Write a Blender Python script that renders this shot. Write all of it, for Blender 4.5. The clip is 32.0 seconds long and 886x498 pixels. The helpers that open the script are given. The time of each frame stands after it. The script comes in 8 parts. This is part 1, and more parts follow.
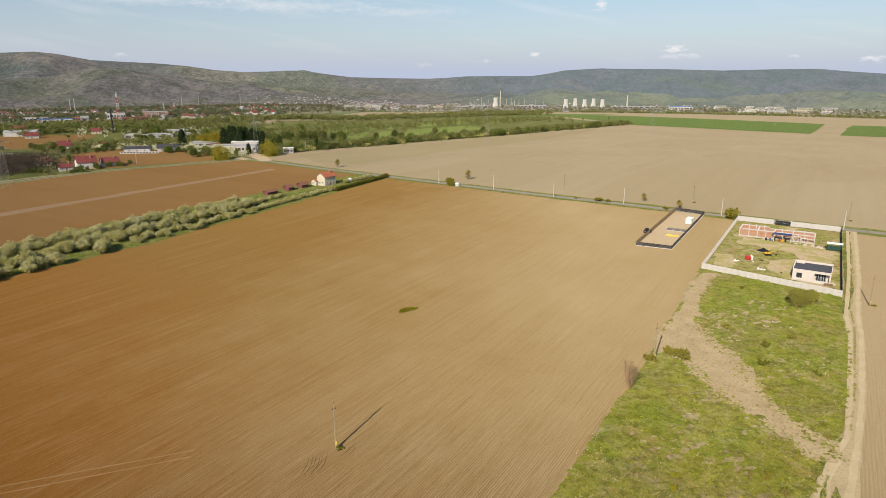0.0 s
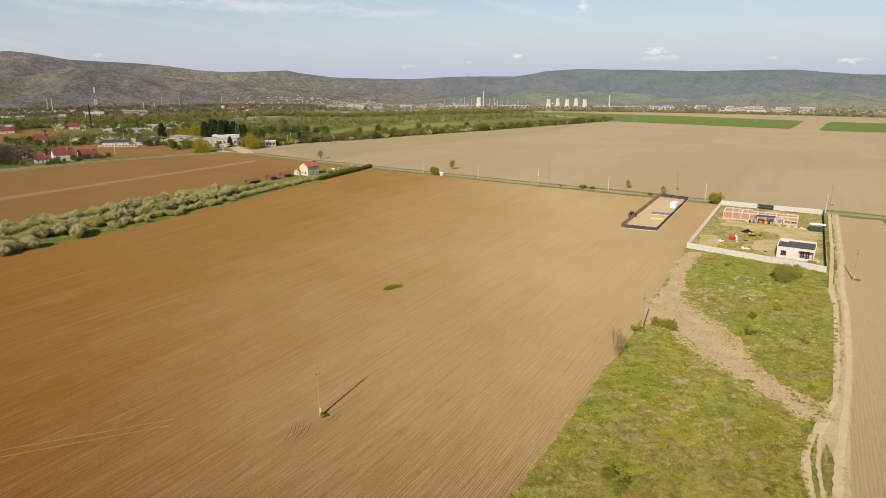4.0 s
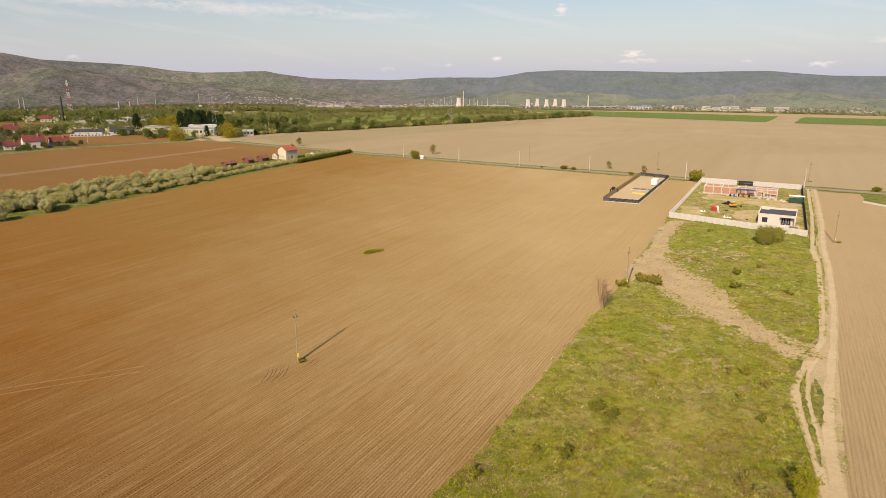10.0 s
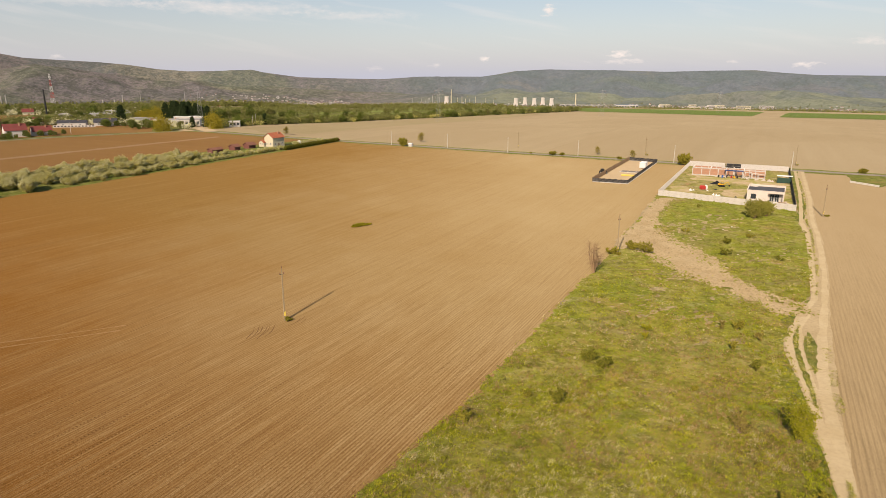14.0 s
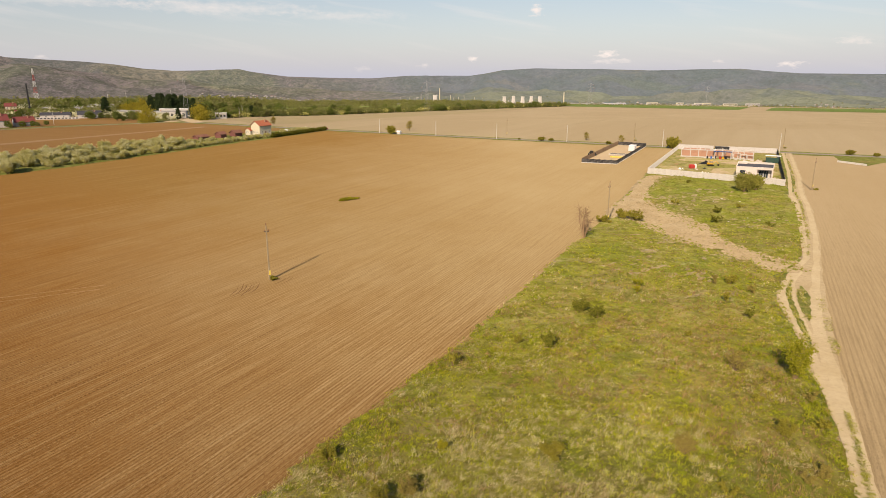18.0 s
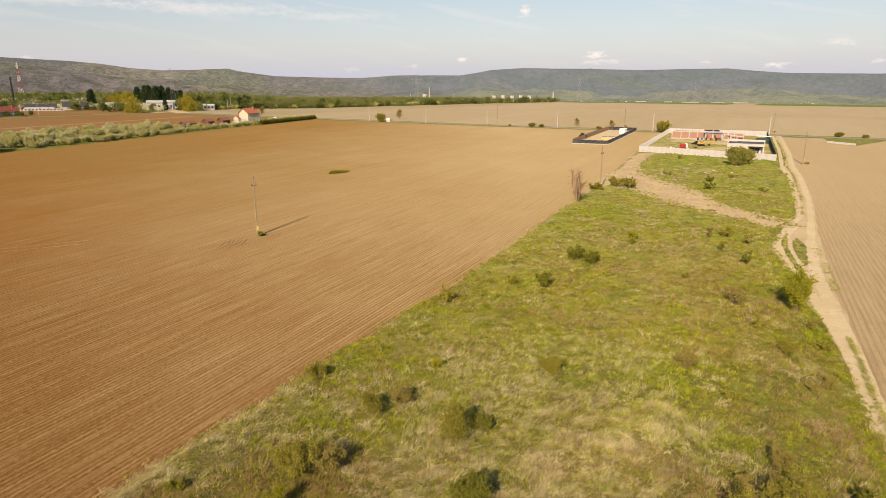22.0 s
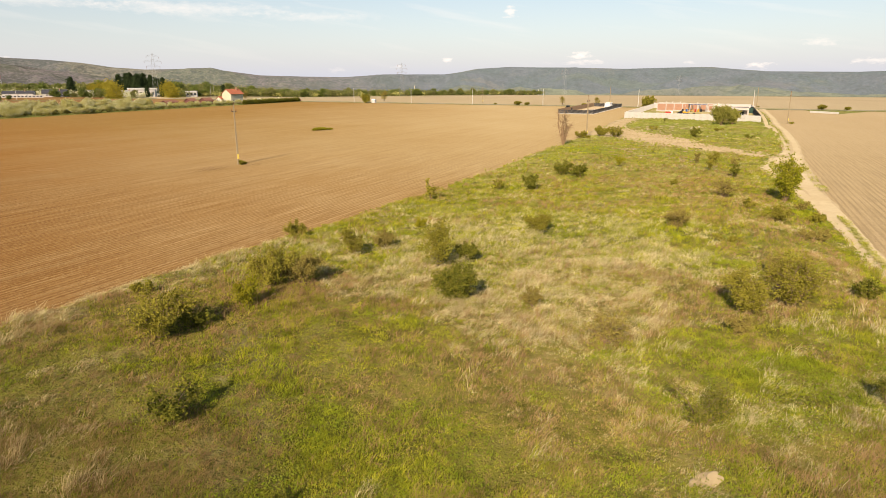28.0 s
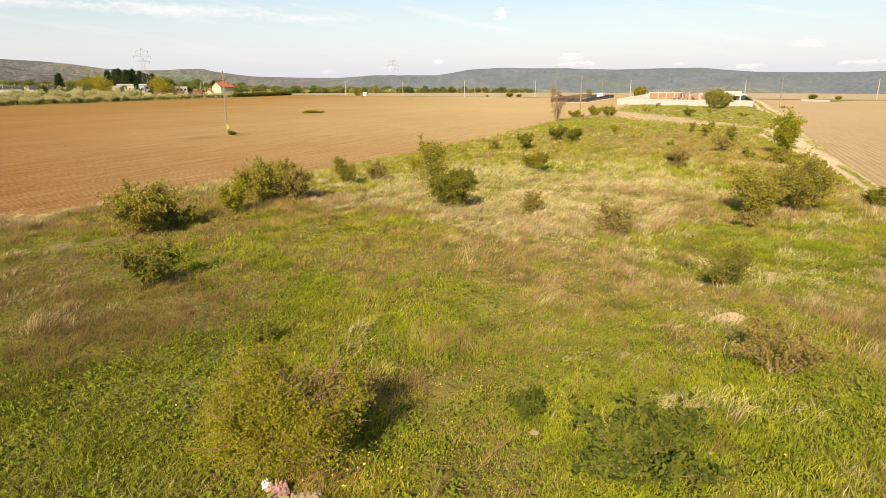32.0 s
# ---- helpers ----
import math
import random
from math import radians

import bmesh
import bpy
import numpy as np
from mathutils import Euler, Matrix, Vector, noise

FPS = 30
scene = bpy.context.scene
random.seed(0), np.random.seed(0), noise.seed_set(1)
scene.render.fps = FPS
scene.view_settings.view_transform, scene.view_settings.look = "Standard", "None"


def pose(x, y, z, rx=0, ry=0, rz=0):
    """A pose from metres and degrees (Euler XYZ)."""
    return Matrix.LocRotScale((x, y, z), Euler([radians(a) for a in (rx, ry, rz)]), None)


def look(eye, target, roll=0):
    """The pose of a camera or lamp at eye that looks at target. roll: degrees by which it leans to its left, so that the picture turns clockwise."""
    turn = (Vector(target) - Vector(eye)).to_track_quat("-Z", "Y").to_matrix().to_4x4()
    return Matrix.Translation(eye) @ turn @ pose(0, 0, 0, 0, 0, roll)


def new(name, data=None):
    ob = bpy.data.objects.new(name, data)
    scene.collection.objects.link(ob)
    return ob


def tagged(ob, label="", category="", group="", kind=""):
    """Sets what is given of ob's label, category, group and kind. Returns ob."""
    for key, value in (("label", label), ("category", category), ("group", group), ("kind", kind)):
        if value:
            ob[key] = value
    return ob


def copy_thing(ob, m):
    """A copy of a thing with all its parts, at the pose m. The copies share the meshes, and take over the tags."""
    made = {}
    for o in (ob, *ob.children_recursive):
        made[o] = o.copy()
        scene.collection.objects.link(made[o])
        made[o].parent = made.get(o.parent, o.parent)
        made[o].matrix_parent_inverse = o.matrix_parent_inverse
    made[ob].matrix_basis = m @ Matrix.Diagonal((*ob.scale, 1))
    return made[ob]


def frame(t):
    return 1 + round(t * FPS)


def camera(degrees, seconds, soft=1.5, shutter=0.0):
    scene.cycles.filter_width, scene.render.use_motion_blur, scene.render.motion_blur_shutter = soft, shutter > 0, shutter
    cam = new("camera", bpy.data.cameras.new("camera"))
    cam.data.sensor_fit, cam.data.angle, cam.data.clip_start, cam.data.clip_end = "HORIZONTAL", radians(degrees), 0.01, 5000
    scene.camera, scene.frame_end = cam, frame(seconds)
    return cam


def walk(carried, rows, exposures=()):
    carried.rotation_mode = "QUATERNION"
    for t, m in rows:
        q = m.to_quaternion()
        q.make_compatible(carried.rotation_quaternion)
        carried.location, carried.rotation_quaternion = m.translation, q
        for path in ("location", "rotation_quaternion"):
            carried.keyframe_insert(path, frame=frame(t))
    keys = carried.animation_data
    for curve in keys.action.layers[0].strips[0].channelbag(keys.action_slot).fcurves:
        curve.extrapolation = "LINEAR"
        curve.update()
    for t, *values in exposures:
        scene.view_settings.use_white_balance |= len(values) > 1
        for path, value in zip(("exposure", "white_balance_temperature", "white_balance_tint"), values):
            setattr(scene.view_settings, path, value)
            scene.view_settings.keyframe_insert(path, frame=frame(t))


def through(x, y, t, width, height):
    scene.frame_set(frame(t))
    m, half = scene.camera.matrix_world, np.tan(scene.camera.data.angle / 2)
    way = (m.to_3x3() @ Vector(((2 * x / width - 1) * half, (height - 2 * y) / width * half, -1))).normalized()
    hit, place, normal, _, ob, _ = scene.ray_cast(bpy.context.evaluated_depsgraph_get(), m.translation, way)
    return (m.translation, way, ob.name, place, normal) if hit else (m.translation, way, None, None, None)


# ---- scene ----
cam = camera(70.20, 32.0, 0.6)
PATH = [
    (0.0, 0.0, -0.0, 60.961, -15.394, 0.077, -0.0),
    (2.0, -0.224, 0.147, 57.48, -15.348, 0.061, -0.833),
    (4.0, -0.335, 0.307, 54.052, -15.28, 0.025, -1.483),
    (6.0, -0.257, 0.333, 50.542, -15.212, -0.01, -2.114),
    (8.0, -0.337, 0.498, 46.95, -15.157, -0.034, -2.72),
    (10.0, -0.475, 0.603, 43.403, -15.07, -0.05, -3.26),
    (12.0, -0.531, 0.499, 39.858, -15.064, -0.087, -3.827),
    (14.0, -0.65, 0.463, 36.308, -15.059, -0.103, -4.332),
    (16.0, -0.599, 0.505, 32.838, -15.001, -0.058, -4.857),
    (18.0, -0.496, 0.55, 29.421, -15.051, 0.003, -5.349),
    (20.0, -0.589, 0.606, 25.83, -15.005, 0.012, -5.824),
    (22.0, -0.788, 0.442, 22.343, -14.993, 0.003, -6.278),
    (24.0, -1.066, 0.259, 18.928, -15.053, 0.007, -6.724),
    (26.0, -1.164, -0.137, 15.406, -14.942, 0.037, -7.164),
    (28.0, -0.768, -0.752, 11.725, -14.953, 0.09, -7.551),
    (28.5, -0.716, -0.922, 10.724, -14.986, 0.113, -7.655),
    (29.0, -0.662, -1.11, 9.827, -15.024, 0.131, -7.721),
    (29.5, -0.631, -1.272, 8.952, -15.032, 0.143, -7.795),
    (30.0, -0.644, -1.375, 8.088, -15.002, 0.148, -7.915),
    (30.5, -0.684, -1.439, 7.532, -15.006, 0.148, -8.019),
    (31.0, -0.775, -1.332, 7.22, -15.021, 0.151, -8.069),
    (31.5, -0.941, -1.008, 7.215, -15.007, 0.147, -8.156),
    (32.0, -0.964, -0.642, 7.212, -14.827, 0.142, -8.301),
]
walk(cam, [(t, pose(x, y, z, 90 + p, r, w)) for t, x, y, z, p, r, w in PATH],
     [(0, 0.0, 6450, 10), (6, 0.02, 7050, 14), (13, 0.04, 7450, 17), (17, 0.05, 7480, 17), (20, 0.11, 7500, 17), (24, 0.18, 7500, 16), (28, 0.36, 7500, 14), (32, 0.48, 7500, 13)])

from mathutils import geometry

# ---------- light ----------
SUN_BEARING, SUN_HEIGHT = radians(205.0), radians(30.0)
world = bpy.data.worlds.new("world")
scene.world = world
world.use_nodes = True
wn, wl = world.node_tree.nodes, world.node_tree.links
wn.clear()


def wmath(op, a, b=0.0, c=0.0, clamp=False):
    n = wn.new("ShaderNodeMath")
    n.operation, n.use_clamp = op, clamp
    for i, v in enumerate((a, b, c)):
        if isinstance(v, (int, float)):
            n.inputs[i].default_value = v
        else:
            wl.new(v, n.inputs[i])
    return n.outputs[0]


sky = wn.new("ShaderNodeTexSky")
sky.sky_type, sky.sun_disc = "NISHITA", False
sky.sun_elevation, sky.sun_rotation = SUN_HEIGHT, SUN_BEARING
sky.air_density, sky.dust_density, sky.ozone_density = 1.0, 0.6, 2.0
coord = wn.new("ShaderNodeTexCoord")
axes = wn.new("ShaderNodeSeparateXYZ")
wl.new(coord.outputs["Generated"], axes.inputs[0])
bearing = wmath("ARCTAN2", axes.outputs[0], axes.outputs[1])
height = wmath("ARCSINE", axes.outputs[2])
flat = wn.new("ShaderNodeCombineXYZ")
wl.new(bearing, flat.inputs[0])
wl.new(wmath("MULTIPLY", height, 2.4), flat.inputs[1])
puff = wn.new("ShaderNodeTexNoise")
puff.inputs["Scale"].default_value, puff.inputs["Detail"].default_value, puff.inputs["Roughness"].default_value = 70.0, 6.0, 0.6
wl.new(flat.outputs[0], puff.inputs["Vector"])
streak_at = wn.new("ShaderNodeCombineXYZ")
wl.new(wmath("MULTIPLY", bearing, 3.0), streak_at.inputs[0])
wl.new(wmath("MULTIPLY_ADD", height, 30.0, wmath("MULTIPLY", bearing, 5.0)), streak_at.inputs[1])
streak = wn.new("ShaderNodeTexNoise")
streak.inputs["Scale"].default_value, streak.inputs["Detail"].default_value = 1.6, 5.0
wl.new(streak_at.outputs[0], streak.inputs["Vector"])
cover = wmath("MULTIPLY_ADD", wmath("SUBTRACT", streak.outputs["Fac"], 0.53), 1.5, 0.0, clamp=True)
cover = wmath("MULTIPLY", cover, wmath("MULTIPLY_ADD", height, 9.0, 0.05, clamp=True))
# small fair-weather clouds: bearing, height, half width, half height (degrees), density
for az, el, wa, we, dense in ((19.4, 2.05, 1.5, 0.5, 1.0), (19.6, 1.5, 3.2, 0.3, 0.55), (8.0, 1.7, 0.65, 0.33, 0.95), (33.3, 1.15, 1.3, 0.35, 0.9),
                              (13.3, 5.7, 0.75, 0.8, 0.9), (3.7, 1.2, 0.8, 0.25, 0.45), (37.2, 2.8, 1.7, 0.4, 0.55), (-25.0, 5.7, 10.0, 0.55, 0.45), (-13.0, 5.6, 10.0, 0.7, 0.55), (-3.0, 5.2, 6.5, 0.5, 0.4),
                              (-26.1, 1.65, 0.7, 0.3, 0.4), (28.1, 1.4, 0.7, 0.25, 0.5), (41.0, 1.4, 2.4, 0.35, 0.7), (-1.7, 0.9, 1.0, 0.3, 0.35)):
    u = wmath("DIVIDE", wmath("SUBTRACT", bearing, radians(az)), radians(wa))
    v = wmath("DIVIDE", wmath("SUBTRACT", height, radians(el)), radians(we))
    d = wmath("SQRT", wmath("ADD", wmath("MULTIPLY", u, u), wmath("MULTIPLY", v, v)))
    if wa > 4:  # long soft cirrus
        m = wmath("MULTIPLY_ADD", puff.outputs["Fac"], 1.5, wmath("MULTIPLY_ADD", d, -0.95, 0.05), clamp=True)
    else:
        m = wmath("MULTIPLY_ADD", puff.outputs["Fac"], 3.4, wmath("MULTIPLY_ADD", d, -1.25, -0.8), clamp=True)
    cover = wmath("MULTIPLY_ADD", m, dense, cover, clamp=True)
haze = wn.new("ShaderNodeMix")
haze.data_type = "RGBA"
wl.new(wmath("POWER", 2.718, wmath("MULTIPLY", wmath("MAXIMUM", height, 0.0), -12.0)), haze.inputs["Factor"])
wl.new(sky.outputs[0], haze.inputs["A"])
haze.inputs["B"].default_value = (5.02, 5.64, 7.15, 1.0)
white = wn.new("ShaderNodeMix")
white.data_type = "RGBA"
wl.new(cover, white.inputs["Factor"])
wl.new(haze.outputs["Result"], white.inputs["A"])
white.inputs["B"].default_value = (8.6, 8.5, 8.6, 1.0)
back = wn.new("ShaderNodeBackground")
back.inputs["Strength"].default_value = 0.1
wl.new(white.outputs["Result"], back.inputs["Color"])
out = wn.new("ShaderNodeOutputWorld")
wl.new(back.outputs[0], out.inputs["Surface"])

sun_data = bpy.data.lights.new("sun", "SUN")
sun_data.energy, sun_data.angle, sun_data.color = 4.2, radians(0.5), (1.0, 0.9, 0.76)
sun = new("sun", sun_data)
TO_SUN = Vector((math.sin(SUN_BEARING) * math.cos(SUN_HEIGHT), math.cos(SUN_BEARING) * math.cos(SUN_HEIGHT), math.sin(SUN_HEIGHT)))
sun.matrix_world = look(TO_SUN * 200, (0, 0, 0))


# ---------- materials ----------
class Mat:
    """A procedural material under construction."""

    def __init__(self, name, rough=0.9, metal=0.0, spec=0.3):
        self.m = bpy.data.materials.new(name)
        self.m.use_nodes = True
        self.n, self.l = self.m.node_tree.nodes, self.m.node_tree.links
        self.b = self.n["Principled BSDF"]
        self.b.inputs["Roughness"].default_value = rough
        self.b.inputs["Metallic"].default_value = metal
        self.b.inputs["Specular IOR Level"].default_value = spec
        self.b.inputs["Diffuse Roughness"].default_value = 1.0
        self.geo = self.n.new("ShaderNodeNewGeometry")

    def put(self, v, socket):
        if isinstance(v, (int, float)):
            socket.default_value = v
        elif isinstance(v, tuple):
            socket.default_value = (*v, 1.0) if len(socket.default_value) == 4 and len(v) == 3 else v
        else:
            self.l.new(v, socket)

    def math(self, op, a, b=0.0, c=0.0, clamp=False):
        n = self.n.new("ShaderNodeMath")
        n.operation, n.use_clamp = op, clamp
        for i, v in enumerate((a, b, c)):
            self.put(v, n.inputs[i])
        return n.outputs[0]

    def at(self, turn=0.0, scale=(1, 1, 1), local=False):
        """Coordinates turned about z, then stretched."""
        n = self.n.new("ShaderNodeMapping")
        n.inputs["Rotation"].default_value = (0, 0, radians(turn))
        if local:
            c = self.n.new("ShaderNodeTexCoord")
            self.l.new(c.outputs["Object"], n.inputs["Vector"])
        else:
            self.l.new(self.geo.outputs["Position"], n.inputs["Vector"])
        if scale == (1, 1, 1):
            return n.outputs[0]
        s = self.n.new("ShaderNodeMapping")
        s.inputs["Scale"].default_value = scale
        self.l.new(n.outputs[0], s.inputs["Vector"])
        return s.outputs[0]

    def noise(self, size, detail=4.0, rough=0.55, at=None, dist=0.0):
        n = self.n.new("ShaderNodeTexNoise")
        n.inputs["Scale"].default_value = 1.0 / size
        n.inputs["Detail"].default_value, n.inputs["Roughness"].default_value, n.inputs["Distortion"].default_value = detail, rough, dist
        self.l.new(at if at is not None else self.geo.outputs["Position"], n.inputs["Vector"])
        return n.outputs["Fac"]

    def wave(self, size, at, dist=1.0, detail=2.0, dscale=1.0):
        n = self.n.new("ShaderNodeTexWave")
        n.wave_type, n.bands_direction = "BANDS", "X"
        n.inputs["Scale"].default_value = 0.31416 / size
        n.inputs["Distortion"].default_value, n.inputs["Detail"].default_value, n.inputs["Detail Scale"].default_value = dist, detail, dscale
        self.l.new(at, n.inputs["Vector"])
        return n.outputs["Fac"]

    def step(self, v, lo, hi):
        n = self.n.new("ShaderNodeMapRange")
        n.inputs["From Min"].default_value, n.inputs["From Max"].default_value = lo, hi
        self.put(v, n.inputs["Value"])
        return n.outputs[0]

    def mix(self, f, a, b, mode="MIX"):
        n = self.n.new("ShaderNodeMix")
        n.data_type, n.blend_type = "RGBA", mode
        self.put(f, n.inputs["Factor"])
        self.put(a, n.inputs["A"])
        self.put(b, n.inputs["B"])
        return n.outputs["Result"]

    def island(self):
        return self.geo.outputs["Random Per Island"]

    def each(self):
        return self.n.new("ShaderNodeObjectInfo").outputs["Random"]

    def done(self, colour, bump=None, depth=0.05, strength=1.0, rough=None):
        self.put(colour, self.b.inputs["Base Color"])
        if rough is not None:
            self.put(rough, self.b.inputs["Roughness"])
        if bump is not None:
            n = self.n.new("ShaderNodeBump")
            n.inputs["Strength"].default_value, n.inputs["Distance"].default_value = strength, depth
            self.l.new(bump, n.inputs["Height"])
            self.l.new(n.outputs[0], self.b.inputs["Normal"])
        return self.m


ROWS_TURN = 31.5  # the furrows run along (0.52, 0.85)


def soil(name, dry, dark_tone, turn, lean=0.0, spacing=0.3, furrow=1.0, strips=0.0):
    m = Mat(name, 0.95, spec=0.1)
    m.b.inputs["Diffuse Roughness"].default_value = 1.0
    p = m.at(turn)
    lines = m.noise(1.0, 2.5, 0.7, m.at(turn, (1.5 / spacing, 0.1, 1)))
    drill = m.wave(spacing, p, 0.3, 2.0, 0.8)
    passes = m.noise(1.0, 3.0, 0.6, m.at(turn, (0.16, 0.004, 1)))
    big = m.noise(90.0, 4.0, 0.5)
    mid = m.noise(11.0, 5.0, 0.65)
    clod = m.noise(0.3, 5.0, 0.75)
    where = m.n.new("ShaderNodeSeparateXYZ")
    m.l.new(m.geo.outputs["Position"], where.inputs[0])
    f = m.math("MULTIPLY_ADD", m.step(big, 0.35, 0.68), 0.25, m.math("MULTIPLY", m.step(mid, 0.3, 0.7), 0.14))
    f = m.math("MULTIPLY_ADD", m.step(passes, 0.3, 0.7), 0.12 if lean else 0.3, f)
    if lean:
        # tone by place: soil change, with brightening opposite the sun put into colour
        side = m.math("MAXIMUM", m.step(m.math("MULTIPLY_ADD", where.outputs[1], 0.42, where.outputs[0]), 55.0, -38.0), m.math("MULTIPLY", m.step(m.math("MULTIPLY_ADD", where.outputs[1], -0.18, where.outputs[0]), 6.0, -98.0), 0.93))
        f = m.math("MULTIPLY_ADD", side, lean, f, clamp=True)
        red = m.step(m.math("MULTIPLY_ADD", where.outputs[1], 0.92, where.outputs[0]), 105.0, 12.0)
        c = m.mix(f, dry, m.mix(red, (0.238, 0.137, 0.037), dark_tone))
        # tilled bands a metre or so wide, strongest on the dark side
        band = m.noise(1.0, 4.0, 0.75, m.at(turn, (1.1, 0.018, 1)))
        c = m.mix(m.math("MULTIPLY", m.step(band, 0.5, 0.62), m.math("MULTIPLY_ADD", side, 0.17, 0.09)), c, tuple(v * 0.62 for v in dark_tone))
        c = m.mix(m.math("MULTIPLY", m.step(band, 0.44, 0.32), m.math("MULTIPLY_ADD", side, 0.13, 0.1)), c, tuple(min(1, v * 1.12) for v in dry))
    else:
        c = m.mix(f, dry, dark_tone)
    if strips:
        # strips worked on different days, and pale headland lines
        wide = m.noise(1.0, 1.0, 0.4, m.at(turn, (0.013, 0.0003, 1)))
        fine = m.noise(1.0, 3.0, 0.6, m.at(turn, (0.07, 0.0006, 1)))
        c = m.mix(m.math("MULTIPLY", m.step(wide, 0.5, 0.515), strips * 0.7), c, dark_tone)
        c = m.mix(m.math("MULTIPLY", m.step(fine, 0.58, 0.66), strips * 0.5), c, tuple(v * 0.9 for v in dark_tone))
        c = m.mix(m.math("MULTIPLY", m.step(fine, 0.38, 0.32), strips * 0.6), c, tuple(v * 1.1 for v in dry))
    # lumps and shallow scrapes that show from high above
    lump = m.noise(1.0, 4.0, 0.8, m.at(turn, (2.6, 0.8, 1)))
    c = m.mix(m.math("MULTIPLY", m.step(lump, 0.52, 0.66), 0.16), c, tuple(v * 0.55 for v in dark_tone))
    c = m.mix(m.math("MULTIPLY", m.step(lump, 0.47, 0.34), 0.1), c, tuple(min(1, v * 1.18) for v in dry))
    # furrow marks strengthen towards the camera; their troughs are darkened in colour
    near = m.math("MULTIPLY", m.step(where.outputs[1], 110.0, 50.0), furrow)
    fresh = m.math("MULTIPLY", m.step(where.outputs[1], 160.0, 45.0), furrow)
    c = m.mix(m.math("MULTIPLY", m.step(lines, 0.46, 0.62), m.math("MULTIPLY_ADD", near, 0.1, m.math("MULTIPLY_ADD", fresh, 0.24, 0.05))), c, tuple(v * 0.5 for v in dark_tone))
    c = m.mix(m.math("MULTIPLY", m.step(drill, 0.5, 0.05), m.math("MULTIPLY_ADD", near, 0.3, m.math("MULTIPLY", fresh, 0.22))), c, tuple(v * 0.5 for v in dark_tone))
    c = m.mix(m.math("MULTIPLY", m.step(lines, 0.46, 0.32), m.math("MULTIPLY", fresh, 0.36)), c, tuple(min(1, v * 1.15) for v in dry))
    # tread marks of the seed drill's tractor
    tread = m.math("MULTIPLY", m.step(m.wave(2.6, p, 0.1, 0.0), 0.972, 0.985), m.step(m.wave(0.42, m.at(turn - 90.0), 0.2, 1.0), 0.55, 0.2))
    tread = m.math("MULTIPLY", tread, m.math("MULTIPLY", m.step(m.noise(26.0, 3.0), 0.45, 0.6), fresh))
    c = m.mix(m.math("MULTIPLY", tread, 0.75), c, tuple(v * 0.4 for v in dark_tone))
    c = m.mix(m.math("MULTIPLY", m.step(clod, 0.6, 0.78), 0.4), c, tuple(min(1, v * 1.2) for v in dry))
    c = m.mix(m.math("MULTIPLY", m.step(clod, 0.4, 0.28), m.math("MULTIPLY_ADD", fresh, 0.36, 0.2)), c, tuple(v * 0.45 for v in dark_tone))
    crumb = m.noise(1.0, 3.0, 0.7, m.at(turn, (7.0, 2.6, 1)))
    c = m.mix(m.math("MULTIPLY", m.step(crumb, 0.55, 0.64), m.math("MULTIPLY", near, 0.6)), c, tuple(v * 0.38 for v in dark_tone))
    c = m.mix(m.math("MULTIPLY", m.step(crumb, 0.42, 0.3), m.math("MULTIPLY", near, 0.5)), c, tuple(min(1, v * 1.25) for v in dry))
    h = m.math("MULTIPLY_ADD", lines, m.math("MULTIPLY", fresh, -1.2), m.math("MULTIPLY", clod, 1.1))
    h = m.math("SUBTRACT", h, m.math("MULTIPLY", crumb, near))
    h = m.math("SUBTRACT", h, m.math("MULTIPLY", tread, 0.6))
    return m.done(c, h, 0.08, 0.7)


MAIN_SOIL = soil("main_field_soil", (0.378, 0.288, 0.15), (0.254, 0.11, 0.02), ROWS_TURN, 0.84, 0.42, 1.0)
LEFT_SOIL = soil("left_field_soil", (0.24, 0.138, 0.05), (0.19, 0.096, 0.028), -60.0, 0.0, 0.6, 0.3, 0.3)
FAR_SOIL = soil("far_field_soil", (0.33, 0.265, 0.163), (0.28, 0.215, 0.122), ROWS_TURN, 0.0, 1.2, 0.3, 0.5)
RIGHT_SOIL = soil("right_field_soil", (0.352, 0.268, 0.152), (0.285, 0.205, 0.105), ROWS_TURN, 0.0, 0.55, 0.6)
STRIP_SOIL = soil("strip_soil", (0.29, 0.195, 0.11), (0.24, 0.15, 0.08), -60.0, 0.0, 0.6, 0.3)
YARD_SOIL = soil("yard_soil", (0.46, 0.36, 0.23), (0.38, 0.285, 0.165), 10.0, 0.0, 3.0, 0.0)


def sand(name, pale, brown, grit=0.4):
    m = Mat(name, 0.95, spec=0.15)
    a, b, c = m.noise(5.0, 5.0, 0.6), m.noise(0.5, 4.0, 0.65), m.noise(1.4, 3.0, 0.6, dist=0.6)
    col = m.mix(m.step(a, 0.35, 0.7), pale, brown)
    col = m.mix(m.math("MULTIPLY", m.step(b, 0.45, 0.75), grit), col, tuple(v * 0.6 for v in brown))
    lump = m.noise(0.9, 5.0, 0.7, dist=0.4)
    col = m.mix(m.math("MULTIPLY", m.step(lump, 0.46, 0.32), grit * 0.7), col, tuple(v * 0.62 for v in brown))
    return m.done(col, m.math("MULTIPLY_ADD", lump, 1.6, m.math("MULTIPLY_ADD", c, 0.8, b)), 0.1, 0.5)


SAND = sand("sandy_earth", (0.43, 0.34, 0.2), (0.35, 0.265, 0.145), 0.75)
TRACK = sand("track_earth", (0.415, 0.33, 0.198), (0.36, 0.28, 0.16), 0.55)
RUT = sand("rut_earth", (0.46, 0.375, 0.235), (0.41, 0.325, 0.19), 0.3)


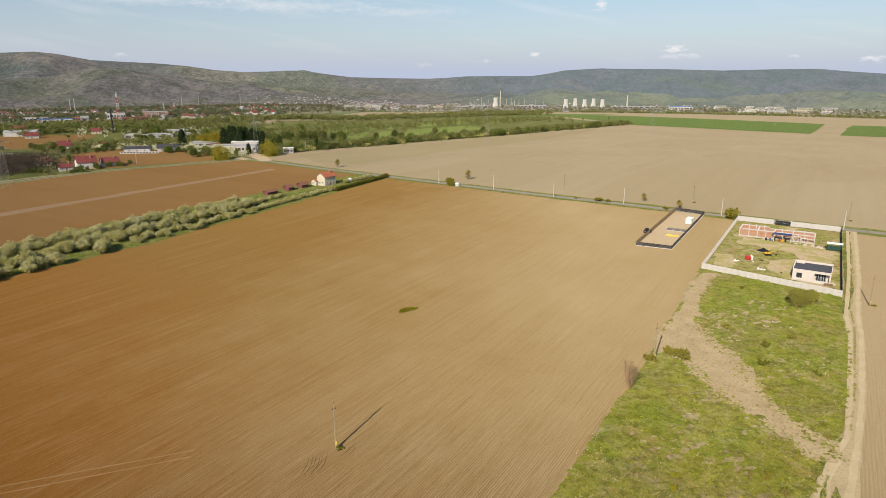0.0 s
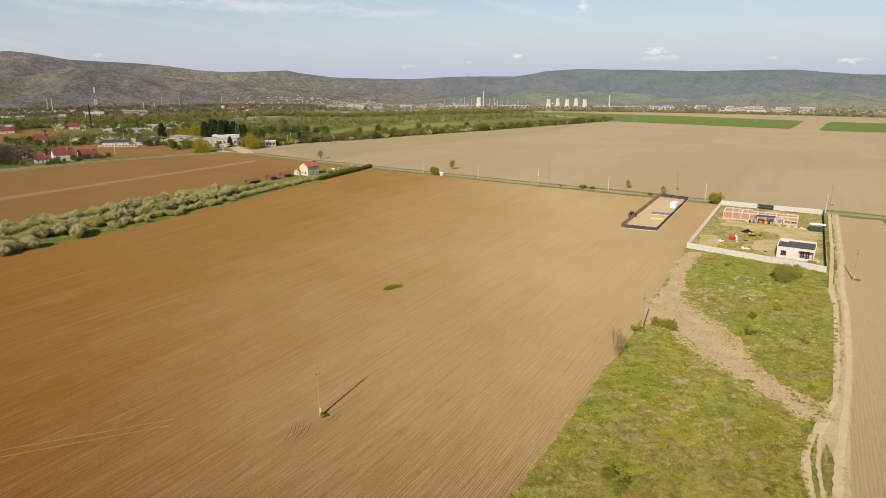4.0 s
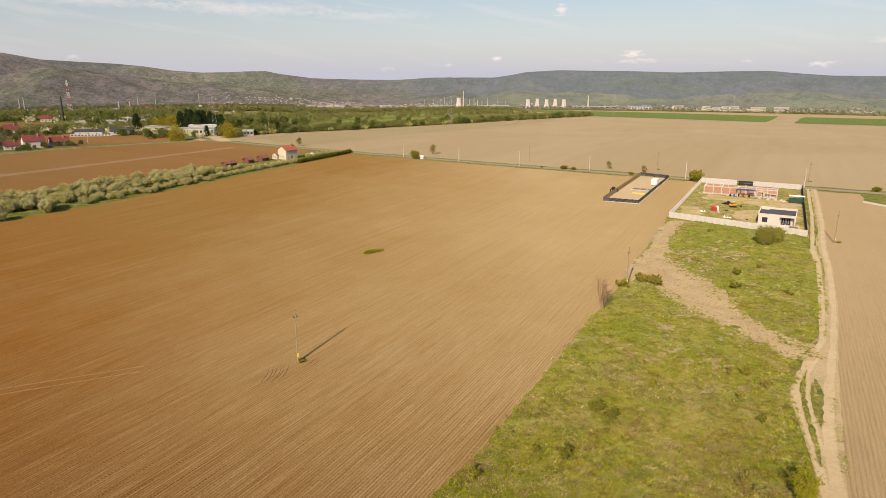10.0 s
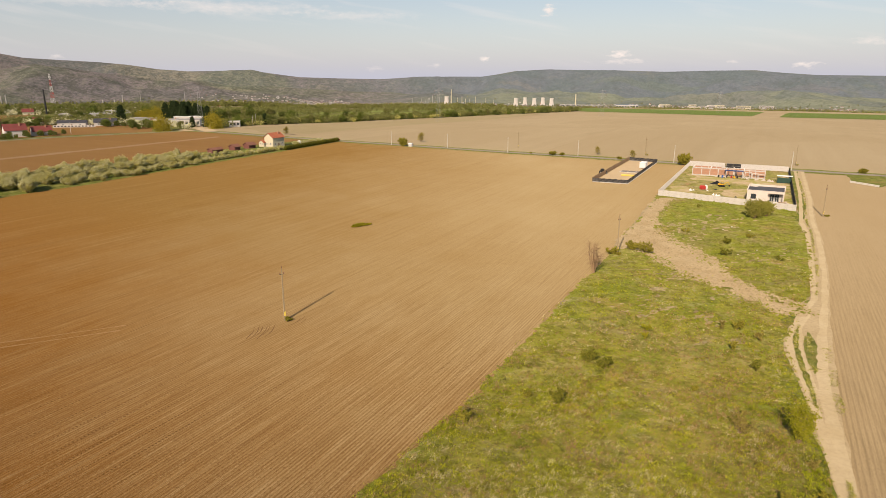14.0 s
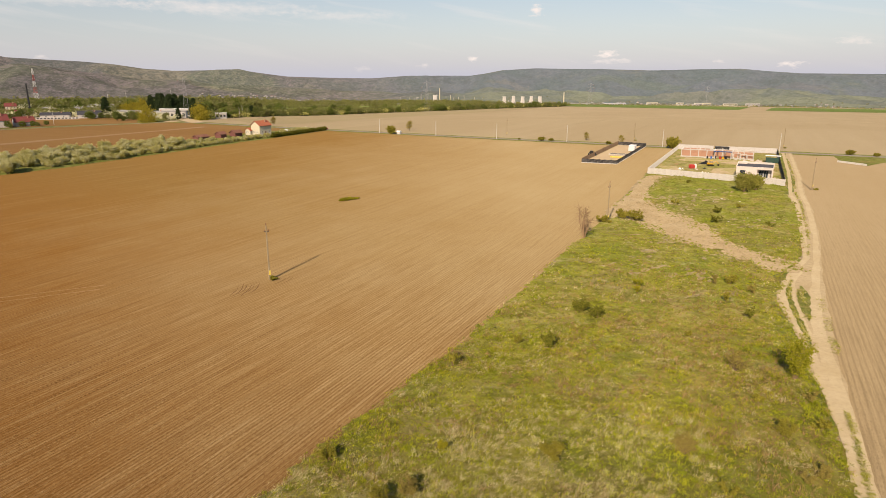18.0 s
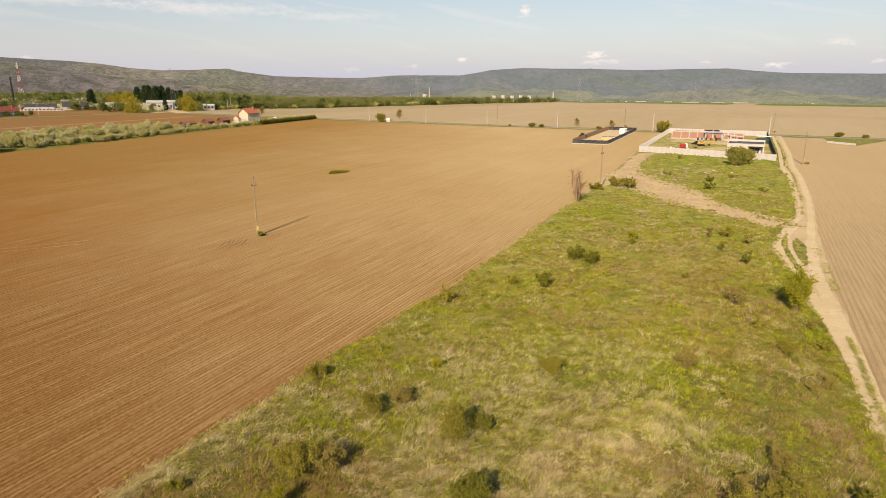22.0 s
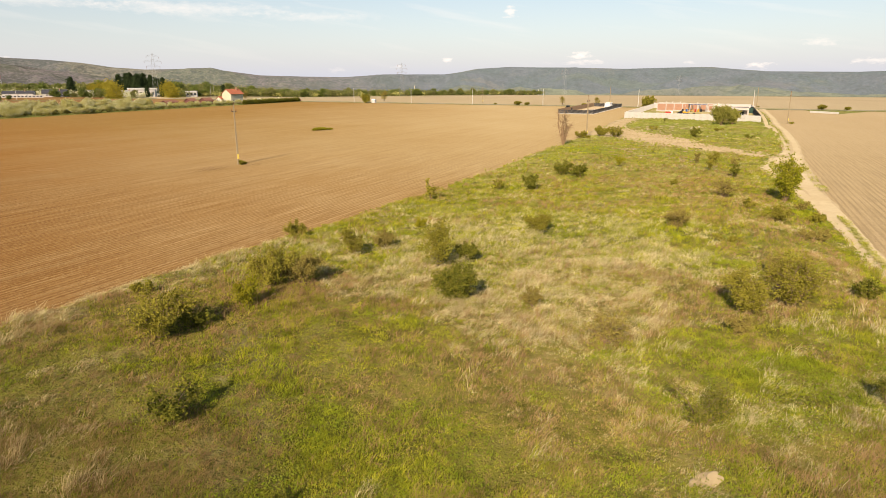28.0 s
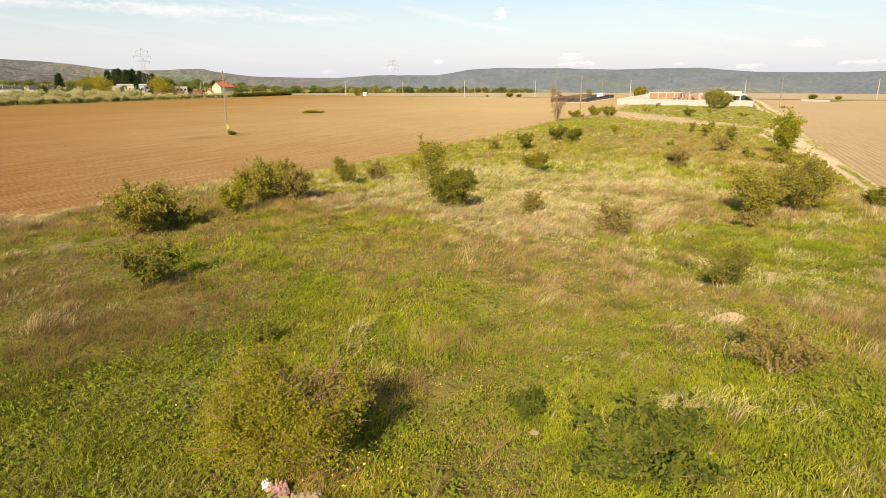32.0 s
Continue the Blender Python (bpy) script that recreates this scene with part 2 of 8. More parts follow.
def turf(name, lush, dull, straw, dry=0.45, greener=None):
    m = Mat(name, 0.95, spec=0.1)
    a, b, c, d = m.noise(16.0, 5.0, 0.6), m.noise(2.4, 5.0, 0.7), m.noise(0.35, 4.0, 0.7), m.noise(6.0, 6.0, 0.7, dist=0.8)
    tuft, e = m.noise(0.9, 4.0, 0.7), m.noise(9.0, 6.0, 0.75, dist=0.6)
    where = m.n.new("ShaderNodeSeparateXYZ")
    m.l.new(m.geo.outputs["Position"], where.inputs[0])
    col = m.mix(m.step(a, 0.35, 0.65), lush, dull)
    if greener:
        col = m.mix(m.math("MULTIPLY", m.step(where.outputs[1], 60.0, 140.0), 0.75), col, greener)
    col = m.mix(m.math("MULTIPLY", m.step(d, 0.5, 0.64), dry), col, straw)
    col = m.mix(m.math("MULTIPLY", m.step(e, 0.54, 0.64), dry * 1.3), col, tuple(v * w for v, w in zip(straw, (0.78, 0.64, 0.5))))
    if greener:
        # last year's reddish weeds, pale flattened grass and fresh green in drifts
        weedy, pale, fresh = m.noise(11.0, 6.0, 0.75, dist=1.0), m.noise(8.0, 6.0, 0.8, dist=1.2), m.noise(13.0, 6.0, 0.7, dist=0.8)
        col = m.mix(m.math("MULTIPLY", m.step(fresh, 0.48, 0.6), 0.6), col, (0.16, 0.225, 0.022))
        col = m.mix(m.math("MULTIPLY", m.step(weedy, 0.51, 0.62), 0.6), col, (0.26, 0.195, 0.105))
        col = m.mix(m.math("MULTIPLY", m.step(pale, 0.56, 0.68), 0.6), col, (0.46, 0.4, 0.25))
    col = m.mix(m.math("MULTIPLY", m.step(b, 0.48, 0.62), 0.75), col, tuple(v * 0.5 for v in lush))
    col = m.mix(m.math("MULTIPLY", m.step(b, 0.42, 0.3), 0.5), col, tuple(min(1.0, v * 1.25) for v in dull))
    col = m.mix(m.math("MULTIPLY", m.step(tuft, 0.54, 0.66), 0.7), col, tuple(v * 0.4 for v in lush))
    col = m.mix(m.math("MULTIPLY", m.step(tuft, 0.42, 0.3), 0.5), col, straw)
    col = m.mix(m.math("MULTIPLY", m.step(c, 0.4, 0.75), 0.5), col, tuple(v * 0.55 for v in dull))
    if greener:
        # litter and soil of the near bank, darkened in colour for shade between tufts
        col = m.mix(m.math("MULTIPLY", m.step(where.outputs[1], 60.0, 26.0), 0.45), col, m.mix(m.step(b, 0.35, 0.65), (0.125, 0.086, 0.024), (0.06, 0.05, 0.013)))
    return m.done(col, m.math("MULTIPLY_ADD", b, 1.6, c), 0.3, 1.0)


MEADOW = turf("meadow_turf", (0.235, 0.24, 0.028), (0.33, 0.305, 0.06), (0.46, 0.37, 0.18), 0.55, (0.23, 0.258, 0.03))
VERGE = turf("verge_turf", (0.14, 0.18, 0.03), (0.22, 0.225, 0.055), (0.36, 0.29, 0.14), 0.5)
LOT_TURF = turf("lot_turf", (0.24, 0.255, 0.045), (0.36, 0.31, 0.11), (0.46, 0.365, 0.22), 1.0)
CROP = turf("young_crop", (0.13, 0.19, 0.045), (0.15, 0.2, 0.05), (0.16, 0.215, 0.06), 0.25)
GLADE = turf("glade_turf", (0.18, 0.24, 0.048), (0.24, 0.275, 0.075), (0.26, 0.25, 0.1), 0.4)
WOOD_FLOOR = turf("woodland_floor", (0.12, 0.16, 0.035), (0.19, 0.19, 0.06), (0.26, 0.21, 0.1), 0.7)


def asphalt():
    m = Mat("worn_asphalt", 1.0, spec=0.03)
    a, b = m.noise(9.0, 4.0), m.noise(0.4, 3.0)
    c = m.mix(m.step(a, 0.3, 0.7), (0.23, 0.205, 0.17), (0.29, 0.25, 0.2))
    return m.done(m.mix(m.math("MULTIPLY", b, 0.3), c, (0.12, 0.115, 0.11)), b, 0.01, 0.5)


ASPHALT = asphalt()


def hill_cover():
    """Woods, pastures and bare slopes of the hills with haze tinted in, laid out by bearing (degrees) and distance."""
    m = Mat("distant_hills", 1.0, spec=0.0)
    a, b, c, e = m.noise(330.0, 9.0, 0.72), m.noise(110.0, 7.0, 0.78), m.noise(26.0, 4.0, 0.75), m.noise(420.0, 7.0, 0.62, dist=0.6)
    where = m.n.new("ShaderNodeSeparateXYZ")
    m.l.new(m.geo.outputs["Position"], where.inputs[0])
    x, y = where.outputs[0], where.outputs[1]
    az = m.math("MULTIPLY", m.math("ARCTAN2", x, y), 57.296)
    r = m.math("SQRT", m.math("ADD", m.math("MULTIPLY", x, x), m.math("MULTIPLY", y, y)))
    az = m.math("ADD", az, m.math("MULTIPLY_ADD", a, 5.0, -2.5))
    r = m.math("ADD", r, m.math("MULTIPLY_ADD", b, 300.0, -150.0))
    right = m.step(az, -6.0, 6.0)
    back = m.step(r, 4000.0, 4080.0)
    # blue-grey of distant haze is mixed into these base tones
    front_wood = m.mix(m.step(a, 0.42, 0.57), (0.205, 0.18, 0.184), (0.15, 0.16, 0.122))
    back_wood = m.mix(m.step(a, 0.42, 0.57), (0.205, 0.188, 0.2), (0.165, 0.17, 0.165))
    hazy_wood = m.mix(m.step(a, 0.42, 0.6), (0.15, 0.175, 0.205), (0.125, 0.16, 0.172))
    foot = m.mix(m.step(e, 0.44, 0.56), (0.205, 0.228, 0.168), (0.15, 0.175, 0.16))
    col = m.mix(back, m.mix(right, front_wood, foot), m.mix(right, back_wood, hazy_wood))
    # bearing, distance, half widths, cover and how much of it, placed to fit the camera's view
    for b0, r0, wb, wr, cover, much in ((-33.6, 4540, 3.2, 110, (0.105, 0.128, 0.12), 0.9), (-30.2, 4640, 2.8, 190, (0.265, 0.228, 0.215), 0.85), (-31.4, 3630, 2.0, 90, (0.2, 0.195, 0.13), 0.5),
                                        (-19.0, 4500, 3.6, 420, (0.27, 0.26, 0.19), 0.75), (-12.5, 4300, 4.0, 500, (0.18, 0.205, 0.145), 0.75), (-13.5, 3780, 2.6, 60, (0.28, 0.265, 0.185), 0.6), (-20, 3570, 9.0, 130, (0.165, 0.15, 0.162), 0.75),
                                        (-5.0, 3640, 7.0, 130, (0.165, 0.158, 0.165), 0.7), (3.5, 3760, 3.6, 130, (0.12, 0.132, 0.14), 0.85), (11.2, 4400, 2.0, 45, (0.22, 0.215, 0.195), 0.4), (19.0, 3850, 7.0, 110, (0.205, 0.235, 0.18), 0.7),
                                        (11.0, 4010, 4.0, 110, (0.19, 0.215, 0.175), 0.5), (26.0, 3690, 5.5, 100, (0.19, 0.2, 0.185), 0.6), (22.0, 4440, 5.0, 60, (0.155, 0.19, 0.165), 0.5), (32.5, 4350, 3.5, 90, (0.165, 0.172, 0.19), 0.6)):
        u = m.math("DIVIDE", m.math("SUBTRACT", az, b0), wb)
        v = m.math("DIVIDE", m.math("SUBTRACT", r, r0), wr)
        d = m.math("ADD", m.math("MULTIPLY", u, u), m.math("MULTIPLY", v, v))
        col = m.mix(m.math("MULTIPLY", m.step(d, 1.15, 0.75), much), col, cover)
    col = m.mix(m.math("MULTIPLY", m.step(e, 0.55, 0.62), 0.3), col, m.mix(m.step(b, 0.42, 0.6), (0.185, 0.205, 0.135), (0.27, 0.255, 0.19)))
    col = m.mix(m.math("MULTIPLY", m.step(b, 0.52, 0.62), m.math("MULTIPLY_ADD", right, -0.2, 0.5)), col, (0.09, 0.105, 0.098))
    col = m.mix(m.math("MULTIPLY", m.step(c, 0.5, 0.6), m.math("MULTIPLY_ADD", right, -0.25, 0.5)), col, (0.082, 0.096, 0.088))
    col = m.mix(m.math("MULTIPLY", m.step(c, 0.45, 0.3), 0.3), col, (0.2, 0.2, 0.165))
    stand = m.noise(15.0, 3.0, 0.8)
    col = m.mix(m.math("MULTIPLY", m.step(stand, 0.5, 0.62), m.math("MULTIPLY_ADD", right, -0.25, 0.5)), col, m.mix(right, (0.07, 0.07, 0.058), (0.09, 0.11, 0.105)))
    col = m.mix(m.math("MULTIPLY", m.step(stand, 0.46, 0.36), m.math("MULTIPLY_ADD", right, -0.2, 0.4)), col, m.mix(right, (0.3, 0.265, 0.25), (0.25, 0.27, 0.25)))
    grove = m.noise(70.0, 6.0, 0.8, dist=0.5)
    col = m.mix(m.math("MULTIPLY", m.step(grove, 0.5, 0.56), m.math("MULTIPLY_ADD", right, -0.3, 0.55)), col, m.mix(back, (0.078, 0.09, 0.066), (0.095, 0.112, 0.11)))
    col = m.mix(m.math("MULTIPLY", m.step(grove, 0.45, 0.38), m.math("MULTIPLY_ADD", right, -0.25, 0.4)), col, (0.235, 0.225, 0.19))
    return m.done(col, m.math("MULTIPLY_ADD", b, 2.0, c), 9.0, 0.8)


def plain_cover():
    m = Mat("river_plain", 1.0, spec=0.0)
    n = m.n.new("ShaderNodeTexVoronoi")
    n.inputs["Scale"].default_value = 1 / 130.0
    m.l.new(m.at(20.0, (1, 0.45, 0)), n.inputs["Vector"])
    pick = m.n.new("ShaderNodeSeparateColor")
    m.l.new(n.outputs["Color"], pick.inputs[0])
    a, c = m.noise(90.0, 5.0, 0.65), m.noise(14.0, 4.0, 0.7)
    col = m.mix(m.step(pick.outputs[0], 0.4, 0.5), (0.2, 0.195, 0.12), (0.27, 0.22, 0.15))
    col = m.mix(m.step(pick.outputs[1], 0.6, 0.65), col, (0.15, 0.19, 0.08))
    col = m.mix(m.math("MULTIPLY", m.step(a, 0.42, 0.6), 0.6), col, (0.15, 0.15, 0.1))
    col = m.mix(m.math("MULTIPLY", m.step(c, 0.45, 0.65), 0.5), col, (0.1, 0.105, 0.07))
    return m.done(col, c, 3.0, 0.7)


PLAIN = plain_cover()
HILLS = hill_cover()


def plain(name, colour, rough=0.8, vary=0.12, grain=0.3, metal=0.0, local=True, spec=0.3, bump=0.01, object_vary=0.1):
    """Painted, rendered or cast surface: colour with stains at two sizes and fine relief."""
    m = Mat(name, rough, metal, spec)
    p = m.at(local=local)
    a, b = m.noise(grain * 6, 5.0, 0.6, p), m.noise(grain, 4.0, 0.65, p)
    dark = tuple(max(0.0, v * (1 - 2.2 * vary)) for v in colour)
    c = m.mix(m.step(a, 0.35, 0.75), colour, dark)
    c = m.mix(m.math("MULTIPLY", m.step(b, 0.5, 0.8), 0.5), c, tuple(v * (1 - vary) for v in dark))
    if object_vary:
        c = m.mix(m.math("MULTIPLY", m.each(), object_vary * 2), c, tuple(min(1.0, v * 0.75) for v in colour))
    return m.done(c, b, bump, 0.5)


def foliage(name, a, b, c=None, through=0.35):
    """Leaves: two or three tints leaf by leaf, with some light passing through."""
    m = Mat(name, 0.8, spec=0.08)
    col = m.mix(m.step(m.island(), 0.1, 0.9), a, b)
    if c:
        col = m.mix(m.step(m.noise(0.9, 3.0), 0.48, 0.62), col, c)
    col = m.mix(m.math("MULTIPLY", m.each(), 0.35), col, tuple(v * 0.7 for v in a))
    m.done(col)
    t = m.n.new("ShaderNodeBsdfTranslucent")
    m.l.new(col, t.inputs["Color"])
    s = m.n.new("ShaderNodeMixShader")
    s.inputs[0].default_value = through
    m.l.new(m.b.outputs[0], s.inputs[1])
    m.l.new(t.outputs[0], s.inputs[2])
    m.l.new(s.outputs[0], m.n["Material Output"].inputs["Surface"])
    return m.m


BARK = plain("bark", (0.16, 0.12, 0.085), 0.95, 0.2, 0.1)
TWIG = plain("bare_twigs", (0.27, 0.18, 0.105), 0.95, 0.15, 0.2)
BARE_WOOD = plain("reddish_bare_twigs", (0.36, 0.235, 0.13), 0.95, 0.12, 0.2)
LEAF_GREEN = foliage("shrub_leaves", (0.185, 0.17, 0.022), (0.42, 0.36, 0.055), None, 0.2)
LEAF_DARK = foliage("dark_shrub_leaves", (0.105, 0.115, 0.016), (0.29, 0.27, 0.04), None, 0.18)
LEAF_DEEP = foliage("deep_green_leaves", (0.06, 0.085, 0.015), (0.2, 0.215, 0.03), None, 0.2)
LEAF_YELLOW = foliage("yellow_green_leaves", (0.27, 0.26, 0.02), (0.48, 0.42, 0.04))
LEAF_BRIGHT = foliage("fresh_leaves", (0.27, 0.28, 0.02), (0.47, 0.43, 0.045))
LEAF_BUSH = foliage("willow_bush_leaves", (0.28, 0.28, 0.05), (0.46, 0.42, 0.1))
LEAF_BARE = foliage("bare_brown_twigs", (0.085, 0.066, 0.048), (0.145, 0.108, 0.075), None, 0.1)
LEAF_DULL = foliage("sparse_brown_leaves", (0.25, 0.19, 0.05), (0.4, 0.33, 0.08), None, 0.2)
BLOSSOM = foliage("pale_blossom", (0.74, 0.7, 0.4), (0.86, 0.83, 0.6), None, 0.3)
LEAF_BLOOM = foliage("hedge_leaves", (0.52, 0.49, 0.12), (0.76, 0.69, 0.26), None, 0.42)
LEAF_TREE = foliage("tree_leaves", (0.13, 0.17, 0.04), (0.24, 0.26, 0.07))
LEAF_SPRING = foliage("spring_tree_leaves", (0.16, 0.21, 0.04), (0.26, 0.29, 0.07))
LEAF_WILLOW = foliage("willow_leaves", (0.36, 0.3, 0.035), (0.52, 0.43, 0.06))
NEEDLES = foliage("conifer_needles", (0.032, 0.055, 0.02), (0.06, 0.08, 0.032), None, 0.1)
LEAF_WOODS = foliage("woodland_leaves", (0.17, 0.205, 0.042), (0.37, 0.36, 0.105), (0.31, 0.265, 0.14))
LEAF_FAR = foliage("far_leaves", (0.17, 0.19, 0.085), (0.25, 0.26, 0.13), (0.23, 0.195, 0.13))


# ---------- building helpers ----------
def link(name, me, mat, parent=None, label=""):
    if mat and not me.materials:
        me.materials.append(mat)
    ob = new(name, me)
    if parent:
        ob.parent = parent
    return tagged(ob, label)


def part(name, bm, mat, parent=None, label="", smooth=False):
    """Links a bmesh as one mesh object."""
    bmesh.ops.recalc_face_normals(bm, faces=bm.faces)
    me = bpy.data.meshes.new(name)
    bm.to_mesh(me)
    bm.free()
    if smooth:
        me.polygons.foreach_set("use_smooth", [True] * len(me.polygons))
    return link(name, me, mat, parent, label)


def raw_mesh(name, verts, faces):
    """A mesh from arrays; all faces have the same number of corners."""
    me = bpy.data.meshes.new(name)
    v, f = np.asarray(verts, np.float32), np.asarray(faces, np.int32)
    me.vertices.add(len(v))
    me.vertices.foreach_set("co", v.ravel())
    me.loops.add(f.size)
    me.loops.foreach_set("vertex_index", f.ravel())
    me.polygons.add(len(f))
    me.polygons.foreach_set("loop_start", np.arange(len(f), dtype=np.int32) * f.shape[1])
    me.update(calc_edges=True)
    return me


def raw(name, verts, faces, mat, parent=None, label=""):
    return link(name, raw_mesh(name, verts, faces), mat, parent, label)


def thing(name, m, label, category, group="", kind=""):
    """An Empty at the base of a thing, which will parent its parts."""
    ob = new(name)
    ob.empty_display_size = 0.2
    ob.matrix_world = m
    return tagged(ob, label, category, group, kind)


def slab(bm, x0, y0, z0, x1, y1, z1, bevel=0.0, m=None):
    r = bmesh.ops.create_cube(bm, size=1.0, matrix=Matrix.Translation(((x0 + x1) / 2, (y0 + y1) / 2, (z0 + z1) / 2)) @ Matrix.Diagonal((x1 - x0, y1 - y0, z1 - z0, 1)))
    vs = r["verts"]
    if bevel:
        es = list({e for v in vs for e in v.link_edges})
        bmesh.ops.bevel(bm, geom=es, offset=bevel, segments=1, affect="EDGES")
    if m is not None:
        bmesh.ops.transform(bm, matrix=m, verts=vs if not bevel else list(bm.verts))
    return bm


def box(x0, y0, z0, x1, y1, z1, bevel=0.0):
    return slab(bmesh.new(), x0, y0, z0, x1, y1, z1, bevel)


def rod(bm, a, b, r0, r1=None, sides=8):
    a, b = Vector(a), Vector(b)
    d = b - a
    m = Matrix.Translation((a + b) / 2) @ d.to_track_quat("Z", "Y").to_matrix().to_4x4()
    bmesh.ops.create_cone(bm, cap_ends=True, segments=sides, radius1=r0, radius2=r0 if r1 is None else r1, depth=d.length, matrix=m)
    return bm


def tubes(segments, sides=5):
    """Tapered tubes as arrays from rows of p0, p1, r0, r1."""
    s = np.array([(*a, *b, r, q) for a, b, r, q in segments], float)
    a, b, r, q = s[:, :3], s[:, 3:6], s[:, 6], s[:, 7]
    d = b - a
    d /= np.maximum(np.linalg.norm(d, axis=1), 1e-6)[:, None]
    ref = np.where(np.abs(d[:, 2:3]) > 0.9, [[1.0, 0, 0]], [[0, 0, 1.0]])
    u = np.cross(d, ref)
    u /= np.linalg.norm(u, axis=1)[:, None]
    w = np.cross(d, u)
    k = np.arange(sides) * 2 * np.pi / sides
    ring = u[:, None] * np.cos(k)[None, :, None] + w[:, None] * np.sin(k)[None, :, None]
    v = np.concatenate([a[:, None] + ring * r[:, None, None], b[:, None] + ring * q[:, None, None]], 1)
    i = np.arange(sides)
    j = (i + 1) % sides
    f = np.stack([i, j, j + sides, i + sides], 1)
    return v.reshape(-1, 3), (f[None] + (np.arange(len(s)) * 2 * sides)[:, None, None]).reshape(-1, 4)


def leaves(points, size, rng, droop=0.0, long=1.6):
    """A small folded diamond leaf at every point, turned at random."""
    p = np.asarray(points, float)
    n = len(p)
    d = rng.normal(size=(n, 3))
    d[:, 2] -= droop
    d /= np.linalg.norm(d, axis=1)[:, None]
    e = np.cross(d, rng.normal(size=(n, 3)))
    e /= np.maximum(np.linalg.norm(e, axis=1), 1e-6)[:, None]
    s = (size * rng.uniform(0.6, 1.4, n))[:, None]
    fold = np.cross(d, e) * s * 0.18
    v = np.stack([p - d * s * long / 2, p + e * s / 2 + fold, p + d * s * long / 2, p - e * s / 2 + fold], 1)
    return v.reshape(-1, 3), np.arange(n * 4).reshape(n, 4)


# ---------- lie of the land ----------
def soft(v):
    v = np.clip(v, 0, 1)
    return v * v * (3 - 2 * v)


def field_noise(x, y, size, seed=0.0):
    """Smooth value noise between about -0.5 and 0.5."""
    def lattice_value(i, j):
        s = np.sin(i * 127.1 + j * 311.7 + seed * 74.7) * 43758.5453
        return s - np.floor(s)
    u, v = np.asarray(x) / size + seed * 3.1, np.asarray(y) / size - seed * 1.7
    i, j = np.floor(u), np.floor(v)
    a, b = soft(u - i), soft(v - j)
    return (lattice_value(i, j) * (1 - a) + lattice_value(i + 1, j) * a) * (1 - b) + (lattice_value(i, j + 1) * (1 - a) + lattice_value(i + 1, j + 1) * a) * b - 0.5


EDGE_Y = [-45, 10, 30.4, 36.3, 43.7, 49.8, 57.2, 66.8, 82, 102, 110, 125.6, 134.4, 149.7, 164, 192, 198]
EDGE_X = [-54, -29, -17.4, -13.7, -8.6, -4.6, 0.4, 7.6, 16.7, 28.6, 33.6, 43.6, 48.8, 56.7, 65.5, 81.5, 84.5]
SIDE_Y = [-45, 0, 34.7, 45.8, 57, 78.3, 89.5, 100.6, 117.7, 155.4, 169.3, 197.5]
SIDE_X = [-4, 15.5, 32.2, 38.0, 43.6, 53.6, 62.6, 72.2, 84.0, 106.6, 113.4, 85.0]


def west(y):
    return np.interp(y, EDGE_Y, EDGE_X)


def east(y):
    return np.interp(y, SIDE_Y, SIDE_X)


def meadow_z(x, y):
    """The meadow's ground: a low rise at its near end and small humps."""
    x, y = np.asarray(x, float), np.asarray(y, float)
    inside = soft((x - west(y)) / 3.5) * soft((east(y) - x) / 6.0)
    rise = 1.4 * soft((68 - y) / 42.0) * inside
    # the sandy path lies level
    left = np.interp(y, [90, 97, 105, 115, 128, 134, 150, 164, 192], [60.5, 60, 57, 54, 54, 49, 57, 66, 82])
    right = np.interp(y, [90, 97, 105, 115, 128, 137, 156, 189], [67, 64.5, 63, 64, 65.5, 63.5, 66, 85])
    inside = inside * (1 - soft((x - left + 2.5) / 2.0) * soft((right + 2.5 - x) / 2.0) * soft((y - 84) / 4.0))
    hump = 0.1 * (1 +  np.sin(x * 0.55 + 1.3 * np.sin(y * 0.21)) * np.sin(y * 0.43 + 0.7)) * inside
    return rise + hump + 0.05


U, V = Vector((0.838, -0.545, 0.0)), Vector((0.545, 0.838, 0.0))  # along the road, and square to it
LOT_TURN = -33.0


def resample(points, step):
    p = np.array(points, float)
    d = np.r_[0, np.cumsum(np.linalg.norm(np.diff(p, axis=0), axis=1))]
    s = np.linspace(0, d[-1], max(2, int(d[-1] / step) + 1))
    return np.stack([np.interp(s, d, p[:, i]) for i in range(p.shape[1])], 1)


def smooth_line(points, step, rounds=3):
    p = resample(points, step)
    for _ in range(rounds):
        p[1:-1] = (p[:-2] + 2 * p[1:-1] + p[2:]) / 4
    return p


def wander(n, size, rng):
    """A smooth random walk about zero, for natural edges."""
    a, b = rng.normal(0, 1, n), rng.normal(0, 1, n)
    for _ in range(3):
        b = (np.roll(b, 1) + b + np.roll(b, -1)) / 3
    a = (np.roll(a, 1) + a + np.roll(a, -1)) / 3
    return size * (b * 1.4 + a * 0.6)


def polar(x, y):
    return np.degrees(np.arctan2(x, y)), np.hypot(x, y)


def area_sign(t):
    return (t[1] - t[0]).cross(t[2] - t[0])


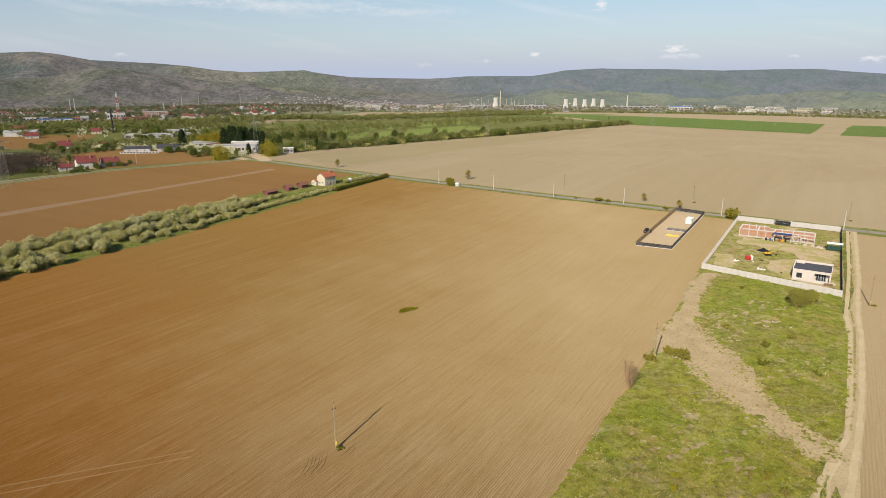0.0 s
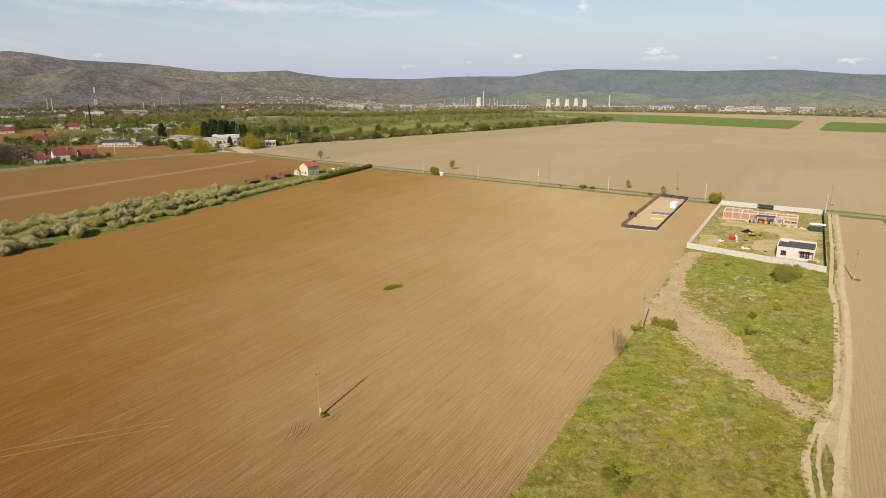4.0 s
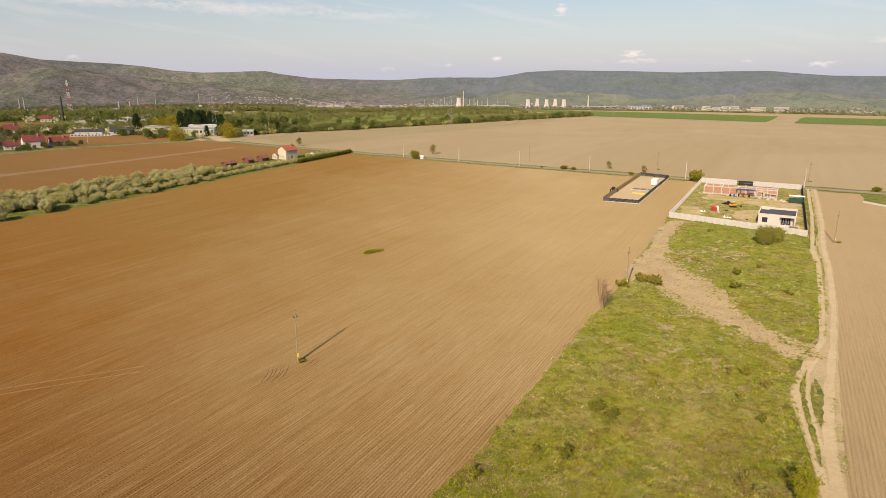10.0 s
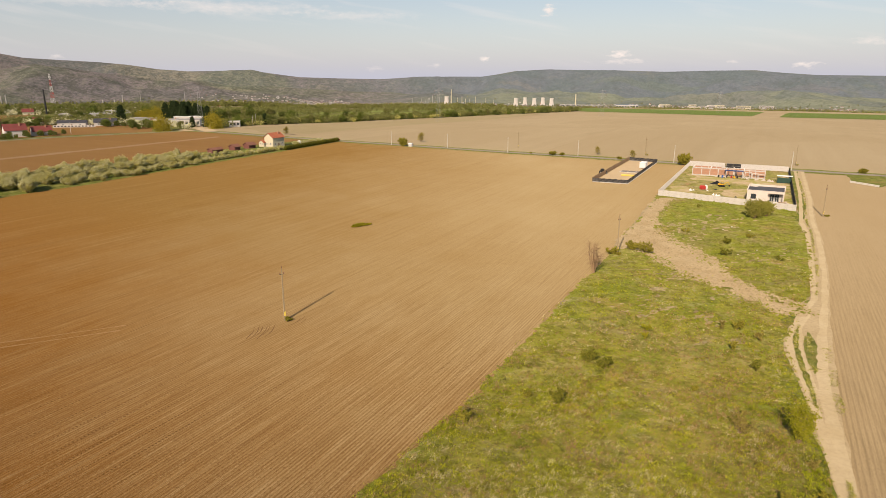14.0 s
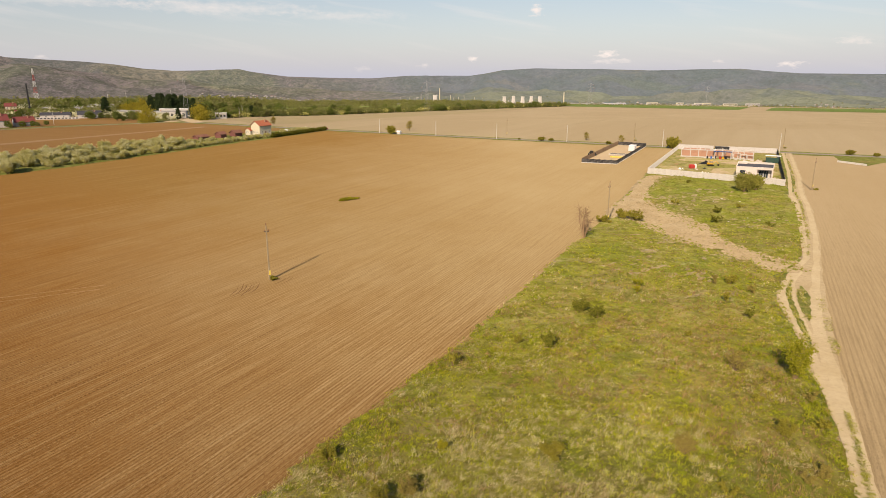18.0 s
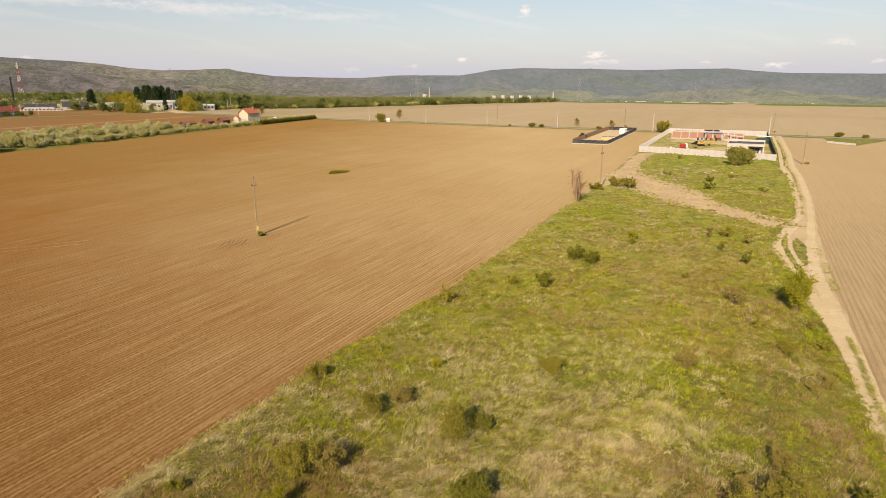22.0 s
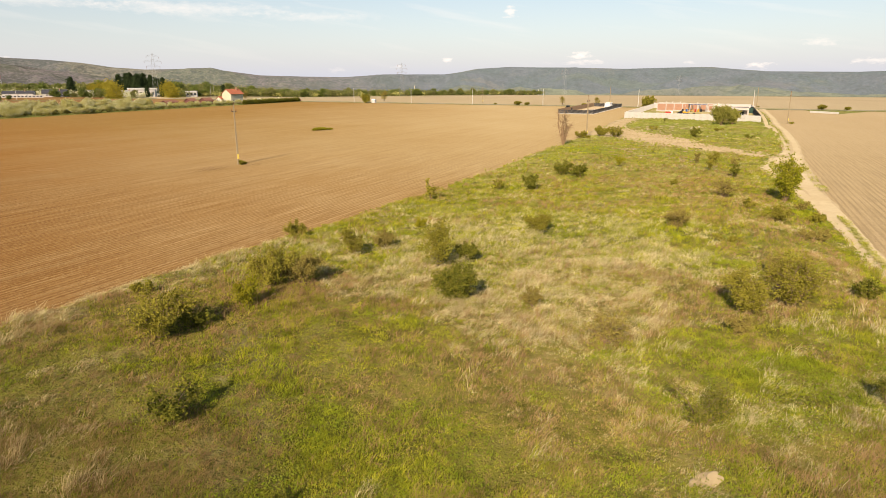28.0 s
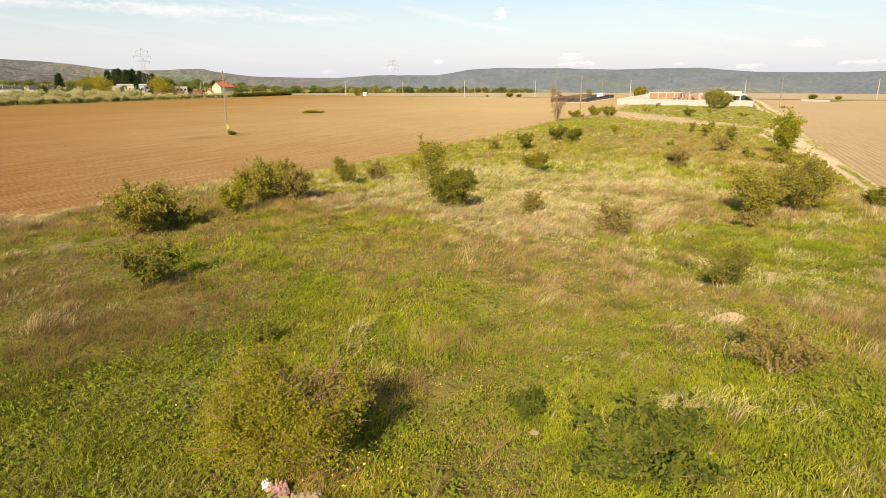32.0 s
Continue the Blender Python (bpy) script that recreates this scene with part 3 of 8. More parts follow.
def patch(name, outline, z, mat, label, category, jitter=0.4, step=3.0):
    """A flat piece of ground with an uneven edge."""
    rng = np.random.default_rng(len(name) * 7 + int(abs(outline[0][0])))
    p = resample(list(outline) + [outline[0]], step)[:-1]
    p = p + np.stack([wander(len(p), jitter, rng) for _ in range(2)], 1)
    n = len(p)
    far = np.hypot(p[:, 0], p[:, 1]).max() > 480
    gx, gy = np.meshgrid(*(np.arange(p[:, k].min() + 5, p[:, k].max() - 5, 24.0) for k in (0, 1))) if far else (np.zeros(0), np.zeros(0))
    inner = [Vector(q) for q in np.c_[gx.ravel(), gy.ravel()]]
    flat_v, _, tris, *_ = geometry.delaunay_2d_cdt([Vector(q) for q in p] + inner, [(i, (i + 1) % n) for i in range(n)], [list(range(n))], 1, 1e-4)
    tops = land_z(*polar(np.array([q.x for q in flat_v]), np.array([q.y for q in flat_v])))
    me = raw_mesh(name, [(q.x, q.y, z + g + 0.12 * float(soft((q.length - 560) / 150.0))) for q, g in zip(flat_v, tops)], [t if area_sign([flat_v[i] for i in t]) > 0 else t[::-1] for t in tris])
    return tagged(link(name, me, mat), label, category, kind="structure")


def ribbon(name, line, widths, z, mat, label, category, jitter=0.15, step=2.0, lift=None):
    """A strip of ground along a line."""
    rng = np.random.default_rng(len(name) * 13 + int(abs(line[0][0])))
    p = smooth_line(line, step)
    t = np.gradient(p, axis=0)
    t /= np.linalg.norm(t, axis=1)[:, None]
    n = np.stack([-t[:, 1], t[:, 0]], 1)
    w = np.interp(np.linspace(0, 1, len(p)), np.linspace(0, 1, len(widths)), widths) / 2
    l = p + n * (w + wander(len(p), jitter, rng))[:, None]
    r = p - n * (w + wander(len(p), jitter, rng))[:, None]
    v = np.zeros((2 * len(p), 3))
    v[0::2, :2], v[1::2, :2], v[:, 2] = l, r, z
    v[:, 2] += land_z(*polar(v[:, 0], v[:, 1])) if lift is None else lift(v[:, 0], v[:, 1])
    i = np.arange(len(p) - 1) * 2
    return tagged(raw(name, v, np.stack([i, i + 1, i + 3, i + 2], 1), mat), label, category, kind="structure")


# the skyline: bearing and height over the camera's horizon, in degrees
SKY_AZ = [-75, -60, -45, -38, -33.9, -31.8, -30.4, -28.2, -26.2, -23.4, -21.3, -19.2, -17, -14.7, -12, -10.9, -9.5, -8.1, -4.6, -1.2, 2.3, 5, 7.7, 9, 10.5, 13.4, 16, 18.8, 23.1, 26.8, 29.8, 31.7, 34.1, 40, 50, 75]
SKY_EL = [2.2, 2.0, 1.8, 1.5, 1.62, 1.74, 1.6, 1.18, 1.08, 0.95, 0.77, 0.45, 0.3, 0.34, 0.42, 0.24, 0.05, -0.13, -0.23, -0.28, -0.1, -0.05, -0.06, 0.12, 0.4, 0.56, 0.5, 0.48, 0.35, 0.43, 0.45, 0.26, 0.08, 0.0, 0.3, 0.8]
FRONT_AZ = [-75, -45, -33.8, -32.4, -30.6, -28.6, -27.5, -25.5, -23.5, -21.4, -18.4, -16.1, -12.9, -9.1, -4.2, 0, 3.3, 5.8, 8.2, 10.6, 15.4, 19.9, 24.2, 28.2, 31.9, 45, 75]
FRONT_EL = [1.0, 0.2, 0, 0.2, 0.35, 0.76, 0.94, 0.65, 0.36, 0.1, -0.22, -0.5, -0.7, -0.9, -1.05, -1.16, -1.26, -1.42, -1.25, -1.15, -1.37, -1.57, -1.35, -1.31, -1.1, -1.2, -0.6]


def fall_z(az, r):
    """The fields curve gently down to the river plain; on the village's side a terrace holds level and then drops."""
    fields = np.maximum(-1.44e-5 * np.maximum(r - 170, 0) ** 2 * soft((r - 380) / 250.0), -90.0)
    terrace = -40 * soft((r - 900) / 600.0) - 35 * np.clip((r - 1500) / 1700.0, 0, 1)
    k = soft((az + 14) / 10.0)
    return terrace * (1 - k) + fields * k


def relief(x, y):
    """Spurs and gullies of the hills, in metres."""
    z = np.zeros_like(x)
    for k, (size, rise) in enumerate(((620, 74), (300, 40), (140, 17), (66, 8))):
        z += rise * (0.35 - 2.2 * np.abs(field_noise(x, y, size, 1.7 + k)))
    return z


def land_z(az, r):
    """Height of the open land by bearing (degrees) and distance: fields, the river plain, hills behind."""
    base = fall_z(az, r)
    sky_z = 61 + 4800 * np.tan(np.radians(np.interp(az, SKY_AZ, SKY_EL)))
    front_z = 61 + 4000 * np.tan(np.radians(np.interp(az, FRONT_AZ, FRONT_EL) - np.interp(az, [-24, -8], [0.15, 0.3])))
    px, py = r * np.sin(np.radians(az)), r * np.cos(np.radians(az))
    front = (front_z - base) * soft((r - 3250) / 760.0) * (1 - 0.75 * soft((r - 4010) / 300.0))
    main = (sky_z - base) * soft((r - 4020) / 780.0)
    mask = soft((r - 3250) / 500.0) * (1 - soft((r - 4480) / 320.0)) * np.interp(np.abs(r - 4010), [0, 160], [0.35, 1.0])
    fade = soft((np.abs(az) - 95) / 30.0)
    return (base + np.maximum(np.maximum(front, main), 0) + relief(px, py) * mask) * (1 - fade)


def land_at(x, y):
    return float(land_z(np.degrees(np.arctan2(x, y)), np.hypot(x, y)))


def build_land():
    az = np.r_[np.arange(-180, -60, 5.0), np.arange(-60, -42, 0.5), np.arange(-42, 42, 0.25), np.arange(42, 60, 0.5), np.arange(60, 180, 5.0)]
    rr = np.r_[2, 60, 200, 340, np.arange(380, 3240, 40), np.arange(3240, 4840, 22), 4850, 4900]
    A, R = np.meshgrid(az, rr)
    z = land_z(A, R)
    x, y = R * np.sin(np.radians(A)), R * np.cos(np.radians(A))
    v = np.stack([x, y, z], -1).reshape(-1, 3)
    nr, na = A.shape
    i, j = np.meshgrid(np.arange(nr - 1), np.arange(na), indexing="ij")
    k = (j + 1) % na
    f = np.stack([i * na + j, i * na + k, (i + 1) * na + k, (i + 1) * na + j], -1).reshape(-1, 4)
    f = f[:, ::-1]
    me = raw_mesh("ground", v, f)
    me.materials.append(FAR_SOIL)
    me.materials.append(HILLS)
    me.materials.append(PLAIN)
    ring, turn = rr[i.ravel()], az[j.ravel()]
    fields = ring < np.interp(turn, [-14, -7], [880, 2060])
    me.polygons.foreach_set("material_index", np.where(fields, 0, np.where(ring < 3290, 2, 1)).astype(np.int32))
    me.polygons.foreach_set("use_smooth", np.ones(len(f), bool))
    ob = new("ground", me)
    tagged(ob, "bare tan farmland reaching a river plain and wooded hills", "ground", kind="structure")


build_land()

# ---------- fields, roads, tracks ----------
ROAD = [(-152, 480), (-125.8, 463), (-86.5, 431), (-33.1, 391), (5.2, 363), (52.1, 328), (87.3, 304.5), (119.4, 281), (164.6, 250.3), (200, 227), (300, 160), (520, 15)]
LANE = [(-152, 480), (-172, 459), (-193, 446), (-222, 424), (-244, 397), (-262, 365), (-285, 320)]
patch("field_main", [(-138, 186), (-124, 209), (-107, 239), (-86.5, 283), (-57, 343), (-34, 388), (5, 358), (52, 322), (87, 299), (119, 275.5), (128, 270), (84.5, 198), (65.5, 165), (48, 134), (34, 110), (29, 102), (17.5, 82), (8.5, 66.8),
                     (1, 57.2), (-4, 49.8), (-13, 36.3), (-16.5, 30.4), (-28, 10), (-53, -45), (-240, -45), (-240, 30)], 0.02, MAIN_SOIL, "brown ploughed and sown field with fine furrows", "field")
patch("field_left", [(-160, 217), (-149, 254), (-127, 288), (-106, 321), (-78, 369), (-50, 399), (-88, 427), (-127, 458), (-150, 472), (-168, 456), (-190, 441), (-218, 420), (-239, 395), (-256, 365), (-280, 320), (-330, 240), (-260, 100)], 0.02, LEFT_SOIL, "reddish brown ploughed field beside the hedge", "field")
patch("field_strip", [(-215, 262), (-205, 283), (-175, 332), (-145, 380), (-116, 428), (-113, 424), (-140, 376), (-170, 327), (-199, 278)], 0.035, STRIP_SOIL, "pale strip of dry soil across the field", "field", 0.8)
patch("field_right", [(118, 171), (150.5, 224), (166, 246), (230, 205), (420, 78), (330, -60), (-4, -60), (14, 0), (32.5, 34), (44.5, 56.5), (64, 88.5), (82.5, 114.5)], 0.02, RIGHT_SOIL, "tan sown field beside the dirt track", "field")
patch("crop_field", [(284, 932), (441, 765), (612, 1025), (443, 1278), (342, 1421), (235, 1286)], 0.03, CROP, "bright green field of young crop", "field", 1.0, 12)
patch("crop_field", [(462, 742), (632, 990), (876, 876), (1256, 754), (986, 481)], 0.03, CROP, "bright green field of young crop", "field", 1.0, 12)
patch("crop_field", [(79, 1335), (235, 1286), (342, 1421), (400, 1500), (77, 1520)], 0.03, CROP, "bright green field of young crop", "field", 1.0, 12)
patch("woodland_floor", [(-130, 514), (-82.6, 567), (-13.7, 647), (74, 721), (270, 945), (242, 1091), (194, 1265), (79, 1335), (-26, 1303), (-149, 1032), (-250, 800), (-330, 760), (-420, 780), (-600, 640), (-560, 540), (-420, 430), (-300, 345), (-268, 372), (-248, 402), (-224, 428), (-195, 450), (-160, 478), (-143, 492)], 0.02, WOOD_FLOOR, "green scrubby grassland under trees", "ground", 1.2, 8)
patch("village_field", [(-245, 420), (-200, 452), (-172, 468), (-190, 520), (-215, 510), (-262, 466)], 0.04, LEFT_SOIL, "brown ploughed plot by the village", "field", 0.6)
patch("village_field", [(-262, 466), (-215, 512), (-195, 525), (-260, 560), (-300, 520), (-290, 470)], 0.045, LEFT_SOIL, "brown ploughed plot by the village", "field", 0.6)
patch("village_field", [(-440, 545), (-330, 552), (-372, 690), (-490, 665)], 0.04, LEFT_SOIL, "brown ploughed plot behind the village", "field", 0.8)
patch("woodland_clearing", [(-112, 631), (-43, 705), (66, 827), (34, 901), (-96, 768)], 0.03, GLADE, "green grass clearing in the scrub", "ground", 2.5, 10)
patch("woodland_clearing", [(-142, 698), (-66, 841), (106, 1039), (73, 1115), (-137, 841)], 0.03, GLADE, "green grass clearing in the scrub", "ground", 2.5, 10)
patch("far_field", [(-250, 840), (-123, 1090), (80, 1350), (55, 1463), (-180, 1260), (-262, 880)], 0.035, FAR_SOIL, "tan field behind the scrub", "field", 2.0, 14)
STUBBLE = soil("thin_green_soil", (0.3, 0.242, 0.138), (0.255, 0.208, 0.108), ROWS_TURN, 0.0, 1.2, 0.3, 0.4)
patch("field_margin", [(-118, 500), (-80, 548), (-12, 628), (70, 703), (180, 825), (190, 810), (120, 690), (40, 585), (-30, 490), (-60, 445), (-95, 463)], 0.03, STUBBLE, "strip of thin greenish growth beside the woodland", "field", 2.0, 8)
patch("hedge_bank", [(-139, 184), (-124, 207), (-107, 237), (-86.3, 281), (-57, 341), (-33.5, 389), (-52, 404), (-78, 370), (-106, 323), (-128, 289), (-150, 256), (-161, 216), (-185, 165), (-160, 145)], 0.05, VERGE, "rough green grass under the hedge", "ground", 0.8)
ribbon("verge", ROAD, [13, 12, 12, 12, 13, 12, 12], 0.06, VERGE, "green grass verge along the country road", "verge", 0.7)
ribbon("road", ROAD, [4.8], 0.1, ASPHALT, "grey worn asphalt country road", "road", 0.05)
ribbon("verge", LANE, [10, 9, 9], 0.055, VERGE, "green grass verge along the village lane", "verge", 0.6)
ribbon("road", LANE, [3.2], 0.09, ASPHALT, "narrow grey village lane", "road", 0.05)
ribbon("forecourt", [(-131, 468), (-141, 488), (-150, 510), (-156, 530)], [9, 12, 15], 0.11, YARD_SOIL, "pale gravel forecourt of the old works", "pavement", 0.5)
ribbon("forecourt", [(-148, 476), (-158, 484), (-152, 500)], [6], 0.115, YARD_SOIL, "pale gravel drive of the old works", "pavement", 0.3)


def build_meadow():
    ys = np.arange(-45, 197.6, 0.8)
    rng = np.random.default_rng(3)
    w, e = west(ys) + rng.normal(0, 0.35, len(ys)), east(ys) + rng.normal(0, 0.2, len(ys))
    cols = 56
    s = np.linspace(0, 1, cols)
    x = w[:, None] * (1 - s) + e[:, None] * s
    y = np.repeat(ys[:, None], cols, 1)
    z = meadow_z(x, y) + 0.05 * np.sin(x * 2.1 + y) * np.sin(y * 1.7 - x * 0.6)
    z[:, 0], z[:, -1] = 0.03, 0.03
    i, j = np.meshgrid(np.arange(len(ys) - 1), np.arange(cols - 1), indexing="ij")
    f = np.stack([i * cols + j, i * cols + j + 1, (i + 1) * cols + j + 1, (i + 1) * cols + j], -1).reshape(-1, 4)
    ob = raw("meadow", np.stack([x, y, z], -1).reshape(-1, 3), f, MEADOW)
    ob.data.polygons.foreach_set("use_smooth", np.ones(len(f), bool))
    tagged(ob, "rough green meadow with dry grass on a low rise", "meadow", kind="structure")


build_meadow()
patch("grass_strip", [(113.5, 169), (122, 182), (140, 213), (158, 243), (164, 247), (159.5, 240), (144.6, 215), (118.3, 172), (106.3, 155.4), (105, 156.5)], 0.073, VERGE, "strip of grass along the concrete fence", "verge", 0.25, 1.5)
patch("sand_path", [(48.5, 134), (52.5, 142), (56.7, 149.7), (65.5, 164), (74, 178), (82, 192), (87, 191), (82, 183), (72, 168), (66.1, 155.6), (63.2, 146), (63.8, 137.5), (66.5, 130), (64.5, 122), (64.3, 115), (62.8, 108), (63.6, 102.5), (66.5, 97), (69.5, 97.5), (66, 92), (62.6, 88.8), (61.0, 90.5), (60.0, 97),
                    (57.4, 105.5), (55, 110), (54.1, 115.3), (52, 121), (53.8, 128)], 0.11, SAND, "churned tan sandy earth across the meadow", "ground", 1.1, 0.6)
patch("grass_island", [(68.5, 98), (62, 91.5), (55, 84), (48.6, 71), (42, 58), (38, 46), (40.2, 48.6), (46.6, 60.8), (52.6, 72.6), (60.4, 84.6), (69.6, 96)], 0.06, VERGE, "rough grass between the meadow and the track", "verge", 0.2, 1.0)
TRACK_WEST = [(162.7, 247.8), (148.7, 224.8), (126.7, 188.8), (105.7, 156.3), (98.4, 142.5), (80.3, 113.5), (70.0, 97.4), (66.7, 93.1), (62.4, 89.5), (58.2, 85.4), (54.7, 80.8), (51.9, 75.7), (49.8, 70.4), (47.3, 65.0), (45.4, 61.0), (43.4, 57.5), (41.5, 53.0), (40.2, 49.7), (37.7, 44.8), (35.4, 40.8), (33.1, 37.4), (31.5, 34.8), (20, 15), (-12, -48)]
TRACK_EAST = [(166.5, 246.2), (152.5, 223.2), (130.5, 187.2), (109.6, 154.7), (102.5, 142.3), (84.1, 113.3), (73.4, 97.2), (66.5, 87.5), (61.5, 79.7), (53.2, 67.3), (49.0, 60.7), (45.7, 55.2), (42.8, 50.5), (40.5, 46.5), (37.5, 41.4), (35.3, 37.9), (33.8, 35.4), (22.5, 13), (-9, -48)]
patch("dirt_track", TRACK_WEST + TRACK_EAST[::-1], 0.07, TRACK, "pale sandy dirt track along the meadow", "track", 0.12, 1.0)
ribbon("wheel_rut", [(163.3, 247.4), (149.3, 224.4), (127.3, 188.4), (106.3, 155.9), (99.2, 142.5), (81, 113.5), (70.7, 97.6), (66.5, 93.3), (62.2, 88.7), (58.6, 84.6), (55.1, 80.1), (52.2, 74.5), (49.7, 68.2), (46.9, 62.2), (44.3, 57), (41.9, 52.6), (40.7, 49.6), (38.1, 44.7), (35.8, 40.7), (33.5, 37.1), (31.9, 34.6), (21, 14)], [1.0], 0.077, RUT, "pale worn wheel rut curving along the meadow", "track", 0.1, 0.8)
ribbon("wheel_rut", [(66, 91.5), (61.7, 87.3), (58.9, 83.8), (56, 79.3), (53.6, 74.5), (51.5, 70.5), (48.5, 64)], [0.85], 0.081, RUT, "pale worn wheel rut of the loop", "track", 0.12, 0.8)
ribbon("wheel_rut", [(165.8, 246.6), (151.8, 223.6), (129.8, 187.6), (108.9, 155.1), (101.6, 142.3), (83.3, 113.3), (72.6, 97.5), (65.7, 88), (60, 80), (54.2, 71.5), (49.3, 63.5), (45.2, 56.2), (42.2, 50.8), (39.9, 46.8), (37, 41.7), (34.8, 38.1), (33.3, 35.4), (22, 13.5)], [1.0] * 14 + [1.2, 1.4, 1.5, 1.25, 1.0, 1.0, 1.1], 0.085, RUT, "pale worn wheel rut beside the field", "track", 0.1, 0.8)
# lines of rough grass left between and beside the wheel ruts, with their half widths
RUT_GRASS = (([(60.5, 86.2), (58.5, 83.6), (55.8, 79.6), (53.6, 75.6), (52.2, 72.9), (50.5, 69), (48.4, 64.8), (47, 62)], 0.3, 40), ([(59.4, 82.6), (57.5, 79.2), (55.8, 76.6), (54.2, 73.8), (52.8, 71)], 0.45, 60),
             ([(41, 48.6), (39, 44.9), (36.5, 40.9), (34.3, 37.3), (32.8, 34.6), (22, 14)], 0.24, 46), ([(150.2, 224), (128.4, 188), (107.5, 155.5), (100.3, 142.6), (82, 113.5), (72, 99)], 0.3, 26), ([(60.2, 79.4), (57.6, 75.2), (55.2, 71.2), (52.2, 66.2), (48.8, 60.4)], 0.5, 16))
for line, wide in (([(60.5, 86.2), (58.5, 83.6), (55.8, 79.6), (53.6, 75.6), (52.2, 72.9), (50.5, 69), (48.4, 64.8), (47, 62)], [0.1, 0.5, 0.7, 0.7, 0.7, 0.6, 0.5, 0.1]), ([(60.2, 83.4), (57.9, 79.6), (55.9, 76.4), (54.2, 73.4), (52.4, 70.2)], [0.1, 1.5, 1.5, 1.0, 0.1])):
    ribbon("grass_edge", line, wide, 0.09, VERGE, "rough green grass between the wheel ruts", "verge", 0.12, 0.4)
MARK_SOIL = soil("mark_soil", (0.36, 0.23, 0.11), (0.3, 0.17, 0.07), ROWS_TURN, 0.0, 0.3, 0.8)
for ends in ([(-100, 73), (-68, 84), (-42, 93.6)], [(-100, 70.5), (-68, 81.8), (-42, 91.6)]):
    ribbon("wheel_mark", ends, [0.3], 0.03, MARK_SOIL, "faint pale wheel mark across the ploughed field", "track", 0.06, 0.8)


# bare streaks and dry patches in the meadow, and the marks where the plough swung round the pole
DRY_TURF = turf("dry_turf", (0.36, 0.29, 0.14), (0.42, 0.34, 0.18), (0.52, 0.44, 0.28), 0.6)


def blotches(name, places, mat, label, seed):
    """Irregular scraps of bare or flattened ground, joined; each place is x, y, reach and how many."""
    rng = np.random.default_rng(seed)
    vs, fs = [], []
    for cx, cy, reach, count in places:
        for _ in range(count):
            a0 = rng.normal(0.6, 0.5)
            x, y = cx + rng.normal(0, reach), cy + rng.normal(0, reach * 0.7)
            size, n = rng.uniform(0.12, 0.55) * (0.5 + reach * 0.25), 12
            k = np.arange(n) * 2 * np.pi / n
            r = size * (1 + wander(n, 0.45, rng))
            px, py = np.cos(k) * r * 1.7, np.sin(k) * r * 0.7
            qx, qy = x + px * math.cos(a0) - py * math.sin(a0), y + px * math.sin(a0) + py * math.cos(a0)
            o = len(vs)
            vs += [(x, y, float(meadow_z(x, y)) + 0.09)] + [(p, q, float(meadow_z(p, q)) + 0.045) for p, q in zip(qx, qy)]
            fs += [(o, o + 1 + i, o + 1 + (i + 1) % n) for i in range(n)]
    tagged(raw(name, vs, fs, mat), label, "ground", kind="structure")


blotches("bare_ground", ((69, 148.4, 2.2, 22), (73, 144.2, 1.8, 18), (68.5, 138.3, 1.5, 14), (74, 127.4, 1.2, 9), (83, 150, 3.0, 10), (78, 157, 3.0, 10)), SAND, "scraps of bare sandy soil in the meadow", 61)
blotches("dry_ground", ((71, 153, 3.4, 40), (75, 120, 2.2, 20), (66, 121, 1.6, 16), (82, 125, 2.2, 18), (52, 112, 2.6, 24), (57, 100, 2.4, 20), (40, 97, 3.2, 30), (47, 90, 2.8, 24), (85, 160, 4.0, 30)), DRY_TURF, "scraps of flattened pale grass in the meadow", 62)
for line, wide, mat in (([(44.6, 103.4), (46, 104.2), (47.6, 104.6)], [0.4, 2.0, 0.4], DRY_TURF), ([(36.6, 90.4), (38, 91.2), (39.6, 92)], [0.3, 1.6, 0.3], DRY_TURF), ([(40.8, 79.4), (42.6, 80.2), (44, 80.6)], [0.3, 1.4, 0.3], DRY_TURF), ([(46.4, 80), (47.8, 80.6), (49, 82)], [0.3, 1.5, 0.3], DRY_TURF)):
    ribbon("dry_patch", line, wide, 0.05, mat, "patch of flattened pale dry grass in the meadow", "ground", 0.35, 0.5, meadow_z)
DAMP_SOIL = soil("turned_soil", (0.2, 0.115, 0.05), (0.15, 0.08, 0.03), ROWS_TURN, 0.0, 0.3, 0.8)
for x0, y0, x1, y1 in ((-22.6, 87.0, -22.3, 91.4), (-22.0, 86.7, -21.7, 92.3), (-21.5, 87.6, -21.1, 91.8), (-21.0, 86.6, -20.5, 92.3), (-20.5, 88.2, -20.1, 91.9), (-20.0, 87.4, -19.4, 92.5), (-16.6, 92.6, -15.3, 95.6), (-17.3, 91.6, -15.8, 94.6), (-16.2, 91.8, -14.9, 94.9)):
    ribbon("plough_mark", [(x0, y0), ((x0 + x1) / 2 + 0.35, (y0 + y1) / 2), (x1, y1)], [0.05, 0.14, 0.11, 0.03], 0.035, DAMP_SOIL, "dark plough mark beside the pole", "track", 0.04, 0.4)


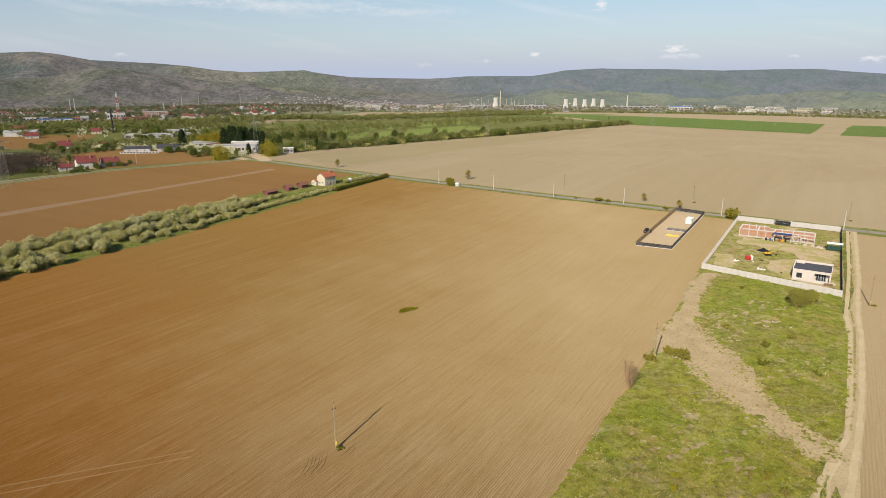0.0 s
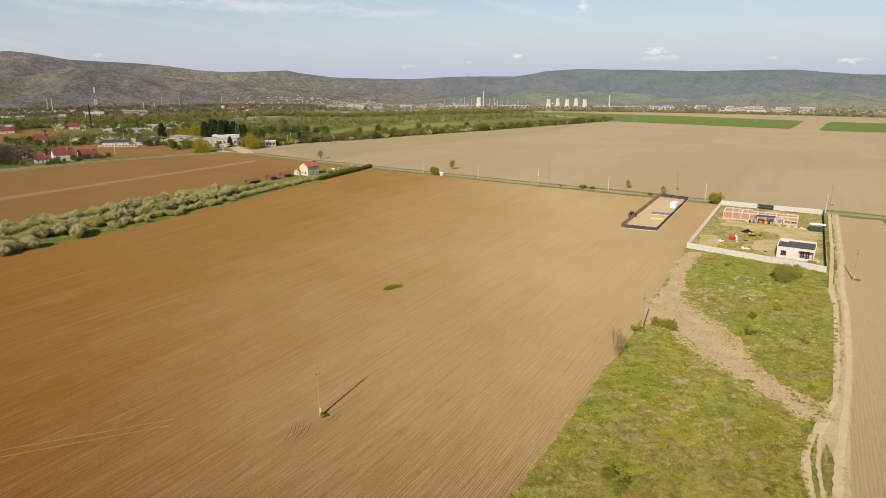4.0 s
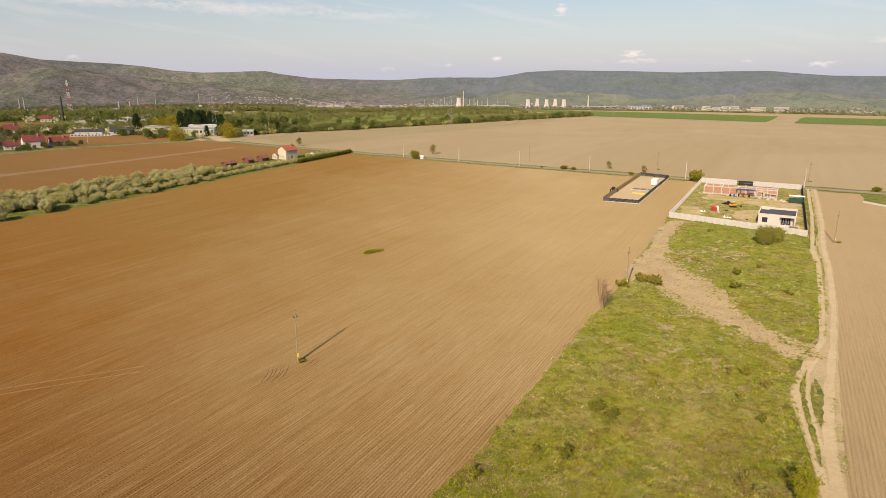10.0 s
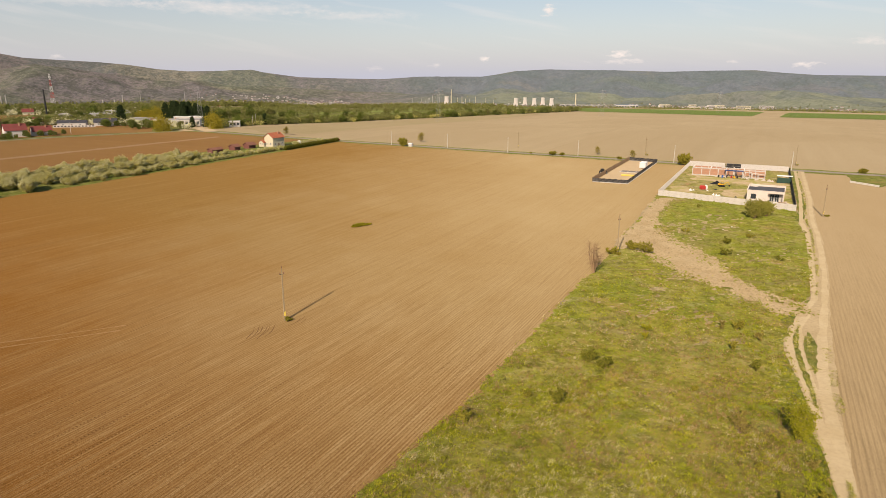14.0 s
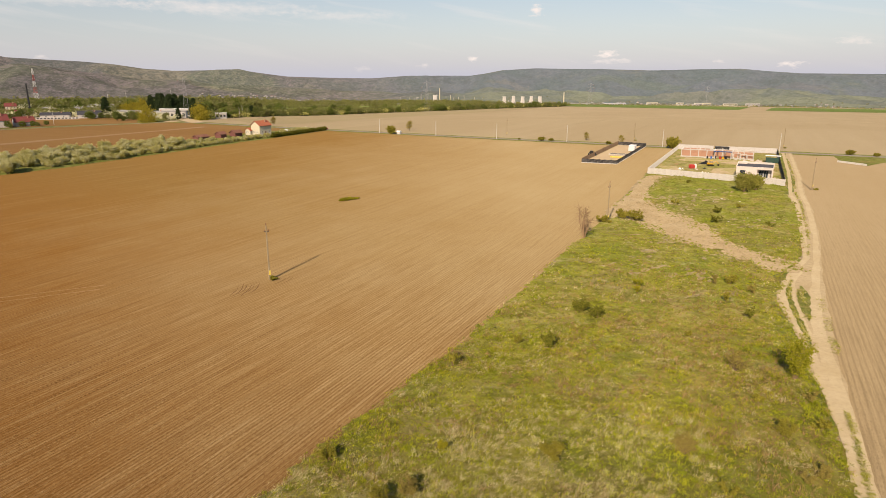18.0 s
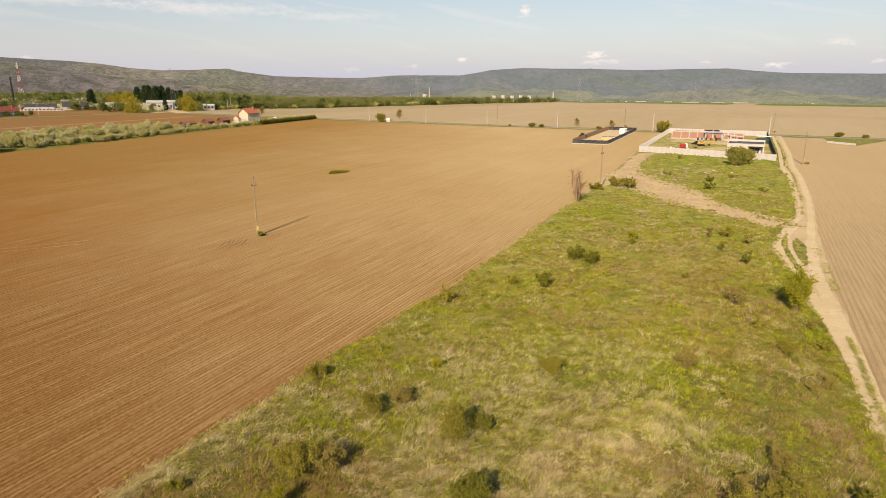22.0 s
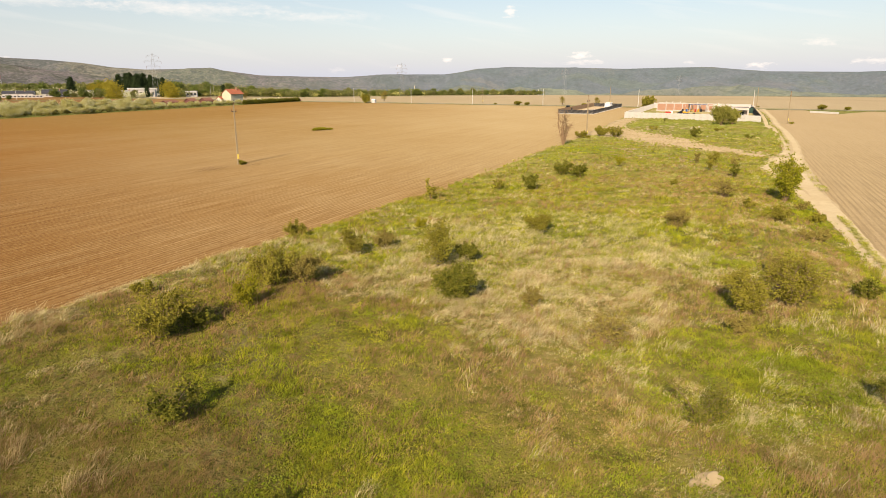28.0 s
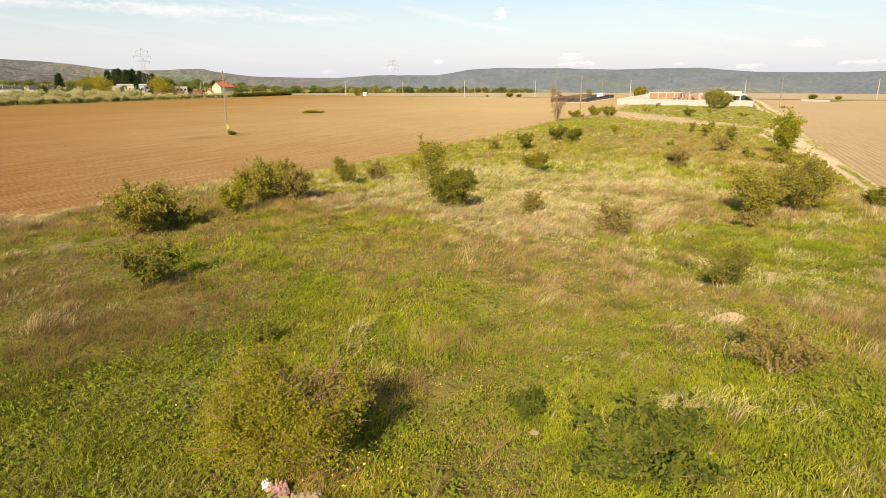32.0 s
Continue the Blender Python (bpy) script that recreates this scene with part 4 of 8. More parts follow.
# ---------- plants ----------
def shrub_data(seed, h, w, stems, twigs, per_twig, leaf, lean=(0.0, 0.0), spread=1.0, gap=0.0):
    """Wood and leaves of a shrub as arrays: many stems from one stool, each with side twigs that carry the leaves."""
    rng = np.random.default_rng(seed)
    segs, pts = [], []
    for _ in range(stems):
        a = rng.uniform(0, 2 * np.pi)
        reach = w / 2 * math.sqrt(rng.uniform(0.05, 1.0)) * spread
        top = np.array([math.cos(a) * reach + lean[0], math.sin(a) * reach + lean[1], h * rng.uniform(0.6, 1.12) * (1 - 0.3 * (reach / (w / 2)) ** 2)])
        foot = np.array([math.cos(a) * 0.03 * w, math.sin(a) * 0.03 * w, -0.05])
        mid = foot * 0.55 + top * 0.45 + np.array([0, 0, 0.12 * h]) + rng.normal(0, 0.05 * h, 3)
        r = 0.012 * h + 0.006
        segs += [(foot, mid, r, r * 0.7), (mid, top, r * 0.7, r * 0.25)]
        for _ in range(twigs):
            k = rng.uniform(0.15, 1.0)
            p = mid + (top - mid) * k if rng.random() < 0.75 else foot + (mid - foot) * rng.uniform(0.4, 1)
            d = rng.normal(0, 1, 3) * np.array([1, 1, 0.7]) + np.array([0, 0, 0.4]) + (top - foot) / h * 0.35
            d *= rng.uniform(0.1, 0.36) * min(h, w) / np.linalg.norm(d)
            q = p + d
            q[2] = max(q[2], 0.04)
            segs.append((p, q, r * 0.3, r * 0.12))
            if rng.random() < gap:
                continue
            m = rng.poisson(per_twig)
            u = rng.uniform(0.15, 1.1, (m, 1))
            pts.append(p + (q - p) * u + rng.normal(0, 0.035 * h + 0.01, (m, 3)))
    pts = np.concatenate(pts)
    pts[:, 2] = np.maximum(pts[:, 2], 0.03)
    return tubes(segs, 4), leaves(pts, leaf, rng)


def shrub(name, m, label, wood_leaf, mat, wood=TWIG, group="shrubs in the meadow", extra=None):
    ob = thing(name, m, label, "shrub" if name != "sapling_tree" else "tree", group)
    (wv, wf), (lv, lf) = wood_leaf
    raw("wood", wv, wf, wood, ob)
    raw("foliage", lv, lf, mat, ob)
    if extra is not None:
        raw("blossom", *extra, BLOSSOM, ob, "pale cream blossom")
    return ob


def tree_data(seed, h, crown_w, trunk_h, clumps, per_clump, leaf, shape="round", fall=0.0):
    """Trunk, limbs and leaf clumps of a tree as arrays."""
    rng = np.random.default_rng(seed)
    segs, pts = [], []
    r = 0.022 * h
    lean = rng.normal(0, 0.03 * h, 2)
    n = 5
    spine = [np.array([lean[0] * k / n, lean[1] * k / n, (trunk_h + (h - trunk_h) * 0.75) * k / n]) + (rng.normal(0, 0.012 * h, 3) if k else 0) for k in range(n + 1)]
    for k in range(n):
        segs.append((spine[k], spine[k + 1], r * (1 - k / (n + 0.6)), r * (1 - (k + 1) / (n + 0.6))))
    for _ in range(clumps):
        v = rng.uniform(0, 1)
        z = trunk_h + (h - trunk_h) * v
        if shape == "cone":
            reach = crown_w / 2 * (1 - v) ** 0.8
        elif shape == "tall":
            reach = crown_w / 2 * math.sin(math.pi * (0.1 + 0.85 * v)) ** 0.7
        else:
            reach = crown_w / 2 * math.sqrt(max(0.02, 1 - (1.75 * v - 0.75) ** 2))
        a = rng.uniform(0, 2 * np.pi)
        d = reach * math.sqrt(rng.uniform(0.15, 1.0))
        c = np.array([math.cos(a) * d + lean[0] * v, math.sin(a) * d + lean[1] * v, z])
        k = int(np.clip((z - trunk_h * 0.3) / h * n * 0.8, 0, n - 1))
        segs.append((spine[k], c, r * 0.28, r * 0.06))
        size = crown_w * rng.uniform(0.09, 0.17)
        q = rng.normal(0, 1, (per_clump, 3)) * size * np.array([1, 1, 0.7])
        if fall:
            q[:, 2] -= np.abs(rng.normal(0, fall, per_clump))
        pts.append(c + q)
    pts = np.concatenate(pts)
    pts[:, 2] = np.maximum(pts[:, 2], 0.15)
    return tubes(segs, 5), leaves(pts, leaf, rng, 1.5 if fall else 0.0)


def tree(name, m, label, data, mat, group, wood=BARK):
    ob = thing(name, m, label, "tree", group)
    (wv, wf), (lv, lf) = data
    raw("trunk", wv, wf, wood, ob)
    raw("crown", lv, lf, mat, ob)
    return ob


def spot(x, y, turn=0.0, size=1.0, z=None):
    g = float(meadow_z(x, y)) if z is None else z
    return Matrix.Translation((x, y, g)) @ Matrix.Rotation(radians(turn), 4, "Z") @ Matrix.Diagonal((size, size, size, 1))


def put_copy(ob, x, y, turn, sx, sz=None, z=None):
    """A copy of a thing at a place on the ground, with its own size."""
    z = land_at(x, y) if z is None else z
    c = copy_thing(ob, Matrix.Translation((x, y, z)) @ Matrix.Rotation(radians(turn), 4, "Z"))
    c.scale = (sx, sx, sz if sz else sx)
    return c


# the meadow's single shrubs: x, y, height, width, leaf material, label
LEAFY, DULLY = "green leafy shrub in the rough meadow", "half-bare brownish shrub in the rough meadow"
MEADOW_SHRUBS = [
    (-9.1, 24.7, 1.9, 3.1, LEAF_GREEN, LEAFY, 15, 10, 14), (-8.0, 26.0, 0.9, 1.5, LEAF_DARK, LEAFY, 9, 8, 10), (-6.7, 17.4, 1.2, 2.3, LEAF_DARK, "low dark green shrub with arching branches", 9, 8, 9),
    # the low shrub at (-11.6, 30.4) is added in place of a shadowed patch
    (-5.5, 31.3, 2.0, 2.7, LEAF_GREEN, LEAFY, 15, 11, 18), (-3.9, 31.4, 1.7, 2.2, LEAF_DULL, DULLY, 14, 10, 12), (-6.1, 27.8, 1.5, 1.1, LEAF_YELLOW, "slim yellowish green shrub", 8, 8, 14), (-11.6, 30.4, 0.6, 1.5, LEAF_GREEN, "low olive-green shrub added for a shadowed dark patch", 8, 8, 10),
    (-1.3, 37.8, 1.4, 1.6, LEAF_GREEN, LEAFY, 10, 9, 11), (0.6, 39.1, 1.2, 1.9, LEAF_DULL, DULLY, 11, 8, 10), (3.6, 27.4, 1.7, 1.7, LEAF_DARK, "dense dark green shrub casting a deep shadow", 18, 12, 24), (5.3, 34.8, 1.0, 1.7, LEAF_DARK, "low dark green shrub beside the small tree", 10, 9, 14),
    (11.9, 42.5, 1.3, 2.0, LEAF_GREEN, LEAFY, 12, 9, 14), (17.4, 64.9, 1.6, 1.9, LEAF_DARK, LEAFY, 13, 10, 18), (24.4, 75.4, 1.7, 2.1, LEAF_DARK, LEAFY, 14, 10, 18), (26.0, 73.4, 1.5, 1.9, LEAF_DARK, LEAFY, 13, 10, 18),
    (7.0, 26.2, 1.0, 0.9, LEAF_DULL, DULLY, 6, 7, 7), (8.8, 21.6, 1.2, 1.9, LEAF_DULL, DULLY, 14, 10, 4), (22.3, 42.1, 1.5, 2.2, LEAF_DULL, DULLY, 15, 10, 9), (23.2, 36.9, 0.6, 1.9, LEAF_GREEN, LEAFY, 9, 8, 8), (3.5, 44.3, 0.9, 0.8, LEAF_YELLOW, "small yellowish green shrub", 6, 7, 10),
    (35.0, 57.0, 1.8, 2.6, LEAF_DULL, "dry pinkish brown shrub with bare twigs", 17, 12, 3), (16.5, 24.1, 2.0, 2.2, LEAF_GREEN, LEAFY, 16, 10, 15), (18.9, 24.6, 2.4, 2.4, LEAF_GREEN, LEAFY, 15, 10, 15), (14.7, 21.8, 0.8, 1.2, LEAF_DULL, DULLY, 9, 8, 5), (21.2, 28.9, 1.2, 1.8, LEAF_DULL, DULLY, 11, 9, 9),
    (9.4, 15.4, 1.4, 2.1, LEAF_DARK, "green shrub with long arching branches", 12, 10, 12), (7.1, 9.6, 1.1, 1.7, LEAF_DULL, DULLY, 12, 10, 9), (3.1, 7.0, 1.0, 2.3, LEAF_DEEP, "broad dark green leafy shrub", 16, 12, 19), (1.9, 8.9, 0.6, 0.6, LEAF_DEEP, "small dark green shrub", 6, 6, 12), (15.7, 15.4, 0.9, 1.2, LEAF_DARK, "small dark green shrub", 8, 8, 10),
    (39.0, 50.6, 0.9, 1.6, LEAF_DULL, DULLY, 10, 9, 7), (36.6, 46.0, 0.8, 1.7, LEAF_GREEN, LEAFY, 12, 9, 10), (31.7, 38.9, 0.8, 1.7, LEAF_DULL, DULLY, 12, 9, 8), (29.5, 37.8, 0.6, 1.3, LEAF_DULL, DULLY, 8, 8, 8), (32.0, 44.4, 1.1, 2.4, LEAF_GREEN, LEAFY, 12, 9, 11), (33.2, 49.8, 0.9, 1.5, LEAF_GREEN, LEAFY, 8, 8, 9),
    (51.0, 130.6, 2.0, 3.2, LEAF_GREEN, LEAFY, 16, 11, 20), (45.4, 128.2, 1.5, 2.4, LEAF_GREEN, LEAFY, 14, 10, 14), (53.4, 128.4, 2.1, 3.8, LEAF_GREEN, LEAFY, 14, 10, 18), (34.7, 81.8, 1.6, 1.1, LEAF_YELLOW, LEAFY, 7, 8, 10), (36.0, 85.5, 1.3, 1.5, LEAF_BRIGHT, LEAFY, 8, 9, 12),
    (47.8, 85.5, 1.4, 1.1, LEAF_DULL, LEAFY, 7, 8, 8), (50.0, 85.0, 1.5, 2.0, LEAF_GREEN, LEAFY, 11, 9, 10), (51.3, 81.0, 1.1, 1.6, LEAF_DULL, DULLY, 8, 8, 8), (45.5, 77.8, 1.5, 1.4, LEAF_GREEN, LEAFY, 8, 8, 9), (45.2, 71.4, 1.3, 1.4, LEAF_DARK, LEAFY, 8, 8, 10), (14.2, 66.6, 1.1, 1.3, LEAF_GREEN, LEAFY, 7, 8, 7), (6.2, 61.4, 1.9, 1.5, LEAF_GREEN, LEAFY, 8, 9, 8),
    (-5.5, 44.4, 1.1, 1.6, LEAF_GREEN, LEAFY, 9, 9, 12), (37.0, 60.0, 1.0, 1.3, LEAF_DULL, DULLY, 8, 8, 7), (34.7, 66.9, 0.8, 1.2, LEAF_GREEN, LEAFY, 8, 8, 9),
    (69.3, 125.4, 1.4, 3.0, LEAF_DARK, LEAFY, 12, 9, 12), (75.0, 135.0, 1.3, 3.2, LEAF_DARK, LEAFY, 12, 9, 12), (70.0, 146.0, 1.0, 2.6, LEAF_GREEN, LEAFY, 10, 9, 10), (83.0, 140.0, 1.0, 2.8, LEAF_GREEN, LEAFY, 10, 9, 10), (88.0, 176.0, 1.0, 1.4, LEAF_DARK, LEAFY, 8, 8, 9), (78.3, 120.4, 0.9, 2.6, LEAF_DARK, LEAFY, 10, 8, 9),
    (23.5, 25.3, 1.0, 1.6, LEAF_DARK, LEAFY, 9, 8, 10), (18.2, 27.6, 0.9, 0.8, LEAF_DULL, DULLY, 6, 7, 6), (-3.0, 13.0, 0.5, 0.8, LEAF_DARK, "small dark green shrub", 6, 6, 8), (-12.0, 14.5, 0.6, 0.9, LEAF_DARK, "small dark green shrub", 6, 6, 8),
]
for i, (x, y, h, w, mat, label, stems, twigs, per) in enumerate(MEADOW_SHRUBS):
    near = y < 45
    leaf = 0.06 if y < 7.5 else 0.034 if y < 16 else 0.06 if near else 0.12
    shrub("shrub", spot(x, y), label, shrub_data(100 + i, h, w, stems if near else stems - 3, twigs + (8 if near else 0), per * (0.75 if y < 7.5 else 1.9 if y < 16 else 1.6 if near else 1.3), leaf), mat)

def half_bare(data, x0, y0):
    """Strips most leaves from one flank of a shrub, so that its brown twigs show."""
    wood, (v, _) = data
    rng = np.random.default_rng(71)
    q = v.reshape(-1, 4, 3)
    mid = q.mean(1)
    bare = (np.hypot(mid[:, 0] - 0.42, (mid[:, 1] - 0.05) * 0.8) < 0.5) & (mid[:, 0] > x0 - 0.2) & (mid[:, 2] > y0)
    q = q[~(bare & (rng.random(len(q)) < 0.82))]
    return wood, (q.reshape(-1, 3), np.arange(len(q) * 4).reshape(-1, 4))


# the large yellow-green bush close to the path's end
shrub("shrub", spot(-2.05, 8.05), "large spreading bush with small yellow-green leaves", half_bare(shrub_data(7, 1.66, 2.15, 60, 38, 52, 0.024, gap=0.08), 0.1, 0.3), LEAF_YELLOW, BARE_WOOD)
# the bare upright shrub at the field's edge
shrub("bare_shrub", spot(37.4, 115.0), "tall leafless brown shrub at the field's edge", shrub_data(8, 6.6, 4.2, 12, 24, 0.4, 0.04, spread=0.85), LEAF_DULL, BARE_WOOD)
# the small trees of the meadow
tree("sapling_tree", spot(3.4, 33.3), "small olive-green tree with a thin crown", tree_data(11, 2.35, 1.9, 0.5, 46, 60, 0.07), LEAF_GREEN, "small trees of the meadow")
shrub("sapling_tree", spot(40.2, 55.0), "small upright bright green tree beside the dirt track", shrub_data(12, 4.0, 2.7, 15, 20, 22, 0.12, spread=0.85, gap=0.12), LEAF_BRIGHT, group="small trees of the meadow")
# the large willow bush before the fence
shrub("shrub", spot(96.0, 160.6), "large rounded light green bush before the fence", shrub_data(13, 4.4, 4.8, 60, 18, 16, 0.18, spread=0.8), LEAF_BUSH, group="shrubs by the fence")
shrub("shrub", spot(101.0, 163.2), "rounded light green bush before the fence", shrub_data(14, 3.4, 3.6, 36, 14, 20, 0.2), LEAF_BUSH, group="shrubs by the fence")


# ---------- the blossoming hedge ----------
def bloom_data(seed, h, w):
    wood_leaf = shrub_data(seed, h, w, 46, 10, 14, 0.18)
    rng = np.random.default_rng(seed + 50)
    v = wood_leaf[1][0].reshape(-1, 4, 3).mean(1)
    pick = v[(rng.random(len(v)) < 0.7) & (v[:, 2] > h * (0.42 + 0.16 * np.sin(v[:, 0] * 2.1 + seed)))] + rng.normal(0, 0.12, (1, 3))
    return wood_leaf, leaves(pick + rng.normal(0, 0.15, pick.shape), 0.16, rng)


hedge_kinds = []
for k in range(4):
    data, bloom = bloom_data(200 + k, 3.6, 4.2)
    hedge_kinds.append(shrub("blossom_shrub", pose(-121 - k, 215 + k * 2.5, 0.05), "hedge shrub covered in pale cream blossom", data, LEAF_BLOOM, TWIG, "blossoming hedge", bloom))
rng = np.random.default_rng(5)
for row, (ends, size) in enumerate((([(-152, 158), (-139, 186), (-129, 205)], 1.0), ([(-117, 230), (-104, 254), (-88, 288)], 0.75), ([(-158, 165), (-137, 212), (-111, 262), (-92, 300)], 1.1), ([(-166, 172), (-148, 220), (-122, 268), (-100, 305)], 1.15))):
    for x, y in resample(ends, 2.0):
        put_copy(hedge_kinds[rng.integers(4)], x + rng.normal(0, 1.5), y + rng.normal(0, 1.5), rng.uniform(0, 360), size * rng.uniform(0.6, 1.1), size * rng.uniform(0.65, 1.05), 0.05)
for x, y in np.r_[resample([(-88, 288), (-75, 316), (-60, 345)], 3.4), resample([(-95, 300), (-84, 325)], 4.0), resample([(-58, 366), (-45, 389)], 3.5)]:
    put_copy(hedge_kinds[rng.integers(4)], x + rng.normal(0, 0.5), y + rng.normal(0, 0.5), rng.uniform(0, 360), rng.uniform(0.5, 0.75), rng.uniform(0.45, 0.65), 0.05)
green_hedge = shrub("hedge_shrub", pose(-58, 341, 0.05), "clipped dark green hedge shrub", shrub_data(215, 1.9, 2.2, 20, 9, 14, 0.3), LEAF_DARK, TWIG, "clipped green hedge")
for x, y in resample([(-57.3, 343), (-46, 366), (-35, 389)], 1.6):
    put_copy(green_hedge, x, y, rng.uniform(0, 360), rng.uniform(0.85, 1.05), rng.uniform(0.85, 1.0), 0.05)

# ---------- roadside trees and shrubs ----------
roadside = [shrub("roadside_shrub", pose(4.1, 358.5, 0.06), "round green roadside shrub", shrub_data(220, 4.2, 4.6, 26, 10, 22, 0.32), LEAF_GREEN, BARK, "roadside shrubs")]
for x, y, s in ((126.0, 269.5, 1.1), (77.7, 311, 0.7), (82, 309, 0.5), (104.8, 291, 0.5), (68, 318, 0.3), (187, 240, 0.7), (193, 233, 0.5)):
    put_copy(roadside[0], x, y, x * 7 % 360, s, s * (0.6 if s < 0.8 else 1), 0.06)
thin_tree = tree("roadside_tree", pose(14.9, 380, 0.06), "slim young tree beside the road", tree_data(221, 5.4, 3.4, 1.3, 22, 26, 0.32, "tall"), LEAF_DULL, "roadside trees")
for x, y, s in ((100.9, 311.7, 0.7), (111.9, 293.6, 0.7), (-73, 434, 1.0)):
    put_copy(thin_tree, x, y, x * 5 % 360, s)

# ---------- woodland ----------
kinds = [tree("broadleaf_tree", pose(-150, 560 + k * 9, 0), "broadleaf tree in fresh leaf", tree_data(230 + k, 10, 8.5, 2.0, 34, 30, 0.75), (LEAF_TREE, LEAF_SPRING, LEAF_WOODS)[k], "trees of the woodland") for k in range(3)]
conifer = tree("conifer_tree", pose(-176, 552, 0), "tall dark green conifer", tree_data(240, 16, 8.0, 1.2, 70, 34, 0.75, "cone"), NEEDLES, "dark conifers")
willow = tree("willow_tree", pose(-166.4, 474.5, 0), "rounded yellow-green weeping willow tree", tree_data(241, 11, 10.5, 1.5, 60, 44, 0.5, "round", 2.2), LEAF_WILLOW, "weeping willows")
put_copy(willow, -136.5, 499, 70, 1.05)
for x, y, s in ((-203, 570, 1.15), (-212, 574, 1.0), (-197, 567, 0.95), (-206, 580, 1.05), (-220, 580, 0.9)):
    put_copy(willow, x, y, x * 3 % 360, s)
rng = np.random.default_rng(9)
for x, y in np.r_[resample([(-192, 560), (-158, 556)], 4.5), resample([(-190, 568), (-164, 562)], 5.0)]:
    put_copy(conifer, x + rng.normal(0, 1), y + rng.normal(0, 1.5), rng.uniform(0, 360), rng.uniform(0.75, 1.0), rng.uniform(0.8, 1.1))
for x, y, s in ((-232, 566, 0.9), (-157, 512, 0.5), (-147, 512, 0.65), (-108, 545, 0.55)):
    put_copy(conifer, x, y, 40, s)


def scatter(line, wide, count, lo, hi, group_seed):
    r = np.random.default_rng(group_seed)
    p = resample(line, 1.0)
    for _ in range(count):
        q = p[r.integers(len(p))]
        s = r.uniform(lo, hi)
        put_copy(kinds[r.integers(3)], q[0] + r.normal(0, wide), q[1] + r.normal(0, wide), r.uniform(0, 360), s, s * r.uniform(0.8, 1.15))


scatter([(-128, 520), (-83, 573), (-14, 654), (74, 729), (166, 824), (271, 949)], 3.5, 90, 0.35, 0.75, 1)
scatter([(-125, 561), (-63, 652), (43, 757)], 11, 30, 0.3, 0.8, 2)
scatter([(-270, 600), (-240, 640), (-150, 640), (-100, 640)], 16, 46, 0.5, 1.1, 3)
scatter([(-300, 560), (-260, 540), (-215, 530), (-190, 505), (-172, 486)], 6, 40, 0.3, 0.6, 4)
scatter([(-520, 710), (-400, 730), (-330, 720), (-290, 640)], 14, 40, 0.4, 0.9, 5)
scatter([(-400, 545), (-345, 545), (-312, 528), (-296, 508), (-270, 560)], 5, 30, 0.25, 0.5, 6)
scatter([(-270, 410), (-250, 405), (-232, 428), (-222, 448)], 4, 22, 0.2, 0.42, 8)
scatter([(-262, 463), (-300, 462), (-350, 470)], 5, 16, 0.25, 0.45, 7)


def woods(name, count, region, lo, hi, leaf, per, seed, label, mat=LEAF_WOODS):
    """Far woods: a crown of clumps for every tree, joined."""
    r = np.random.default_rng(seed)
    xy = np.array([region(r) for _ in range(count)])
    h = r.uniform(lo, hi, count)
    pts = np.repeat(np.c_[xy, h * 0.55 + [land_at(x, y) for x, y in xy]], per, 0) + r.normal(0, 1, (count * per, 3)) * np.repeat(np.c_[h * 0.26, h * 0.26, h * 0.2], per, 0)
    v, f = leaves(pts, leaf, r, 0.0, 1.2)
    tagged(raw(name, v, f, mat), label, "trees", kind="stuff")


def band(line, wide):
    p = resample(line, 2.0)
    return lambda r: p[r.integers(len(p))] + r.normal(0, wide, 2)


woods("scrub_woodland", 620, band([(-130, 530), (-63, 615), (21, 692), (132, 815), (260, 948)], 9.5), 3, 7.5, 0.9, 50, 21, "scrubby spring-green woodland edge beside the field")
woods("scrub_woodland", 420, band([(-180, 690), (-67, 886), (70, 1019), (208, 1127)], 36), 3, 9, 1.1, 40, 22, "scrubby spring-green woodland")
woods("far_woodland", 1000, band([(-560, 690), (-330, 830), (-150, 1100), (79, 1335), (209, 1452)], 28), 5, 10.5, 2.0, 30, 23, "far spring-green tree belt")
woods("far_woodland", 1500, band([(-1500, 1500), (-1150, 1650), (-810, 1950), (-620, 2250)], 150), 6, 12, 3.4, 22, 24, "far spring-green trees before the town", LEAF_FAR)
woods("far_woodland", 1100, band([(-1900, 2150), (-1400, 2500), (-900, 2800), (-500, 2950)], 150), 6, 12, 4.4, 14, 30, "far spring-green trees of the town", LEAF_FAR)
woods("far_woodland", 2400, band([(-1750, 2450), (-900, 2850), (0, 3060), (900, 2930), (1800, 2560)], 170), 6, 10, 3.6, 10, 27, "far trees and gardens among the town roofs", LEAF_FAR)
woods("far_hedge", 700, band([(60, 2080), (500, 2020), (900, 1870), (1300, 1620), (1650, 1270)], 10), 4, 10, 2.4, 20, 31, "low dark hedge at the edge of the plain")
woods("village_trees", 900, band([(-620, 620), (-500, 700), (-390, 760), (-250, 745)], 34), 5, 10, 1.3, 42, 25, "trees among the village roofs")
woods("village_blossom", 120, band([(-560, 740), (-400, 745), (-300, 700), (-240, 660)], 30), 4, 6.5, 0.9, 44, 32, "pale blossoming trees among the village roofs", BLOSSOM)
woods("scrub_blossom", 170, band([(-130, 525), (-62.5, 609), (21, 686), (132, 808), (259, 940)], 7), 2.5, 5, 0.8, 46, 33, "pale flowering scrub along the field's edge", LEAF_BLOOM)
woods("village_trees", 260, band([(-330, 560), (-280, 575), (-230, 600)], 16), 3, 7, 0.9, 44, 28, "garden trees of the village")
